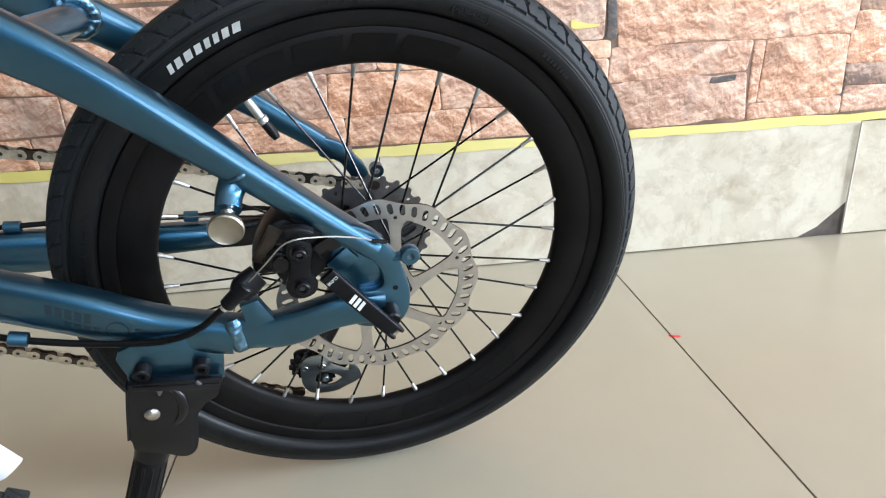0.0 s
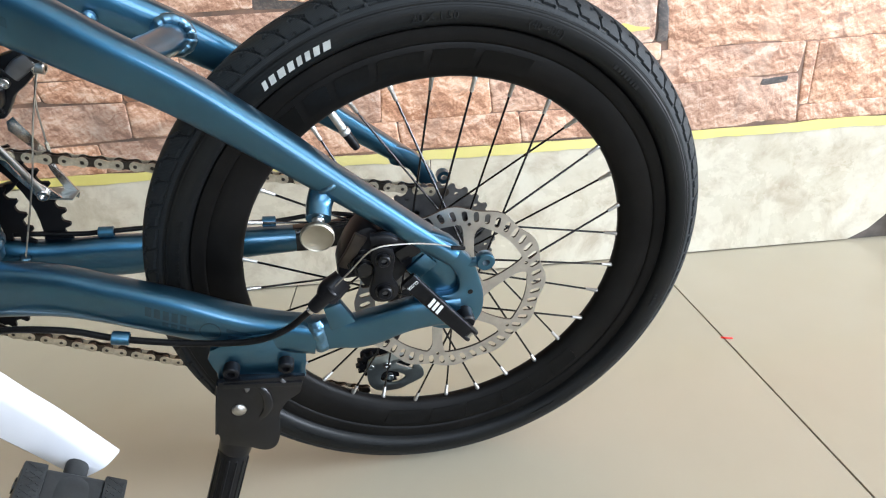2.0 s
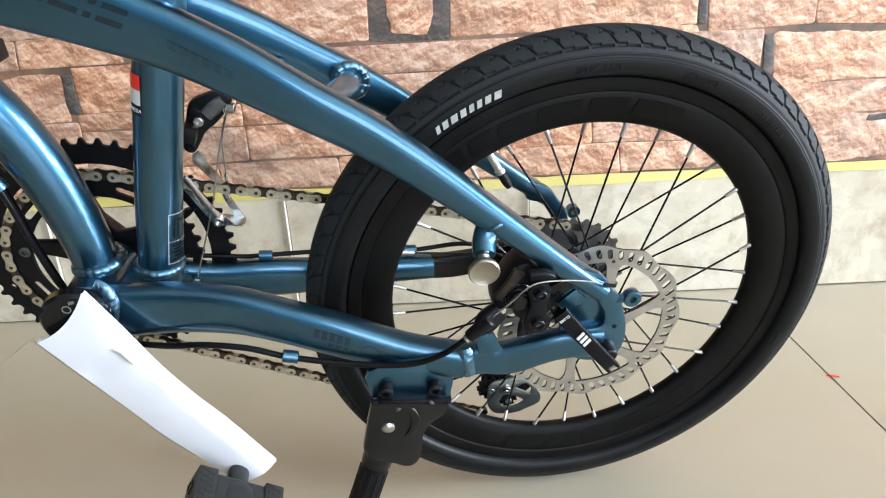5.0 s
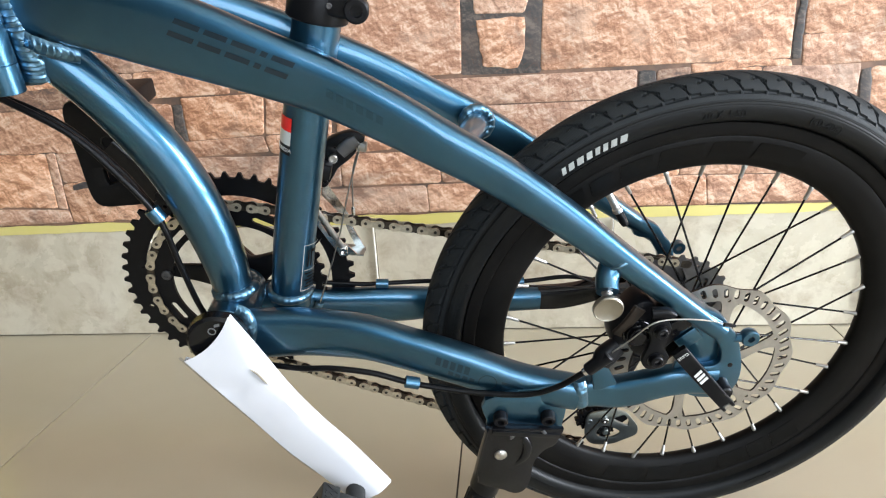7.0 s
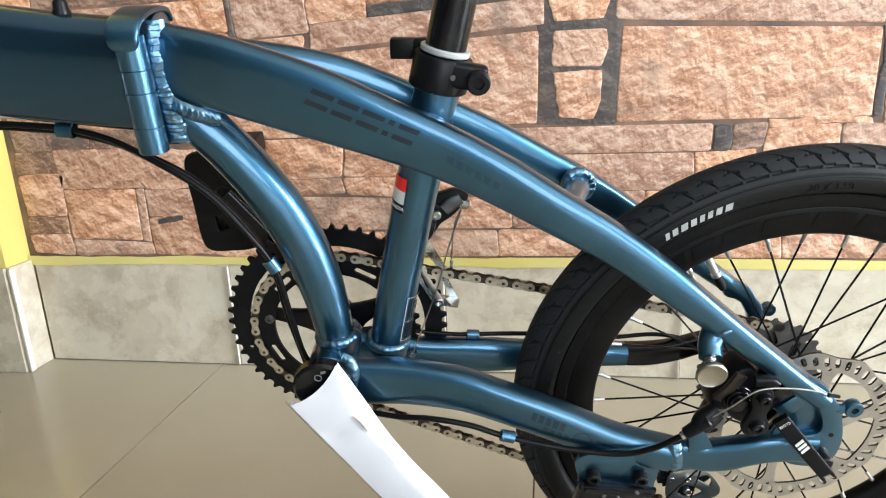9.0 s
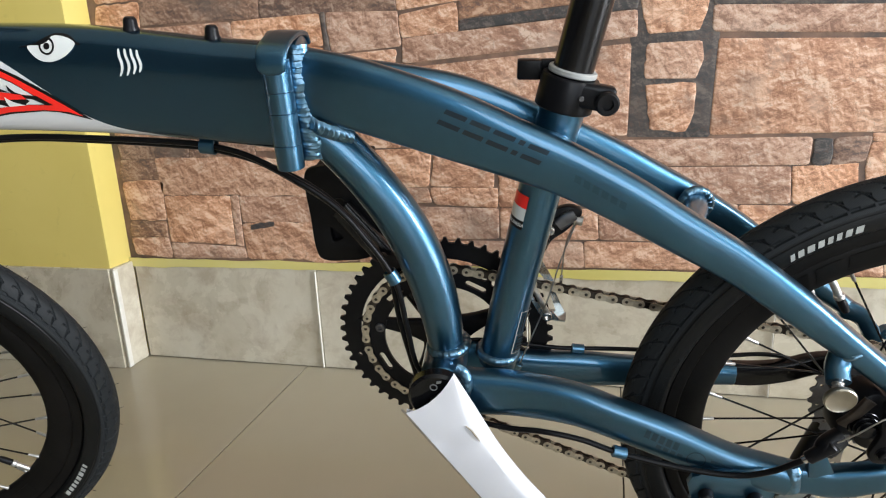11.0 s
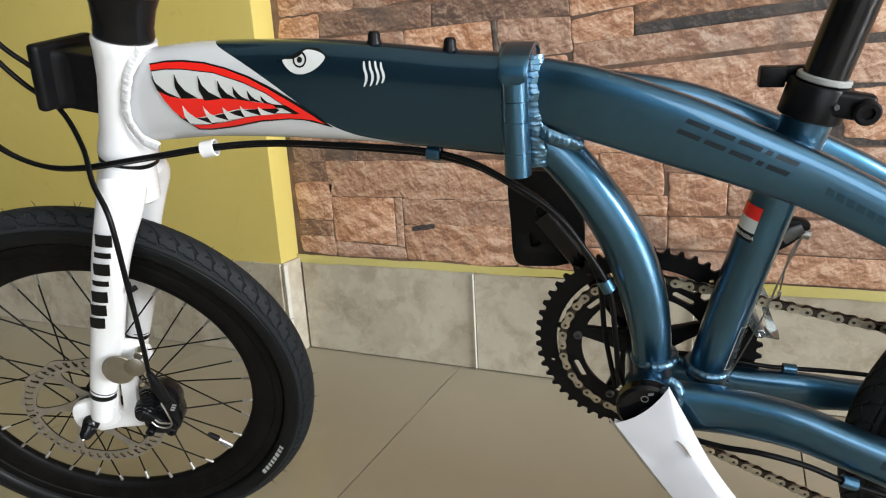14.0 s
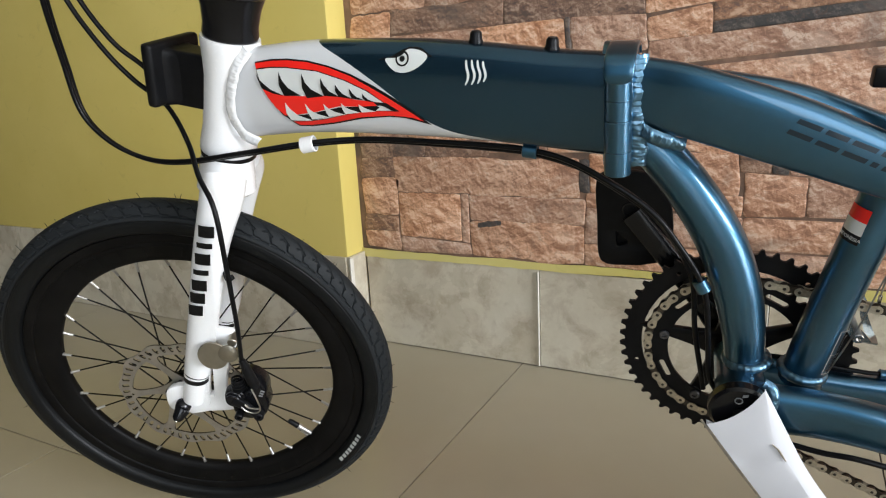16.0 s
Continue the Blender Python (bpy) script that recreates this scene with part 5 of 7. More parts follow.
def wrap():
    """A folded sleeve: a flat broad front face, a sharp fold, a narrow lit side face and a flat back."""
    lines = [glide([st[i] for st in FOLD], 9) for i in range(3)]
    bm, rings, n = bmesh.new(), [], 10
    for i, (p, q, r) in enumerate(zip(*lines)):
        back_r, back_l = r + Vector((0, 0.003, 0)), p + Vector((0, 0.006, 0))
        ring = []
        for k, (a, b, bulge) in enumerate(((p, q, 0.0009), (q, r, 0.0006), (r, back_r, 0.0), (back_r, back_l, 0.0), (back_l, p, 0.0))):
            m = n if k in (0, 1, 3) else 2
            for j in range(m):
                t = j / m
                c = a + (b - a) * t
                w = 4 * t * (1 - t)
                c += Vector((0.3 if k == 1 else 0, -1, 0)) * w * bulge
                dent = noise.noise(c * 18) * 0.0007
                # a shallow buckle crosses the front face near its middle
                if k == 0:
                    dent += 0.0024 * math.exp(-((i - 9.5 - 3.0 * t) / 1.5) ** 2) * max(0.0, 1 - t)
                    c += Vector((0.45, 0, -0.9)) * 0.006 * w * max(0.0, 1 - i / 4)
                if k == 3:
                    c += Vector((0.45, 0, -0.9)) * 0.022 * w * max(0.0, 1 - i / 6)
                c += Vector((0, 1, 0)) * dent * (w if k == 0 else 0.3)
                ring.append(bm.verts.new(c))
        rings.append(ring)
    m = len(rings[0])
    for a, b in zip(rings, rings[1:]):
        for k in range(m):
            bm.faces.new((a[k], a[(k + 1) % m], b[(k + 1) % m], b[k]))
    bm.faces.new(rings[-1])
    return bm


sleeve = part("crank_wrap", wrap(), M_PAPER, left, "white foam wrapping folded round the crank, creased and open at the top", 24)
lap = sweep([(-0.4410, -0.0520, 0.0494), (-0.4155, -0.0545, 0.0114), (-0.3921, -0.0575, -0.0221)], [(0.0006, 0.0010), (0.0006, 0.0012), (0.0006, 0.0006)], 4, 10)
part("wrap_edge", lap, M_LAP, sleeve, "brownish cut edge of the back sheet")
lap = sweep([(-0.3911, -0.0585, -0.0212), (-0.3787, -0.0610, -0.0377), (-0.3648, -0.0640, -0.0560), (-0.3451, -0.0690, -0.0771)], [(0.0006, 0.0008), (0.0006, 0.0012), (0.0006, 0.0014), (0.0006, 0.0006)], 4, 10)
part("wrap_edge", lap, M_LAP, sleeve, "brownish cut edge of the back sheet")
part("wrap_crease", sweep([(-0.3843, -0.0584, 0.0369), (-0.3795, -0.0594, 0.0329), (-0.3761, -0.0598, 0.0274), (-0.3727, -0.0602, 0.0218)], [(0.0006, 0.0003), (0.0008, 0.0007), (0.0009, 0.0008), (0.0005, 0.0003)], 3, 8), M_LAP, sleeve, "torn crease beside the fold")

# chain
PITCH = 0.0127


def link_plate(y, waist):
    pts = []
    for s in (1, -1):
        for k in range(9):
            a = -math.pi * 0.62 + math.pi * 1.24 * k / 8 + (0 if s > 0 else math.pi)
            pts.append((s * PITCH / 2 + 0.0043 * math.cos(a), 0.0043 * math.sin(a)))
        pts.append((0, waist * (1 if s > 0 else -1)))
    return plate(pts, (), 0.0010, facing(y))


def dark(bm):
    for f in bm.faces:
        f.material_index = 1
    return bm


outer = join(link_plate(-0.0033, 0.0029), link_plate(0.0033, 0.0029), *[dark(rod((s * PITCH / 2, -0.0044, 0), (s * PITCH / 2, 0.0044, 0), 0.0018, segs=10)) for s in (1, -1)])
inner = join(link_plate(-0.0021, 0.0032), link_plate(0.0021, 0.0032), *[rod((s * PITCH / 2, -0.0020, 0), (s * PITCH / 2, 0.0020, 0), 0.0038, segs=12) for s in (1, -1)])
RC = 0.0800
route = [Vector((0.012, 0.036, 0.050)), Vector((-0.395, 0.0495, 0.1345))]
for k in range(1, 40):
    a = radians(86) + radians(160) * k / 40
    route.append(Vector((RING.x + RC * math.cos(a), 0.0495, RING.z + RC * math.sin(a))))
route += [Vector((RING.x - 0.39 * RC, 0.0495, RING.z - 0.921 * RC)), Vector((-0.240, 0.046, -0.112)), Vector((-0.085, 0.040, -0.178)), Vector((-0.066, 0.040, -0.183))]
chain = None
run, stops = 0.0, [route[0]]
for a, b in zip(route, route[1:]):
    seg = (b - a).length
    while run + PITCH <= seg + 1e-9:
        run += PITCH
        stops.append(a + (b - a) * (run / seg))
    run -= seg
links = {}
for i, (a, b) in enumerate(zip(stops, stops[1:])):
    d = (b - a).normalized()
    side = (Vector((0, 1, 0)) - d * d.y).normalized()
    rot = Matrix((d, side, d.cross(side))).transposed().to_4x4()
    m = Matrix.Translation((a + b) / 2) @ rot
    kind = i % 2
    if chain is None:
        chain = part("chain", inner, M_CHAINDARK, bicycle, "oiled steel roller chain", m=m)
        links[0] = chain.data
        base_inv = m.inverted()
    elif kind not in links:
        links[kind] = part("link", outer, [M_CHAIN, M_CHAINDARK], chain, m=base_inv @ m).data
    else:
        again("link", links[kind], chain, base_inv @ m)

# cassette and rear derailleur
for k, (teeth, r) in enumerate(((28, 0.0590), (24, 0.0510), (22, 0.0465), (20, 0.0425), (18, 0.0385), (16, 0.0340), (14, 0.0300))):
    holes = [ring2(0.017, 24)] + ([slot(r * 0.66 * math.cos(t), r * 0.66 * math.sin(t), r * 0.30, r * 0.13, t + 0.6) for t in (2 * math.pi * j / 9 for j in range(9))] + [ring2(0.0018, 10, r * 0.88 * math.cos(t), r * 0.88 * math.sin(t)) for t in (2 * math.pi * (j + 0.5) / 14 for j in range(14))] if k < 3 else [])
    part("sprocket", sprocket(teeth, r + 0.0016, r - 0.0026, holes, 0.0018, 0.0345 + 0.0037 * k, (0, 0, 0), 0.1 * k), M_GREYMETAL, rear_wheel, "toothed steel sprocket")
CAGE = [(-0.0703, -0.1351), (-0.0548, -0.1310), (-0.0436, -0.1294), (-0.0296, -0.1363), (-0.0181, -0.1523), (-0.0151, -0.1604), (-0.0168, -0.1687), (-0.0314, -0.1756), (-0.0428, -0.1798), (-0.0616, -0.1780), (-0.0700, -0.1705), (-0.0728, -0.1576)]
mech = part("rear_derailleur", plate(soft2(CAGE, 3), [soft2([(-0.0439, -0.1429), (-0.0373, -0.1392), (-0.0306, -0.1379), (-0.0247, -0.1469), (-0.0259, -0.1550), (-0.0343, -0.1502)], 3), soft2([(-0.0603, -0.1655), (-0.0592, -0.1557), (-0.0537, -0.1514), (-0.0444, -0.1536), (-0.0328, -0.1628), (-0.0388, -0.1699), (-0.0503, -0.1715)], 3)],
                                     0.003, facing(0.0335), 0.0008), M_MECH, bicycle, "grey alloy rear derailleur with black guide wheels")
for cx, cz, r in ((-0.0690, -0.1440, 0.0150), (-0.0500, -0.1620, 0.0105)):
    part("guide_wheel", sprocket(11, r, r - 0.0035, [ring2(0.004, 14)] + [ring2(0.0018, 10, 0.0078 * math.cos(2 * math.pi * k / 5), 0.0078 * math.sin(2 * math.pi * k / 5)) for k in range(5)], 0.005, 0.0385, (cx, 0, cz)), M_PLASTIC, mech)
    part("guide_bolt", bolt((cx, 0.040, cz), (cx, 0.0315, cz), 0.0036), M_MECH, mech)
part("cage_plate", plate(soft2([(-0.078, -0.132), (-0.058, -0.130), (-0.030, -0.146), (-0.024, -0.156), (-0.054, -0.174), (-0.070, -0.162)], 4), [soft2([(-0.050, -0.1560), (-0.036, -0.1590), (-0.040, -0.1640), (-0.052, -0.1680)], 3)], 0.002, facing(0.044)), M_BLACK, mech)
part("cage_pivot", bolt((-0.0524, 0.036, -0.1424), (-0.0524, 0.0285, -0.1424), 0.0040, 0.3), M_ALU, mech, "pale pivot bolt")
part("mech_arm", sweep([(0.006, 0.080, -0.012), (-0.008, 0.072, -0.050), (-0.030, 0.060, -0.090), (-0.050, 0.050, -0.125)], [(0.010, 0.012), (0.010, 0.014), (0.010, 0.014), (0.008, 0.011)], 3, 18), M_BLACK, mech)

# front derailleur on the seat tube
fd = part("front_derailleur", plate(soft2([(-0.3110, 0.1885), (-0.3010, 0.1930), (-0.2900, 0.1950), (-0.2812, 0.1908), (-0.2870, 0.1820), (-0.2955, 0.1735), (-0.3060, 0.1660), (-0.3120, 0.1575), (-0.3185, 0.1495), (-0.3235, 0.1535), (-0.3205, 0.1650), (-0.3160, 0.1760)], 4),
                                    [soft2([(-0.3075, 0.1860), (-0.2995, 0.1855), (-0.3010, 0.1810), (-0.3060, 0.1815)], 3)], 0.010, facing(0.0520), 0.002), M_BLACK, bicycle, "black front derailleur with a silver cage")
part("fd_mount", block(0.030, 0.014, 0.014, 0.003, Matrix.Translation((-0.3240, 0.0400, 0.1700)) @ Matrix.Rotation(0.3, 4, "Y")), M_BLACK, fd)
part("fd_clamp_arm", sweep([(-0.3010, 0.0455, 0.1800), (-0.2930, 0.0460, 0.1860), (-0.2860, 0.0470, 0.1900)], [(0.003, 0.0055), (0.003, 0.0062), (0.003, 0.0050)], 3.5, 16), M_GREYMETAL, fd)
part("pinch_bolt", bolt((-0.2850, 0.0500, 0.1835), (-0.2785, 0.0490, 0.1820), 0.0046), M_STEEL, fd)
part("pinch_washer", rod((-0.2865, 0.0502, 0.1838), (-0.2845, 0.0499, 0.1834), 0.0058, segs=18), M_ALU, fd)
part("pivot_bolt", bolt((-0.3078, 0.0480, 0.1749), (-0.3078, 0.0430, 0.1749), 0.0040), M_STEEL, fd)
part("pivot_bolt", bolt((-0.3175, 0.0480, 0.1540), (-0.3175, 0.0440, 0.1540), 0.0026), M_BLACK, fd)
# the outer cage plate passes behind the chain, the inner one before it
part("cage_plate", plate([(-0.3250, 0.1330), (-0.3237, 0.1400), (-0.3181, 0.1434), (-0.3018, 0.1103), (-0.3007, 0.0982), (-0.2909, 0.0735), (-0.2930, 0.0692), (-0.2990, 0.0735), (-0.3062, 0.0965), (-0.3080, 0.1085), (-0.3135, 0.1170)], (), 0.0016, facing(0.0640)), M_ALU, fd, "polished cage plate")
part("cage_plate", plate([(-0.3340, 0.1200), (-0.3275, 0.1240), (-0.3160, 0.1000), (-0.3040, 0.0880), (-0.2980, 0.0800), (-0.3080, 0.0800), (-0.3155, 0.0835), (-0.3220, 0.0960)], [[(-0.3270, 0.1165), (-0.3245, 0.1160), (-0.3180, 0.1010), (-0.3205, 0.1000)]], 0.0016, facing(0.0450)), M_ALU, fd, "polished cage plate")
part("fd_link", sweep([(-0.3290, 0.0425, 0.1290), (-0.3230, 0.0425, 0.1180), (-0.3095, 0.0425, 0.0880)], [(0.0016, 0.0028), (0.0016, 0.0026), (0.0016, 0.0028)], 4, 14), M_STEEL, fd, "bright steel link")
part("cage_bridge", plate([(-0.0105, -0.0095), (0.0090, -0.0060), (0.0105, 0.0095), (-0.0090, 0.0095)], (), 0.0016, Matrix.Translation((-0.3010, 0.0545, 0.0780)) @ Matrix.Rotation(0.28, 4, "Y")), M_MECH, fd)
part("cage_screw", bolt((-0.3100, 0.0450, 0.0850), (-0.3100, 0.0400, 0.0850), 0.0046), M_ALU, fd)
part("inner_wire", sweep([(-0.2830, 0.0490, 0.1850), (-0.2980, 0.0440, 0.1450), (-0.3120, 0.0380, 0.1000), (-0.3380, 0.0340, 0.0330)], 0.0007, 2, 6), M_STEEL, fd, "thin bare steel wire")
part("inner_wire", sweep([(-0.2830, 0.0495, 0.1860), (-0.2930, 0.0495, 0.1600), (-0.2967, 0.0500, 0.1250)], 0.0007, 2, 6), M_STEEL, fd, "thin bare steel wire")
part("wire_ferrule", rod((-0.2965, 0.0500, 0.1265), (-0.2976, 0.0500, 0.1110), 0.0017, segs=8), M_ALU, fd)


# ---- rear brake, quick release, kickstand ----
caliper = part("rear_caliper", plate(soft2([(-0.088, 0.052), (-0.085, 0.066), (-0.075, 0.083), (-0.066, 0.087), (-0.058, 0.080), (-0.046, 0.078), (-0.031, 0.070), (-0.029, 0.061), (-0.040, 0.053), (-0.050, 0.042), (-0.061, 0.037), (-0.071, 0.042), (-0.076, 0.051)], 3), (), 0.026, facing(-0.0630), 0.003), M_BLACK, bicycle, "black mechanical disc brake caliper")
for k, (r, y) in enumerate(((0.0125, -0.0775), (0.0105, -0.0810), (0.0088, -0.0840), (0.0066, -0.0860))):
    part("caliper_cover", rod((-0.0720, -0.070, 0.0610), (-0.0720, y, 0.0610), r, r - 0.0006, 0.0006, 28), M_GLOSSBLACK, caliper)
part("caliper_arm", plate(soft2([(-0.0695, 0.0440), (-0.0665, 0.0370), (-0.0600, 0.0350), (-0.0530, 0.0375), (-0.0505, 0.0445), (-0.0545, 0.0530), (-0.0535, 0.0630), (-0.0520, 0.0715), (-0.0545, 0.0785), (-0.0630, 0.0805), (-0.0665, 0.0740), (-0.0645, 0.0640), (-0.0665, 0.0540)], 3), (), 0.0055, facing(-0.0880), 0.0014), M_BLACK, caliper)
for x, z, r in ((-0.0590, 0.0720, 0.0047), (-0.0600, 0.0445, 0.0052)):
    part("caliper_bolt", bolt((x, -0.088, z), (x, -0.0955, z), r, 0.5), M_BLACK, caliper)
    part("bolt_washer", moved(lathe([(r * 0.8, 0), (r * 1.35, 0), (r * 1.35, 0.0012), (r * 0.8, 0.0012)], 24, True), along((x, -0.0903, z), (x, -0.1, z))), M_GLOSSBLACK, caliper)
    part("bolt_socket", rod((x, -0.0925, z), (x, -0.0935, z), r * 0.48, segs=6), M_GREYMETAL, caliper)
part("actuator_arm", sweep([(-0.066, -0.086, 0.086), (-0.056, -0.087, 0.0865), (-0.050, -0.087, 0.083)], [(0.004, 0.004)] * 3, 4, 14), M_BLACK, caliper)
part("pad_spring", sweep([(-0.0865, -0.074, 0.0590), (-0.0800, -0.077, 0.0720), (-0.0720, -0.077, 0.0850)], [(0.0022, 0.0050), (0.0022, 0.0042), (0.0022, 0.0050)], 5, 14), M_BROWN, caliper, "brownish pad carrier")
part("adapter_block", block(0.020, 0.014, 0.012, 0.002, Matrix.Translation((-0.0390, -0.0740, 0.0680)) @ Matrix.Rotation(-0.5, 4, "Y")), M_GLOSSBLACK, caliper)
part("adjuster_bracket", sweep([(-0.088, -0.080, 0.052), (-0.098, -0.084, 0.046), (-0.102, -0.086, 0.040)], [(0.006, 0.008), (0.007, 0.009), (0.006, 0.007)], 3, 16), M_BLACK, caliper)
part("barrel_adjuster", rod((-0.0955, -0.087, 0.050), (-0.1125, -0.086, 0.0340), 0.0062, 0.0052, 0.001, 18), M_BLACK, caliper)
part("cable_end", rod((-0.1115, -0.086, 0.0350), (-0.1150, -0.0855, 0.0315), 0.0034, segs=12), M_ALU, caliper, "silver cable end cap")
part("inner_wire", sweep([(-0.095, -0.088, 0.052), (-0.083, -0.092, 0.066), (-0.066, -0.094, 0.083), (-0.044, -0.093, 0.0835), (-0.022, -0.090, 0.078), (-0.008, -0.088, 0.072)], 0.0006, 2, 8), M_STEEL, caliper, "bare steel brake wire")
part("wire_cap", rod((-0.010, -0.0885, 0.0727), (0.001, -0.0870, 0.0690), 0.0015, segs=8), M_BLACK, caliper)
part("mount_tab", plate([(-0.1010, 0.0030), (-0.0825, 0.0030), (-0.0835, 0.0070), (-0.0925, 0.0255), (-0.1040, 0.0225), (-0.1025, 0.0130)], (), 0.008, facing(-0.0712), 0.001), M_BLUE, bicycle, "small blue brake mount tab")
part("mount_tab", block(0.020, 0.014, 0.014, 0.002, Matrix.Translation((-0.030, -0.072, 0.052)) @ Matrix.Rotation(-0.7, 4, "Y")), M_BLUE, bicycle, "small blue brake mount tab")
part("adapter_bolt", bolt((-0.044, -0.066, 0.060), (-0.036, -0.070, 0.068), 0.005), M_STEEL, caliper)

LEVER_TOP, LEVER_END = Vector((-0.0425, -0.0900, 0.0512)), Vector((0.0000, -0.0965, -0.0010))
lever_dir = (LEVER_END - LEVER_TOP).normalized()
lever_up = Vector((-lever_dir.z, 0, lever_dir.x)).normalized()
lever = part("release_lever", sweep([LEVER_TOP, LEVER_TOP.lerp(LEVER_END, 0.3) + Vector((0, -0.0008, 0)), LEVER_TOP.lerp(LEVER_END, 0.7) + Vector((0, -0.0008, 0)), LEVER_END], [(0.0026, 0.0062), (0.0028, 0.0062), (0.0028, 0.0060), (0.0032, 0.0058)], 6, 24), M_BLACK, bicycle, "black quick release lever marked in white")
part("release_nut", rod((0.0, -0.078, 0.006), (0.001, -0.094, 0.004), 0.0080, 0.0070, 0.0012, 22), M_BLACK, lever)
part("release_pin", rod(LEVER_END + lever_dir * 0.0040 - lever_up * 0.0030, LEVER_END + lever_dir * 0.0040 + lever_up * 0.0030, 0.0018, segs=14), M_STEEL, lever, "steel pivot pin")
for side in (-1, 1):
    root = LEVER_END + lever_up * side * 0.0042
    part("lever_prong", sweep([root - lever_dir * 0.002, root + lever_dir * 0.0040, root + lever_dir * 0.0072], [(0.0030, 0.0016), (0.0030, 0.0016), (0.0018, 0.0013)], 4, 14), M_BLACK, lever)


def on_lever(along_m, across_m, off):
    """The face of the lever, lettering running across it."""
    p = LEVER_TOP + lever_dir * along_m + lever_up * across_m
    y = Vector((0, -1, 0))
    return Matrix.Translation(p + y * off) @ Matrix((lever_up, lever_dir * -1, y)).transposed().to_4x4()


part("lever_word", moved(letters("CLOSE", 0.0032, 0.0004), on_lever(0.0050, 0.0, 0.0031) @ Matrix.Rotation(math.pi, 4, "Z")), M_DECALWHITE, lever, "white word on the lever")
for k in range(3):
    h = 0.0038
    part("lever_mark", moved(plate([(-h, -0.0014), (h, 0.0002), (h, 0.0028), (-h, 0.0012)], (), 0.0005), on_lever(0.0260 + 0.0042 * k, 0.0, 0.0046)), M_DECALWHITE, lever, "white printed bar")

# magnet clasp on the side tube: bracket, sprung bolt, disc
clasp = part("magnet_clasp", sweep([(-0.0880, -0.0620, 0.1240), (-0.0935, -0.0645, 0.1170), (-0.0978, -0.0700, 0.1095), (-0.0995, -0.0790, 0.1035)], [(0.0125, 0.0125), (0.0098, 0.0098), (0.0088, 0.0088), (0.0084, 0.0084)], 2.2, 28), M_BLUE, bicycle, "blue bracket with a sprung silver magnet disc")
part("weld_bead", bead(loop_round((-0.0895, -0.0660, 0.1215), (0.0085, 0, 0.004), (0, -0.0085, 0.002), 16), 0.0022), M_BLUE_BARE, clasp)
for k in range(5):
    part("spring_coil", moved(lathe([(0.0036 + 0.0009 * math.cos(t), 0.0009 * math.sin(t)) for t in (2 * math.pi * j / 8 for j in range(8))], 20, True), along((-0.0988 - 0.0005 * k, -0.0755 - 0.0021 * k, 0.1060 - 0.0016 * k), (-0.1020, -0.0885, 0.0965))), M_STEEL, clasp)
part("disc_stem", rod((-0.0985, -0.074, 0.1075), (-0.1015, -0.0885, 0.0972), 0.0033, segs=16), M_STEEL, clasp)
part("magnet_disc", moved(lathe([(0, 0.0), (0.0090, 0.0), (0.0112, 0.0012), (0.0115, 0.0025), (0.0115, 0.0046), (0.0106, 0.0056), (0.0098, 0.0050), (0, 0.0048)], 40), along((-0.1015, -0.0870, 0.0968), (-0.1020, -0.0970, 0.0960))), M_DISC, clasp, "silver magnet disc with a rolled edge")

# kickstand
kb = plate(soft2([(-0.192, -0.004), (-0.191, -0.026), (-0.186, -0.033), (-0.133, -0.0425), (-0.127, -0.036), (-0.126, -0.010), (-0.150, 0.004)], 3), (), 0.006, facing(-0.0690), 0.001)
part("stand_bracket", kb, M_BLUE, bicycle, "blue kickstand bracket on the stay")
part("weld_bead", bead([(-0.188, -0.0655, -0.0040), (-0.168, -0.066, -0.0095), (-0.146, -0.067, -0.0180), (-0.128, -0.068, -0.0240)], 0.0030), M_BLUE_BARE, bicycle, "rippled weld bead in blue paint")
stand = part("kickstand", plate([(-0.1905, -0.0285), (-0.1955, -0.0480), (-0.2015, -0.0820)] + soft2([(-0.2005, -0.0850), (-0.1780, -0.1040), (-0.1672, -0.1095), (-0.1595, -0.1055), (-0.1552, -0.0932), (-0.1525, -0.0720), (-0.1440, -0.0580), (-0.1335, -0.0510), (-0.1319, -0.0440), (-0.1325, -0.0372)], 4)[:-4], (), 0.0045, facing(-0.0790), 0.0008), M_GLOSSBLACK, bicycle, "black side kickstand with a ribbed plastic foot tube")
part("stand_flange", block(0.060, 0.026, 0.005, 0.0015, Matrix.Translation((-0.1590, -0.070, -0.0360)) @ Matrix.Rotation(radians(10), 4, "Y")), M_GLOSSBLACK, stand)
part("pressed_rib", sweep([(-0.1640, -0.0800, -0.0370), (-0.1590, -0.0815, -0.0450), (-0.1580, -0.0825, -0.0540), (-0.1605, -0.0820, -0.0640), (-0.1680, -0.0805, -0.0740)], [(0.0014, 0.0022), (0.0020, 0.0034), (0.0022, 0.0038), (0.0020, 0.0034), (0.0010, 0.0020)], 2, 16), M_GLOSSBLACK, stand)
part("side_fold", sweep([(-0.1920, -0.0775, -0.0300), (-0.1965, -0.0775, -0.0500), (-0.2030, -0.0775, -0.0815)], [(0.0045, 0.0012)] * 3, 3, 12), M_GLOSSBLACK, stand)
for x in (-0.1730, -0.1450):
    part("flange_dent", sweep([(x, -0.0815, -0.0335), (x + 0.0018, -0.0818, -0.0375), (x + 0.0005, -0.0812, -0.0415)], [(0.0006, 0.0014), (0.0010, 0.0020), (0.0004, 0.0008)], 2, 10), M_GREYMETAL, stand, "bent tab with a worn bright edge")
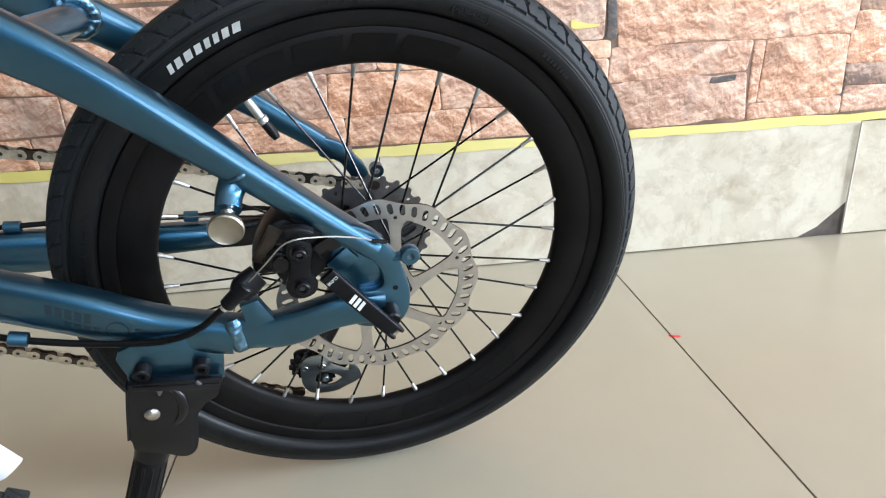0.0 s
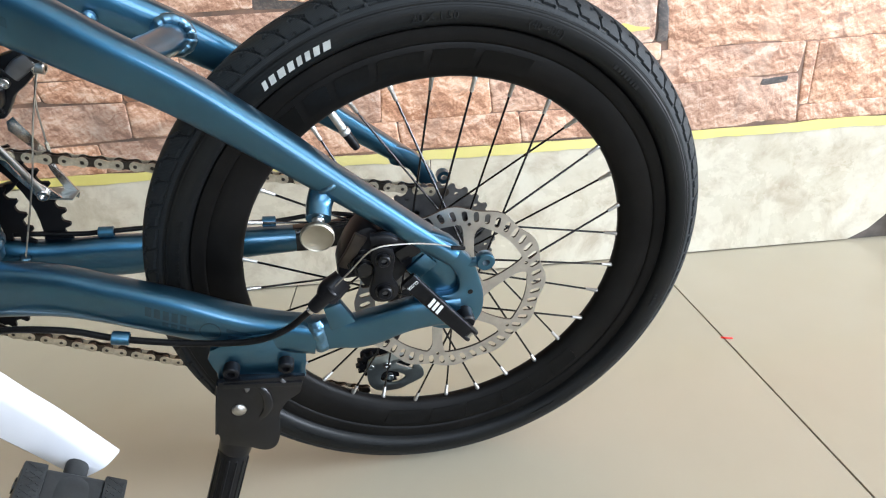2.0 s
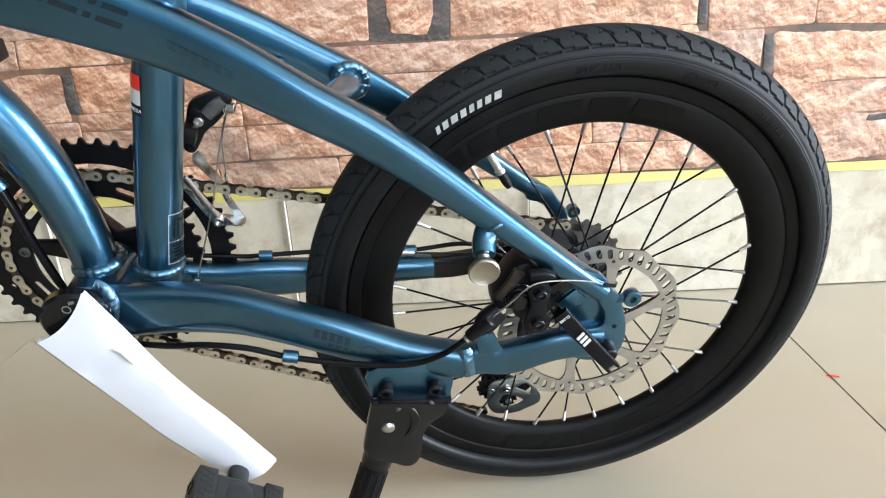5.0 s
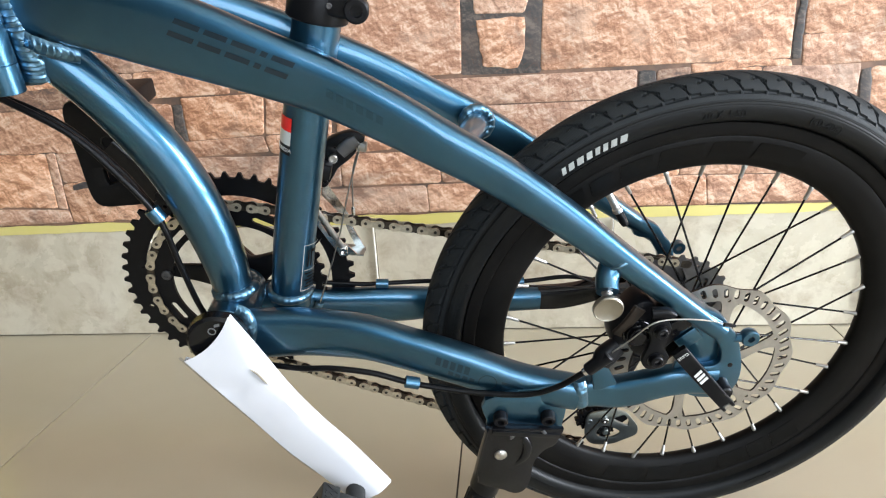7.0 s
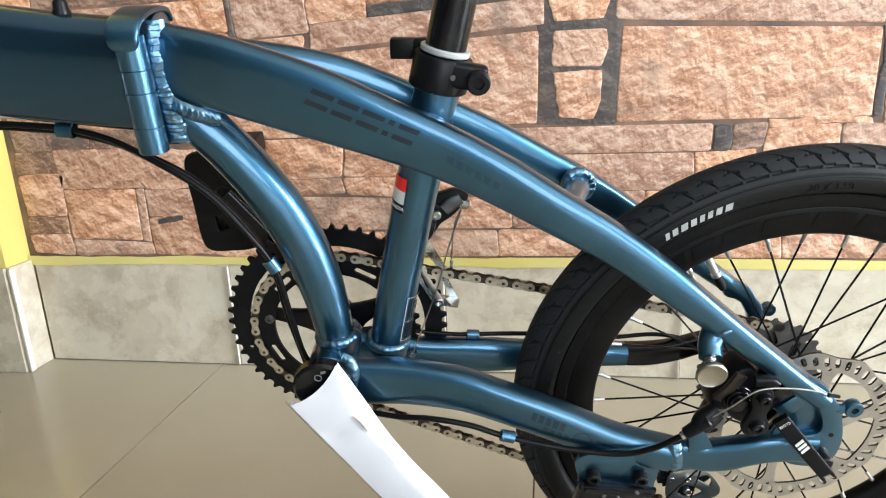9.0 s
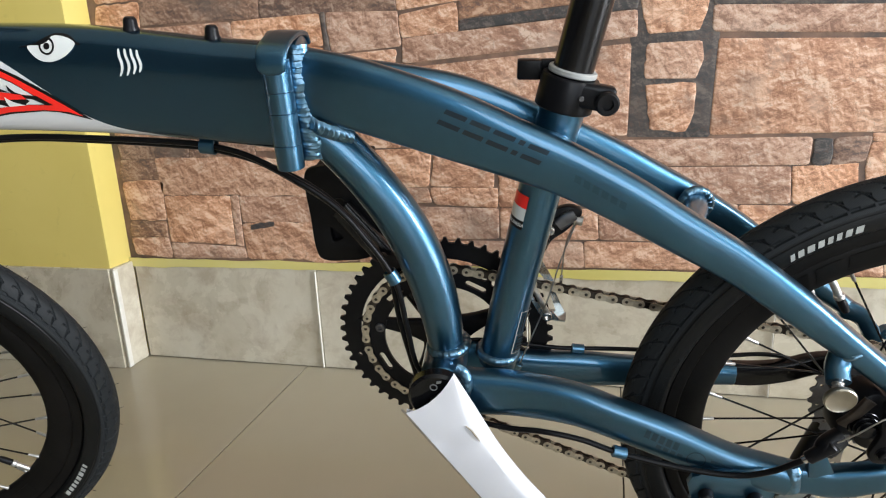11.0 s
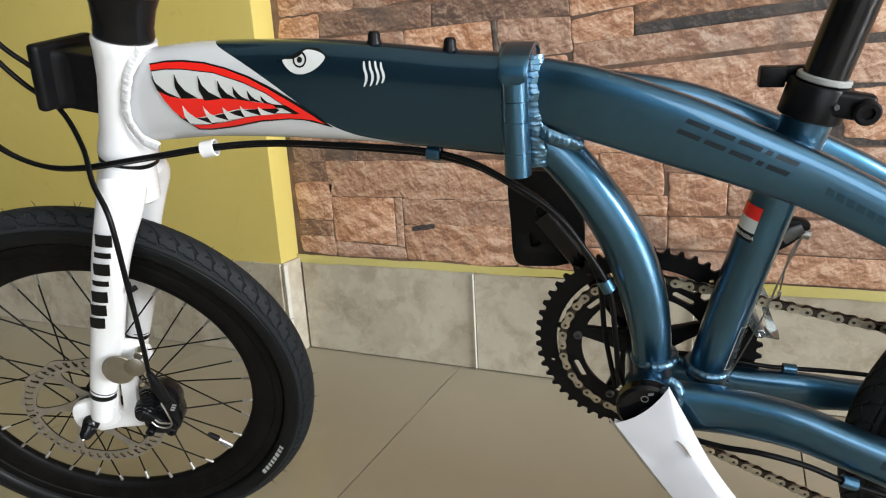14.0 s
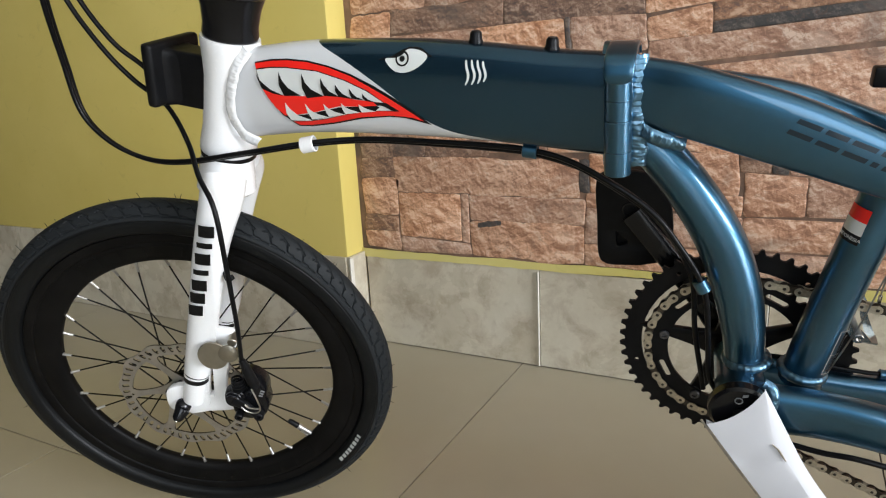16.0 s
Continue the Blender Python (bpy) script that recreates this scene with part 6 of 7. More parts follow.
part("stand_rivet", moved(lathe([(0, 0), (0.0058, 0), (0.0056, 0.0012), (0.0040, 0.0026), (0, 0.0031)], 24), along((-0.1812, -0.0808, -0.0590), (-0.1812, -0.0900, -0.0590))), M_STEEL, stand, "pale domed rivet")
for x, z, y in ((-0.1800, -0.0215, -0.0715), (-0.1393, -0.0245, -0.0715)):
    part("stand_bolt", bolt((x, y, z), (x - 0.0008, y - 0.0085, z - 0.0010), 0.0062, 0.6), M_BLACK, stand, "dark socket head bolt")
    part("stand_washer", moved(lathe([(0.004, 0), (0.0095, 0), (0.0095, 0.0014), (0.004, 0.0014)], 24, True), along((x, y + 0.001, z), (x, y - 0.01, z))), M_GLOSSBLACK, stand)
bike_m = bicycle.matrix_basis
foot_dir = Vector((-0.0290, -0.0130, -0.0760)).normalized()
top = Vector((-0.1879, -0.0640, -0.0960))
reach = (0.006 - (bike_m @ top).z) / (bike_m.to_3x3() @ foot_dir).z
part("stand_collar", rod(top, top + foot_dir * 0.022, 0.0145, 0.0135, 0.001, 24), M_GLOSSBLACK, stand)
stand_leg = part("stand_leg", rod(top + foot_dir * 0.018, top + foot_dir * reach, 0.0125, 0.0120, 0.0015, 24), M_PLASTIC, stand, "ribbed black plastic leg")
for k in range(12):
    a = 2 * math.pi * k / 12
    s1 = foot_dir.orthogonal().normalized()
    s2 = foot_dir.cross(s1)
    o = s1 * 0.0122 * math.cos(a) + s2 * 0.0122 * math.sin(a)
    part("leg_rib", rod(top + foot_dir * 0.026 + o, top + foot_dir * (reach - 0.01) + o, 0.0013, segs=6), M_PLASTIC, stand_leg)

# ---- head, stem, fork ----
HT, HB = Vector((-0.8705, 0.0035, 0.394)), Vector((-0.9065, 0.0035, 0.2835))
hl = (HT - HB).length
part("head_tube", moved(lathe([(0.0235, 0), (0.0272, 0.0005), (0.0285, 0.003), (0.0282, 0.010), (0.0255, 0.028), (0.0250, hl - 0.036), (0.0268, hl - 0.014), (0.0284, hl - 0.004), (0.0278, hl), (0.0225, hl)], 48), along(HB, HT)), M_WHITE, bicycle, "white flared head tube")
part("weld_bead", weld_strip([(-0.8440, -0.0130, 0.3840), (-0.8575, -0.0185, 0.3690), (-0.8675, -0.0210, 0.3480), (-0.8730, -0.0210, 0.3270), (-0.8680, -0.0180, 0.3060), (-0.8560, -0.0125, 0.2945)], (-0.25, -1, 0), 0.0066, 0.0014, 0.0026, 4.0), M_WHITE, bicycle, "white painted weld bead")
hdir = (HT - HB).normalized()
part("headset_ring", rod(HB - hdir * 0.0045, HB + hdir * 0.0005, 0.0278, segs=40), M_GLOSSBLACK, bicycle)
part("stem_base", moved(lathe([(0, 0), (0.0255, 0), (0.0262, 0.004), (0.0255, 0.012), (0.0275, 0.028), (0.0330, 0.046), (0.0360, 0.070), (0.0360, 0.140), (0, 0.140)], 44), along(HT, HT + hdir)), M_GLOSSBLACK, bicycle, "gloss black flared stem base")
part("stem_collar", moved(lathe([(0, 0.0405), (0.0335, 0.0405), (0.0362, 0.0425), (0.0385, 0.050), (0.0392, 0.085), (0, 0.085)], 44), along(HT, HT + hdir)), M_GLOSSBLACK, bicycle, "gloss black folding collar of the stem")
lug = part("collar_lug", block(0.030, 0.020, 0.022, 0.004, Matrix.Translation((-0.8910, -0.0220, 0.4450)) @ Matrix.Rotation(radians(14), 4, "Y"), 3), M_GLOSSBLACK, bicycle, "black lug on the folding collar")
part("lug_bolt", bolt((-0.8800, -0.0300, 0.4390), (-0.8800, -0.0350, 0.4380), 0.0042), M_GREYMETAL, lug)
block_m = Matrix.Translation((-0.9435, -0.001, 0.3690)) @ Matrix.Rotation(radians(12), 4, "Y")
carrier = part("carrier_block", moved(join(block(0.056, 0.032, 0.054, 0.003, Matrix.Translation((0.030, 0.001, -0.004)), 3)), block_m), M_PLASTIC, bicycle, "black plastic carrier block on the head tube")
part("block_plate", moved(block(0.0115, 0.074, 0.061, 0.005, Matrix.Translation((0, 0, 0)), 3), block_m), M_PLASTIC, carrier)
part("block_rib", moved(sweep([(0.002, 0.001, -0.004), (0.010, 0.001, -0.004), (0.020, 0.001, -0.004)], [(0.026, 0.0285), (0.019, 0.0275), (0.016, 0.027)], 8, 40), block_m), M_PLASTIC, carrier)

fork = part("fork", moved(join(rod((0.0335, 0.0045, 0.262), (0.0330, 0.0085, 0.303), 0.0300, 0.0265, 0.004, 40)), FRONT), M_WHITE, bicycle, "white fork with black bands")
LEG = ((0.0400, 0.026, 0.292, 0.0180, 0.022), (0.0415, 0.040, 0.276, 0.0165, 0.0215), (0.0370, 0.047, 0.246, 0.0150, 0.0190), (0.0315, 0.050, 0.206, 0.0145, 0.0172), (0.0265, 0.051, 0.150, 0.0142, 0.0165), (0.0215, 0.0515, 0.096, 0.0142, 0.0163), (0.0150, 0.052, 0.040, 0.0135, 0.0140), (0.0115, 0.052, 0.006, 0.0120, 0.0125))
for s in (-1, 1):
    leg_part = part("fork_leg", moved(sweep([(x, s * y, z) for x, y, z, a, b in LEG], [(a, b) for x, y, z, a, b in LEG], 2.2, 32, 7), FRONT), M_WHITE, fork)
    for z, h, x in ((0.0440, 0.0065, 0.0156), (0.0510, 0.0014, 0.0164)):
        ringb = sweep([(x - 0.0001, s * 0.0520, z - h / 2), (x, s * 0.0520, z), (x + 0.0001, s * 0.0520, z + h / 2)], [(0.0139, 0.0144)] * 3, 2.2, 32, 1)
        part("band", moved(ringb, FRONT), M_INK, fork, "black band on the fork leg")
    out = soft2([(-0.014, 0.020), (-0.018, 0.002), (-0.012, -0.012), (0.004, -0.012), (0.022, -0.004), (0.030, 0.010), (0.018, 0.030)], 4)
    part("fork_end", moved(plate(out, (), 0.009, facing(s * 0.0520), 0.002), FRONT), M_WHITE, fork)
mount = soft2([(0.004, -0.0115), (0.030, -0.0070), (0.0580, 0.0010), (0.0600, 0.0120), (0.0500, 0.0260), (0.0495, 0.0700), (0.0610, 0.1120), (0.0340, 0.1160), (0.0220, 0.1040), (0.0240, 0.0600)], 3)
part("brake_mount", moved(plate(mount, [soft2([(0.0306, 0.0690), (0.0350, 0.0690), (0.0372, 0.0190), (0.0330, 0.0165), (0.0285, 0.0180), (0.0285, 0.0400)], 3)], 0.010, facing(-0.0500), 0.002), FRONT), M_WHITE, fork)
fcal = part("front_caliper", moved(plate(soft2([(0.062, 0.026), (0.068, 0.006), (0.082, 0.004), (0.095, 0.010), (0.099, 0.022), (0.096, 0.036), (0.095, 0.048), (0.089, 0.057), (0.080, 0.062), (0.070, 0.060), (0.066, 0.048)], 3), (), 0.026, facing(-0.0540), 0.003), FRONT), M_GLOSSBLACK, bicycle, "black front disc brake caliper")
for r, y, dz in ((0.0125, -0.0700, 0.0), (0.0110, -0.0735, 0.0), (0.0095, -0.0765, -0.0005)):
    part("caliper_cover", moved(rod((0.0640, -0.060, 0.0360 + dz), (0.0640, y, 0.0360 + dz), r, r - 0.001, 0.001, 28), FRONT), M_GLOSSBLACK, fcal)
for k in range(4):
    part("boot_rib", moved(lathe([(0.0058, 0), (0.0082 - 0.0004 * k, 0.0006), (0.0082 - 0.0004 * k, 0.0024), (0.0058, 0.0030)], 22, True), FRONT @ along((0.0690 - 0.0008 * k, -0.0690, 0.0500 + 0.0040 * k), (0.0660, -0.0690, 0.0700))), M_PLASTIC, fcal)
part("cable_housing", moved(sweep([(0.0740, -0.074, 0.0960), (0.0775, -0.074, 0.0870), (0.0815, -0.073, 0.0760), (0.0850, -0.071, 0.0650), (0.0870, -0.068, 0.0560)], [(0.0034, 0.0036), (0.0044, 0.0048), (0.0050, 0.0056), (0.0050, 0.0056), (0.0042, 0.0045)], 2.6, 18), FRONT), M_PLASTIC, fcal)
part("barrel_adjuster", moved(rod((0.0765, -0.0745, 0.0900), (0.0725, -0.0745, 0.1000), 0.0042, 0.0036, 0.0008, 16), FRONT), M_BLACK, fcal)
part("actuator_arm", moved(sweep([(0.0640, -0.074, 0.0360), (0.0780, -0.075, 0.0300), (0.0900, -0.074, 0.0180)], [(0.003, 0.0075), (0.003, 0.0060), (0.003, 0.0055)], 3, 16), FRONT), M_BLACK, fcal)
for x, z, r in ((0.0700, 0.0090, 0.0050), (0.0930, 0.0140, 0.0058), (0.0810, 0.0500, 0.0038)):
    part("caliper_bolt", moved(bolt((x, -0.066, z), (x, -0.0755, z), r), FRONT), M_BLACK, fcal)
for k in range(3):
    part("caliper_label", moved(plate([(0.0905 + 0.001 * k, 0.0405 + 0.0038 * k), (0.0950 + 0.001 * k, 0.0398 + 0.0038 * k), (0.0952 + 0.001 * k, 0.0420 + 0.0038 * k), (0.0908 + 0.001 * k, 0.0427 + 0.0038 * k)], (), 0.0004, facing(-0.0673)), FRONT), M_GREYMARK, fcal)
part("wire_loop", moved(sweep([(0.0850, -0.079, 0.0620), (0.0930, -0.082, 0.0480), (0.0960, -0.080, 0.0330), (0.0900, -0.078, 0.0240), (0.0800, -0.078, 0.0250), (0.0740, -0.078, 0.0310)], 0.0009, 2, 8), FRONT), M_STEEL, fcal, "thin bare wire")
part("wire_tip", moved(sweep([(0.0960, -0.080, 0.0340), (0.0840, -0.080, 0.0330), (0.0780, -0.079, 0.0360)], 0.0009, 2, 8), FRONT), M_STEEL, fcal)
fm = part("magnet_plate", moved(lathe([(0, 0), (0.0162, 0), (0.0170, 0.0008), (0.0170, 0.0022), (0.0162, 0.003), (0, 0.003)], 44), FRONT @ Matrix.Translation((0.0419, -0.0720, 0.0982)) @ Matrix.Rotation(radians(180), 4, "Z") @ Matrix.Rotation(0.15, 4, "X")), M_DISC, bicycle, "round dull steel magnet plate on the fork")
part("magnet_disc", moved(lathe([(0, 0), (0.0100, 0), (0.0108, 0.0006), (0.0108, 0.0020), (0.0100, 0.0026), (0, 0.0028)], 36), FRONT @ Matrix.Translation((0.0580, -0.0720, 0.1040)) @ Matrix.Rotation(radians(180), 4, "Z") @ Matrix.Rotation(0.15, 4, "X")), M_DISC, fm)
part("plate_bolt", moved(rod((0.0570, -0.050, 0.1120), (0.0595, -0.066, 0.1130), 0.0050, segs=16), FRONT), M_DISC, fm)
nut = part("axle_nut", moved(join(rod((0, -0.052, -0.002), (0, -0.064, -0.004), 0.0095, 0.0085, 0.002, 24), rod((0.001, -0.060, -0.004), (-0.003, -0.074, -0.012), 0.0088, 0.0062, 0.003, 20)), FRONT), M_GLOSSBLACK, bicycle, "black front axle nut")
part("nut_cap", moved(rod((-0.0028, -0.0735, -0.0117), (-0.0034, -0.0755, -0.0130), 0.0022, segs=12), FRONT), M_ALU, nut)
part("hose_guide", moved(sweep([(0.0480, -0.052, 0.196), (0.0540, -0.060, 0.194), (0.0590, -0.058, 0.197)], 0.0028, 2, 12), FRONT), M_PLASTIC, fork, "black hose guide")
# lettering on the leg stands as plain slanted bars
for k in range(7):
    t = k / 6
    z = 0.1500 + 0.1000 * t
    xc = 0.0235 + 0.0125 * (z - 0.150) / 0.10
    h = 0.0060 if k in (3, 5) else 0.0132
    w = 0.0080
    bar = plate([(-w, -h / 2), (w, -h / 2 + 0.0015), (w, h / 2 + 0.0015), (-w, h / 2)], (), 0.0004)
    bmesh.ops.subdivide_edges(bar, edges=bar.edges[:], cuts=3)
    for v in bar.verts:
        px, pz, th = v.co.x, v.co.y, v.co.z
        surf = 0.0144 * max(0.05, 1 - (abs(px - 0.002) / 0.0168) ** 2.2) ** (1 / 2.2)
        v.co = Vector((xc + px - 0.002, -0.0508 - surf - 0.0005 - th, z + pz))
    part("fork_mark", moved(bar, FRONT), M_INK, fork, "dark printed bar on the white leg")
hair = random.Random(8)
hairs = []
for k in range(70):
    a = hair.uniform(0, 2 * math.pi)
    y = hair.choice((-0.012, -0.004, 0.005, 0.013))
    r = 0.2430 - 0.0098 * (abs(y) / 0.0170) ** 2.15
    p = Vector((r * math.cos(a), y, r * math.sin(a)))
    q = p + Vector((math.cos(a + hair.uniform(-0.5, 0.5)), hair.uniform(-0.3, 0.3), math.sin(a + hair.uniform(-0.5, 0.5)))) * hair.uniform(0.003, 0.007)
    hairs.append(rod(p, q, 0.0004, 0.0002, 0.0001, 5))
tagged(part("tyre_hairs", moved(join(*hairs), FRONT), M_RUBBER, front_wheel, "fine rubber hairs of a new tyre"), kind="stuff")

# ---- cables and their clips ----
def cable(name, pts, r=0.0025, label="black cable housing"):
    return part(name, sweep(pts, r, 2, 12, 8), M_CABLE, bicycle, label)


RUN = ((-0.990, -0.070, 0.520), (-1.015, -0.058, 0.450), (-1.029, -0.048, 0.391), (-1.032, -0.045, 0.341), (-1.010, -0.043, 0.309), (-0.976, -0.037, 0.2885), (-0.931, -0.035, 0.2845), (-0.864, -0.030, 0.2905), (-0.799, -0.014, 0.2945), (-0.745, 0.000, 0.2930), (-0.678, 0.002, 0.2885), (-0.626, 0.004, 0.2835), (-0.591, 0.004, 0.2790), (-0.558, 0.002, 0.2700), (-0.525, -0.004, 0.2540), (-0.489, -0.008, 0.2290), (-0.466, -0.009, 0.1990), (-0.4435, -0.009, 0.1570), (-0.4375, -0.006, 0.1060), (-0.4340, 0.004, 0.0560), (-0.420, 0.010, 0.0250))
cable("brake_cable", [(x, y - 0.0010, z) for x, y, z in RUN])
cable("gear_cable", [(x + 0.003 * math.sin(7 * x), y + 0.0045, z - 0.0040 - 0.0015 * math.sin(9 * x)) for x, y, z in RUN[:-4]] + [(-0.452, 0.010, 0.150), (-0.448, 0.016, 0.095), (-0.438, 0.018, 0.030)])
cable("gear_cable", [(-0.700, 0.010, 0.2860), (-0.626, 0.010, 0.2800), (-0.560, 0.008, 0.2650), (-0.505, 0.006, 0.2360), (-0.470, 0.006, 0.1950), (-0.452, 0.010, 0.155)])
tip = FRONT @ Vector((0.0725, -0.0745, 0.1000))
cable("front_brake_cable", [(-1.030, -0.032, 0.500), (-1.019, -0.030, 0.444), (-0.995, -0.030, 0.398), (-0.975, -0.024, 0.365), (-0.955, -0.012, 0.335), (-0.926, -0.030, 0.303), (-0.896, -0.062, 0.2780), (-0.8740, -0.079, 0.2500), (-0.8800, -0.080, 0.1800), (-0.8900, -0.0765, 0.1200), tuple(tip)])
cable("gear_cable", [(-1.022, -0.026, 0.500), (-1.011, -0.024, 0.446), (-0.988, -0.022, 0.402), (-0.970, -0.012, 0.376), (-0.962, 0.000, 0.352)])
cable("rear_brake_cable", [(-0.425, -0.012, 0.030), (-0.392, -0.030, 0.024), (-0.350, -0.046, 0.0250), (-0.319, -0.054, 0.0285), (-0.285, -0.058, 0.0235), (-0.252, -0.063, 0.0135), (-0.203, -0.069, 0.0045), (-0.160, -0.0755, 0.0035), (-0.134, -0.080, 0.0135), (-0.1150, -0.0855, 0.0315)])
cable("rear_gear_cable", [(-0.425, 0.030, 0.036), (-0.390, 0.046, 0.054), (-0.345, 0.052, 0.0480), (-0.300, 0.055, 0.0400), (-0.279, 0.056, 0.0385), (-0.220, 0.060, 0.0340), (-0.145, 0.062, 0.0255), (-0.090, 0.066, 0.0240), (-0.040, 0.078, 0.0000), (-0.020, 0.082, -0.0300)], 0.0022)


def clip(p, q, r, material, label):
    """A short split collar round a cable."""
    p, q = Vector(p), Vector(q)
    m = along(p, q)
    return part("cable_clip", moved(lathe([(r - 0.001, 0), (r, 0.0006), (r, (q - p).length - 0.0006), (r - 0.001, (q - p).length), (r - 0.0014, (q - p).length), (r - 0.0014, 0)], 20, True), m), material, bicycle, label)


clip((-0.8065, -0.0150, 0.2920), (-0.7930, -0.0130, 0.2935), 0.0078, M_WHITE, "white painted cable clip")
clip((-0.597, 0.005, 0.2785), (-0.584, 0.005, 0.2765), 0.0068, M_BLUE, "blue painted cable clip")
clip((-0.4480, -0.0075, 0.1640), (-0.4425, -0.0075, 0.1530), 0.0062, M_BLUE, "blue painted cable clip")
clip((-0.2590, -0.0625, 0.0160), (-0.2470, -0.0625, 0.0125), 0.0052, M_BLUE, "blue painted cable clip")
clip((-0.2850, 0.0555, 0.0390), (-0.2725, 0.0560, 0.0375), 0.0048, M_BLUE, "blue painted cable clip")
clip((-0.1510, 0.0615, 0.0265), (-0.1390, 0.0620, 0.0250), 0.0048, M_BLUE, "blue painted cable clip")
part("wire_stop", join(rod((-0.343, 0.036, 0.024), (-0.337, 0.034, 0.036), 0.0040, segs=14)), M_BLUE_BARE, bicycle)
for x in (-0.6310, -0.5675):
    z = float(np.interp(x, [f[0] for f in FT], [f[1] + f[2] for f in FT])) - 0.0020
    b = part("bottle_boss", moved(lathe([(0, 0), (0.0062, 0), (0.0064, 0.003), (0.0054, 0.0045), (0.0050, 0.0095), (0.0036, 0.0115), (0, 0.0118)], 22), along((x, FT_Y - 0.001, z), (x + 0.0012, FT_Y - 0.001, z + 0.01))), M_BLACK, bicycle, "small black capped bolt on the tube")

# ---- graphics on the tubes ----
LIP = [(-0.8387, 0.3720), (-0.8212, 0.3735), (-0.8039, 0.3730), (-0.7829, 0.3702), (-0.7624, 0.3646), (-0.7416, 0.3566), (-0.7216, 0.3458), (-0.7020, 0.3331), (-0.6853, 0.3200), (-0.6716, 0.3080), (-0.6848, 0.3124), (-0.6967, 0.3158), (-0.7101, 0.3172), (-0.7383, 0.3160), (-0.7681, 0.3116), (-0.7925, 0.3096), (-0.8064, 0.3105), (-0.8138, 0.3178), (-0.8200, 0.3228), (-0.8266, 0.3354), (-0.8330, 0.3484), (-0.8376, 0.3606)]
RED = [(-0.8384, 0.3709), (-0.8216, 0.3720), (-0.8043, 0.3715), (-0.7833, 0.3688), (-0.7627, 0.3632), (-0.7420, 0.3547), (-0.7245, 0.3444), (-0.7049, 0.3317), (-0.6880, 0.3196), (-0.6785, 0.3117), (-0.6886, 0.3156), (-0.6965, 0.3168), (-0.7099, 0.3182), (-0.7380, 0.3176), (-0.7678, 0.3132), (-0.7922, 0.3112), (-0.8043, 0.3115), (-0.8101, 0.3155), (-0.7943, 0.3150), (-0.7759, 0.3166), (-0.7547, 0.3202), (-0.7371, 0.3222), (-0.7202, 0.3227), (-0.7016, 0.3220), (-0.7085, 0.3268), (-0.7278, 0.3416), (-0.7481, 0.3520), (-0.7746, 0.3613), (-0.8057, 0.3660), (-0.8229, 0.3670), (-0.8379, 0.3663)]
TEETH = [(-0.8376, 0.3652), (-0.8232, 0.3660), (-0.8060, 0.3651), (-0.7748, 0.3604), (-0.7483, 0.3510), (-0.7280, 0.3406), (-0.7086, 0.3263), (-0.7026, 0.3226), (-0.7201, 0.3232), (-0.7370, 0.3227), (-0.7545, 0.3207), (-0.7758, 0.3172), (-0.7942, 0.3156), (-0.8099, 0.3160), (-0.8133, 0.3199), (-0.8166, 0.3238), (-0.8229, 0.3353), (-0.8291, 0.3445), (-0.8352, 0.3537)]
LOWGAP = [(-0.8169, 0.3227), (-0.7956, 0.3220), (-0.7832, 0.3237), (-0.7589, 0.3276), (-0.7360, 0.3278), (-0.7204, 0.3277), (-0.7179, 0.3261), (-0.7235, 0.3228), (-0.7370, 0.3227), (-0.7534, 0.3207), (-0.7708, 0.3186), (-0.7892, 0.3160), (-0.8123, 0.3166)]
GUM = [(-0.8350, 0.3500), (-0.8236, 0.3443), (-0.8123, 0.3406), (-0.7886, 0.3391), (-0.7623, 0.3385), (-0.7404, 0.3341), (-0.7166, 0.3306), (-0.7204, 0.3277), (-0.7360, 0.3278), (-0.7587, 0.3286), (-0.7831, 0.3243), (-0.8079, 0.3219), (-0.8170, 0.3222), (-0.8243, 0.3300), (-0.8304, 0.3398)]
WEDGE = [(-0.8386, 0.3617), (-0.8348, 0.3553), (-0.8259, 0.3470), (-0.8129, 0.3407), (-0.8239, 0.3432), (-0.8348, 0.3485)]
TAIL = [(-0.7231, 0.3314), (-0.7107, 0.3299), (-0.6995, 0.3220), (-0.7049, 0.3221), (-0.7149, 0.3275), (-0.7203, 0.3282)]
EYE = [(-0.7070, 0.3672), (-0.6980, 0.3672), (-0.6914, 0.3691), (-0.6883, 0.3722), (-0.6840, 0.3733), (-0.6751, 0.3713), (-0.6687, 0.3668), (-0.6741, 0.3606), (-0.6825, 0.3564), (-0.6905, 0.3549), (-0.6982, 0.3563), (-0.7038, 0.3609)]
LID = [(-0.7145, 0.3667), (-0.7014, 0.3688), (-0.6929, 0.3725), (-0.6848, 0.3747), (-0.6748, 0.3732), (-0.6670, 0.3676), (-0.6642, 0.3661), (-0.6687, 0.3663), (-0.6752, 0.3709), (-0.6841, 0.3728), (-0.6891, 0.3708), (-0.6964, 0.3675), (-0.7044, 0.3666)]
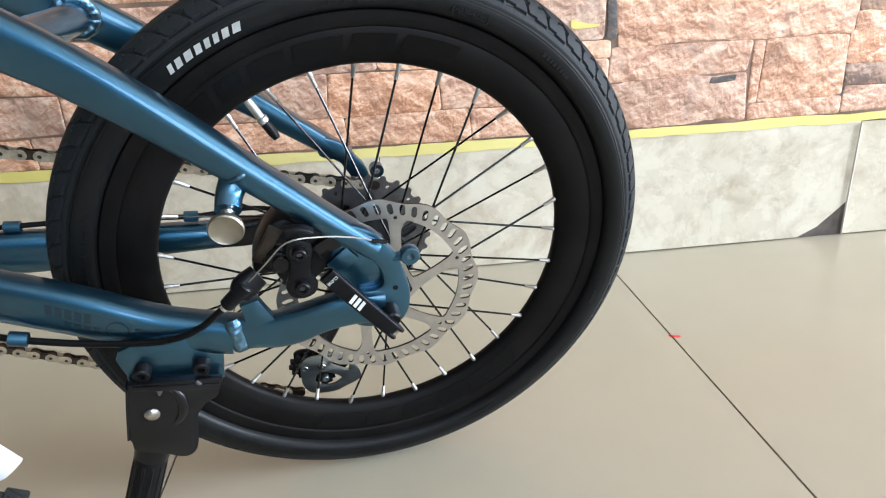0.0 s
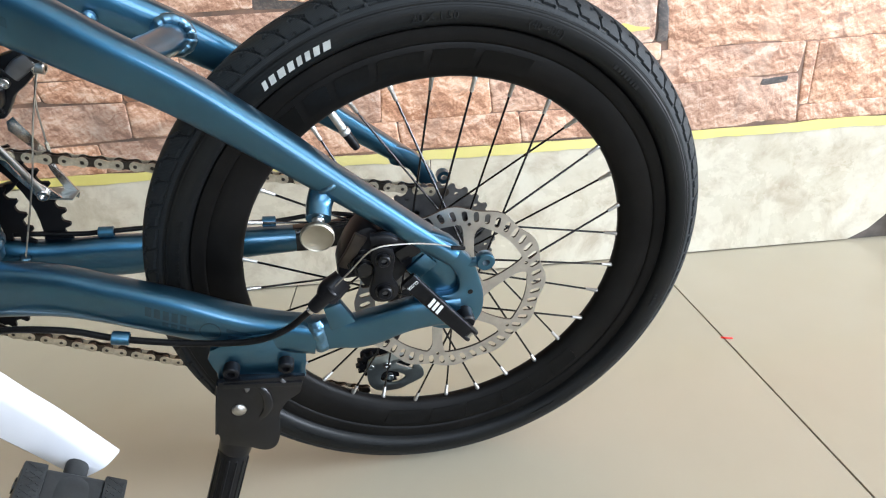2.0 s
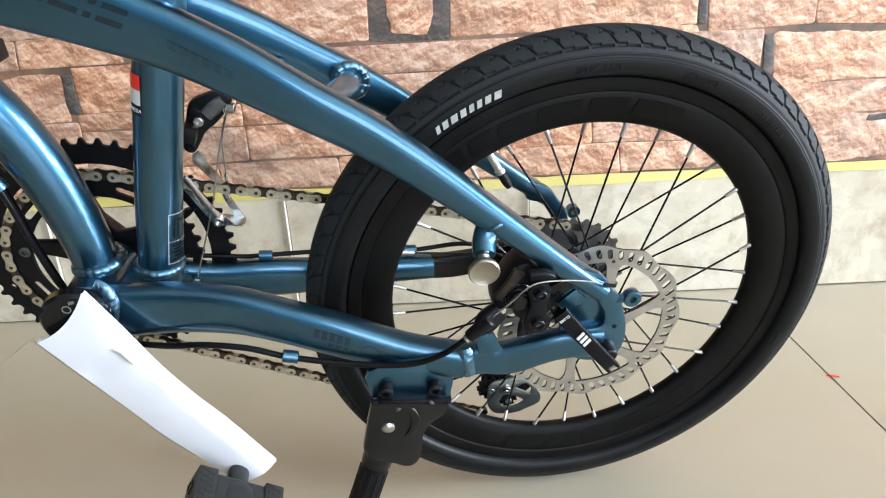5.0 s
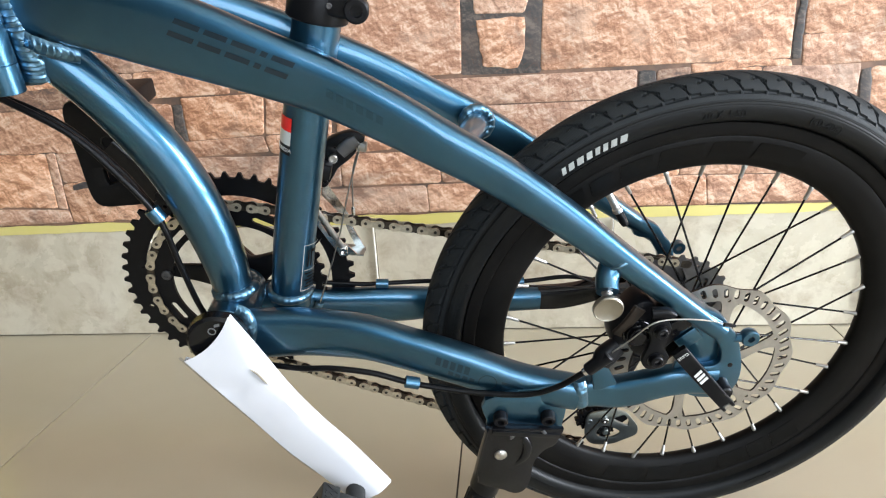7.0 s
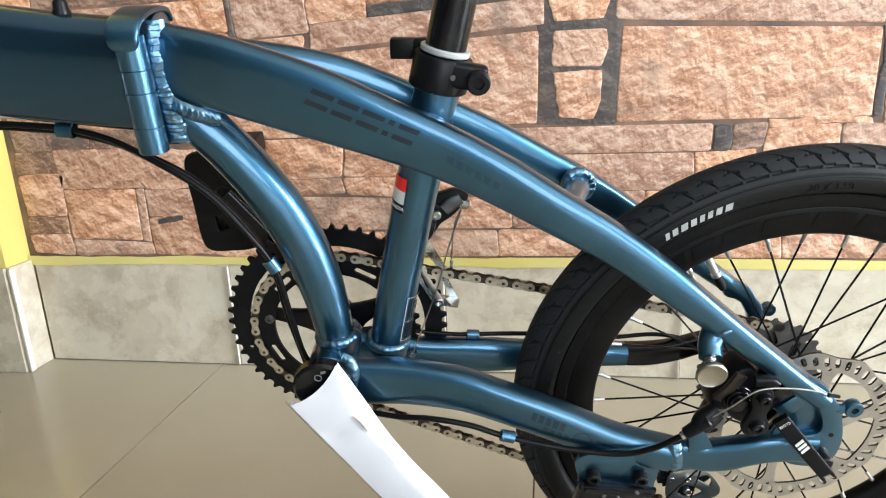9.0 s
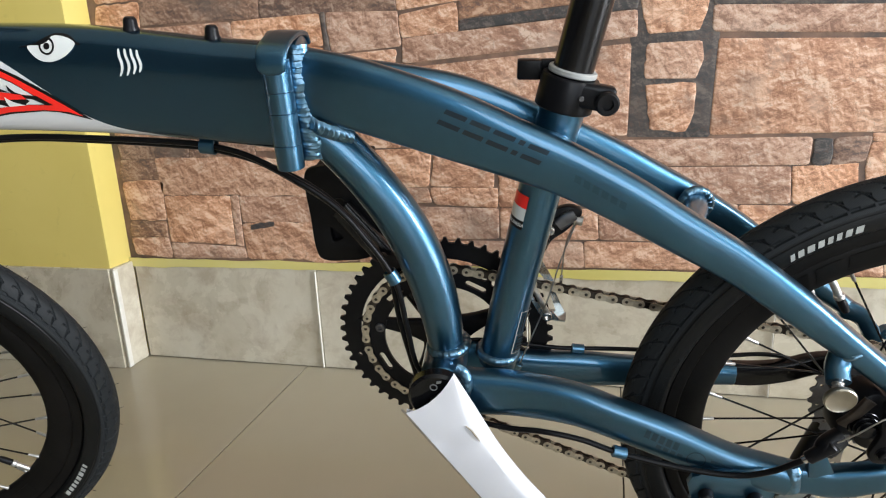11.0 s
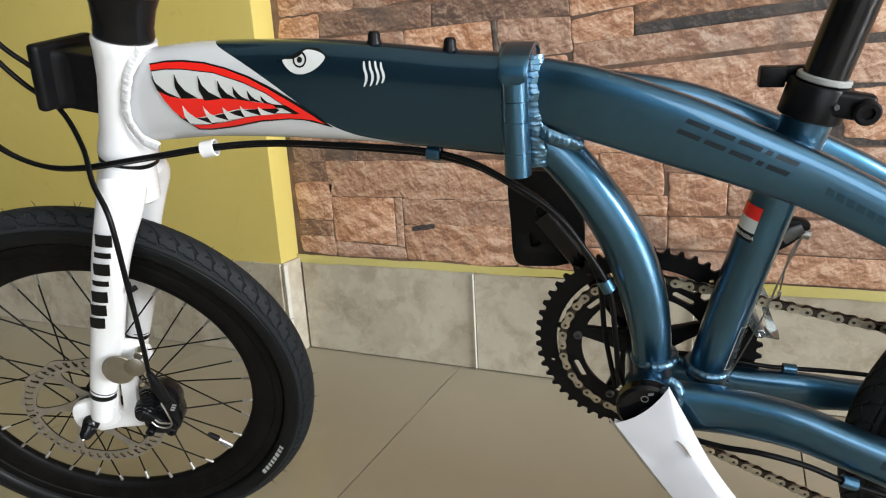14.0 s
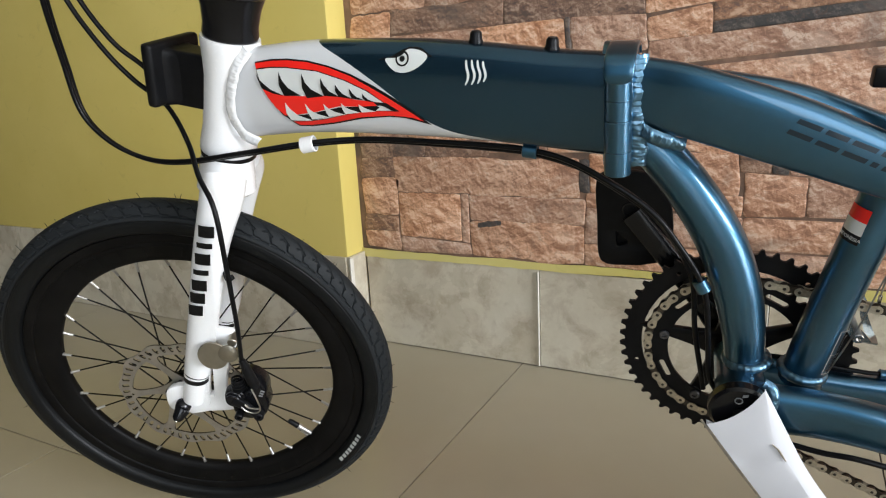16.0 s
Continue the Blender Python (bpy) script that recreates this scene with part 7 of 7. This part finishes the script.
FANGS = [
    [(-0.8139, 0.3624), (-0.8117, 0.3546), (-0.8064, 0.3472), (-0.7949, 0.3399), (-0.8123, 0.3406), (-0.8157, 0.3507)],
    [(-0.7901, 0.3597), (-0.7880, 0.3514), (-0.7830, 0.3451), (-0.7711, 0.3384), (-0.7889, 0.3376), (-0.7920, 0.3470)],
    [(-0.7715, 0.3547), (-0.7694, 0.3485), (-0.7649, 0.3427), (-0.7557, 0.3373), (-0.7710, 0.3389), (-0.7728, 0.3461)],
    [(-0.7579, 0.3485), (-0.7555, 0.3438), (-0.7518, 0.3396), (-0.7426, 0.3347), (-0.7563, 0.3373), (-0.7587, 0.3420)],
    [(-0.7446, 0.3444), (-0.7421, 0.3397), (-0.7388, 0.3366), (-0.7322, 0.3333), (-0.7436, 0.3352), (-0.7450, 0.3393)],
    [(-0.7327, 0.3393), (-0.7305, 0.3362), (-0.7277, 0.3336), (-0.7210, 0.3308), (-0.7306, 0.3327), (-0.7329, 0.3353)]]
LOWTEETH = [
    [(-0.8133, 0.3344), (-0.8099, 0.3284), (-0.8030, 0.3217), (-0.7892, 0.3160), (-0.8115, 0.3171), (-0.8146, 0.3243)],
    [(-0.7925, 0.3325), (-0.7881, 0.3260), (-0.7818, 0.3221), (-0.7708, 0.3186), (-0.7890, 0.3170), (-0.7920, 0.3246)],
    [(-0.7733, 0.3313), (-0.7689, 0.3269), (-0.7632, 0.3236), (-0.7534, 0.3207), (-0.7706, 0.3191), (-0.7729, 0.3250)],
    [(-0.7552, 0.3316), (-0.7515, 0.3273), (-0.7468, 0.3251), (-0.7382, 0.3222), (-0.7533, 0.3212), (-0.7552, 0.3259)],
    [(-0.7379, 0.3299), (-0.7344, 0.3272), (-0.7304, 0.3251), (-0.7224, 0.3227), (-0.7365, 0.3222), (-0.7380, 0.3263)]]
IRIS = (-0.6913, 0.3663)
GILLS = [(-0.6350, 0.3616), (-0.6337, 0.3514), (-0.6367, 0.3418), (-0.6302, 0.3613), (-0.6283, 0.3512), (-0.6312, 0.3420), (-0.6254, 0.3610), (-0.6235, 0.3514), (-0.6258, 0.3427), (-0.6207, 0.3599), (-0.6191, 0.3516), (-0.6208, 0.3438)]


def drape(outline, face, off, material, name, label, holes=(), parent=None, smooth2=0, rim=0.008):
    """A thin film laid on a tube's left side."""
    shape = soft2(outline, smooth2) if smooth2 else outline
    bm = plate(shape, holes, 0.0002)
    bmesh.ops.triangulate(bm, faces=bm.faces)
    for _ in range(4):
        long = [e for e in bm.edges if e.calc_length() > rim]
        if not long:
            break
        bmesh.ops.subdivide_edges(bm, edges=long, cuts=1)
        bmesh.ops.triangulate(bm, faces=[f for f in bm.faces if len(f.verts) > 3])
    for v in bm.verts:
        x, z, th = v.co
        v.co = Vector((x, face(x, z) - off - th, z))
    return part(name, bm, material, parent or bicycle, label)


for shape, lay, mt, nm, lb in ((LIP, 0, M_INK, "mouth_outline", "black outline of the painted mouth"), (RED, 1, M_RED, "mouth_lip", "red painted lip"), (TEETH, 1, M_DECALWHITE, "mouth_ground", "white ground of the painted teeth"),
                               (LOWGAP, 2, M_INK, "tooth_gap", "black gap between painted teeth"), (GUM, 3, M_RED, "mouth_gum", "red painted gum"), (WEDGE, 4, M_INK, "tooth_gap", "black gap between painted teeth"), (TAIL, 4, M_INK, "tooth_gap", "black gap between painted teeth")):
    drape(shape, front_tube_face, 0.0005 + 0.00022 * lay, mt, nm, lb)
for f in FANGS:
    drape(f, front_tube_face, 0.0005 + 0.00022 * 4, M_INK, "tooth_gap", "black gap between painted teeth")
for f in LOWTEETH:
    drape(f, front_tube_face, 0.0005 + 0.00022 * 4, M_DECALWHITE, "tooth", "white painted tooth")
drape(soft2(LID, 3), front_tube_face, 0.0005, M_INK, "eye_lid", "black painted line over the eye")
drape(soft2(EYE, 3), front_tube_face, 0.0008, M_DECALWHITE, "eye_white", "white painted eye")
ix, iz = IRIS
drape(ring2(0.0062, 24, ix, iz), front_tube_face, 0.0011, M_INK, "eye_ring", "black painted ring", [ring2(0.0047, 24, ix, iz)])
drape(ring2(0.0024, 16, ix, iz), front_tube_face, 0.0011, M_INK, "eye_dot", "black painted dot")
for k in range(4):
    a, b, c = GILLS[3 * k:3 * k + 3]
    up, low = ((a[0] + b[0]) / 2 - 0.0005, (a[1] + b[1]) / 2), ((b[0] + c[0]) / 2 + 0.0010, (b[1] + c[1]) / 2)
    line = glide([(*a, 0), (*up, 0), (*b, 0), (*low, 0), (*c, 0)], 5)
    w = [0.0004 + 0.0007 * math.sin(math.pi * i / (len(line) - 1)) ** 0.35 for i in range(len(line))]
    drape([(p.x - q, p.y) for p, q in zip(line, w)] + [(p.x + q, p.y) for p, q in reversed(list(zip(line, w)))], front_tube_face, 0.0006, M_DECALWHITE, "gill_stripe", "white painted stripe")


def near_tube_face(x, z):
    """The y of the left side of the near side tube."""
    xs = [n[0] for n in NEAR]
    zc, h, y = (float(np.interp(x, xs, [n[i] for n in NEAR])) for i in (2, 3, 1))
    k = min(0.98, abs(z - zc) * 0.90 / h)
    return y - (0.0125 if x < -0.2 else 0.0115) * (1 - k ** 3.0) ** (1 / 3.0)


def stay_face(x, z):
    xs = [n[0] for n in CS]
    zc, h, y = (float(np.interp(x, xs, [n[i] for n in CS])) for i in (2, 3, 1))
    k = min(0.98, abs(z - zc) * 0.93 / h)
    return y - 0.0125 * (1 - k ** 3.1) ** (1 / 3.1)


# a dark lettering on the side tube stands as slanted blocks, a faint one behind it as short bars
for k, w in enumerate((0.0165, 0.0150, 0.0160, 0.0050, 0.0150)):
    x0 = -0.3920 + (0, 0.0185, 0.0355, 0.0535, 0.0605)[k]
    s = -0.43
    h = 0.0052
    put = lambda q: (x0 + q[0] + 0.78 * (q[1] + h) - 0.003, 0.3030 + q[1] + s * (x0 + q[0] + 0.389))
    for low, high in ((-h, -0.0022), (0.0022, h)):
        shape = [(0, low), (w - 0.001, low), (w - 0.001, high), (0, high)]
        drape([put(q) for q in shape], near_tube_face, 0.0005, M_GHOST, "tube_mark", "dark slanted mark on the blue tube", rim=0.006)
for k in range(6):
    x0 = -0.2950 + 0.0065 * k
    z0 = 0.2545 - 0.0037 * k
    drape([(x0, z0), (x0 + 0.0045, z0 - 0.0026), (x0 + 0.0055, z0 + 0.0030), (x0 + 0.001, z0 + 0.0054)], near_tube_face, 0.0005, M_SHADE, "tube_mark", "faint dark bar on the blue tube")
for k in range(5):
    x0 = -0.2330 + 0.0058 * k
    z0 = 0.0290 - 0.0022 * k
    drape([(x0, z0), (x0 + 0.004, z0 - 0.0016), (x0 + 0.006, z0 + 0.0062), (x0 + 0.002, z0 + 0.0078)], stay_face, 0.0005, M_FAINT, "stay_mark", "dark bar on the blue stay")
for k in range(4):
    x0 = -0.2230 + 0.0058 * k
    z0 = 0.0190 - 0.0022 * k
    drape([(x0, z0), (x0 + 0.004, z0 - 0.0016), (x0 + 0.005, z0 + 0.0020), (x0 + 0.001, z0 + 0.0036)], stay_face, 0.0005, M_FAINT, "stay_mark", "dark bar on the blue stay")
drape(ring2(0.0078, 28, -0.1900, 0.0110), stay_face, 0.0005, M_FAINT, "stay_emblem", "dark ring on the blue stay", [ring2(0.0071, 28, -0.1900, 0.0110)])
for k in range(2):
    drape([(-0.1785, 0.0095 - 0.0058 * k), (-0.1610, 0.0030 - 0.0058 * k), (-0.1605, 0.0058 - 0.0058 * k), (-0.1780, 0.0123 - 0.0058 * k)], stay_face, 0.0005, M_FAINT, "stay_mark", "dark bar on the blue stay")

SEAT_A, SEAT_B = Vector((-0.358, YC, 0.055)), Vector((-0.318, YC, 0.229))
SEAT_D = (SEAT_B - SEAT_A).normalized()


def round_seat(a0, a1, s0, s1, r, n=8):
    """A patch round the seat tube; angles from the left side towards the front, s metres along the tube."""
    bm = bmesh.new()
    fwd = Vector((-SEAT_D.z, 0, SEAT_D.x))
    rows = []
    for k in range(n + 1):
        a = a0 + (a1 - a0) * k / n
        rows.append([bm.verts.new(SEAT_A + SEAT_D * s + (Vector((0, -1, 0)) * math.cos(a) + fwd * math.sin(a)) * r) for s in (s0, s1)])
    for p, q in zip(rows, rows[1:]):
        bm.faces.new((p[0], q[0], q[1], p[1]))
    return bm


part("flag_sticker", round_seat(W(28), W(88), 0.165, 0.176, 0.0187), M_RED, bicycle, "red half of a small flag sticker")
part("flag_sticker", round_seat(W(28), W(88), 0.154, 0.165, 0.0187), M_DECALWHITE, bicycle, "white half of a small flag sticker")
part("flag_ground", round_seat(W(28), W(88), 0.146, 0.154, 0.0187), M_INK, bicycle, "black foot of a small flag sticker")
word = letters("INDONESIA", 0.0042, 0.0002)
for v in word.verts:
    a = W(58) - v.co.x / 0.0190
    fwd = Vector((-SEAT_D.z, 0, SEAT_D.x))
    v.co = SEAT_A + SEAT_D * (0.150 + v.co.y) + (Vector((0, -1, 0)) * math.cos(a) + fwd * math.sin(a)) * (0.0190 + v.co.z)
part("flag_word", word, M_DECALWHITE, bicycle, "white word on a small sticker")
for s0, s1 in ((0.022, 0.0226), (0.0674, 0.068), (0.0425, 0.0429)):
    part("sticker_line", round_seat(W(-88), W(-28), s0, s1, 0.0181), M_PALE, bicycle, "thin silver line of a specification sticker")
part("sticker_line", round_seat(W(-30), W(-28), 0.022, 0.068, 0.0182), M_PALE, bicycle, "thin silver line of a specification sticker")
for a0, a1, s0, s1 in ((-72, -68, 0.046, 0.063), (-68, -56, 0.060, 0.063), (-56, -52, 0.046, 0.063), (-46, -42, 0.046, 0.063)):
    part("sticker_mark", round_seat(W(a0), W(a1), s0, s1, 0.0181), M_INK, bicycle, "black print on the seat tube")
for k in range(5):
    part("sticker_mark", round_seat(W(-80), W(-38 - 6 * (k % 2)), 0.025 + 0.0034 * k, 0.0264 + 0.0034 * k, 0.0181), M_INK, bicycle, "black print on the seat tube")
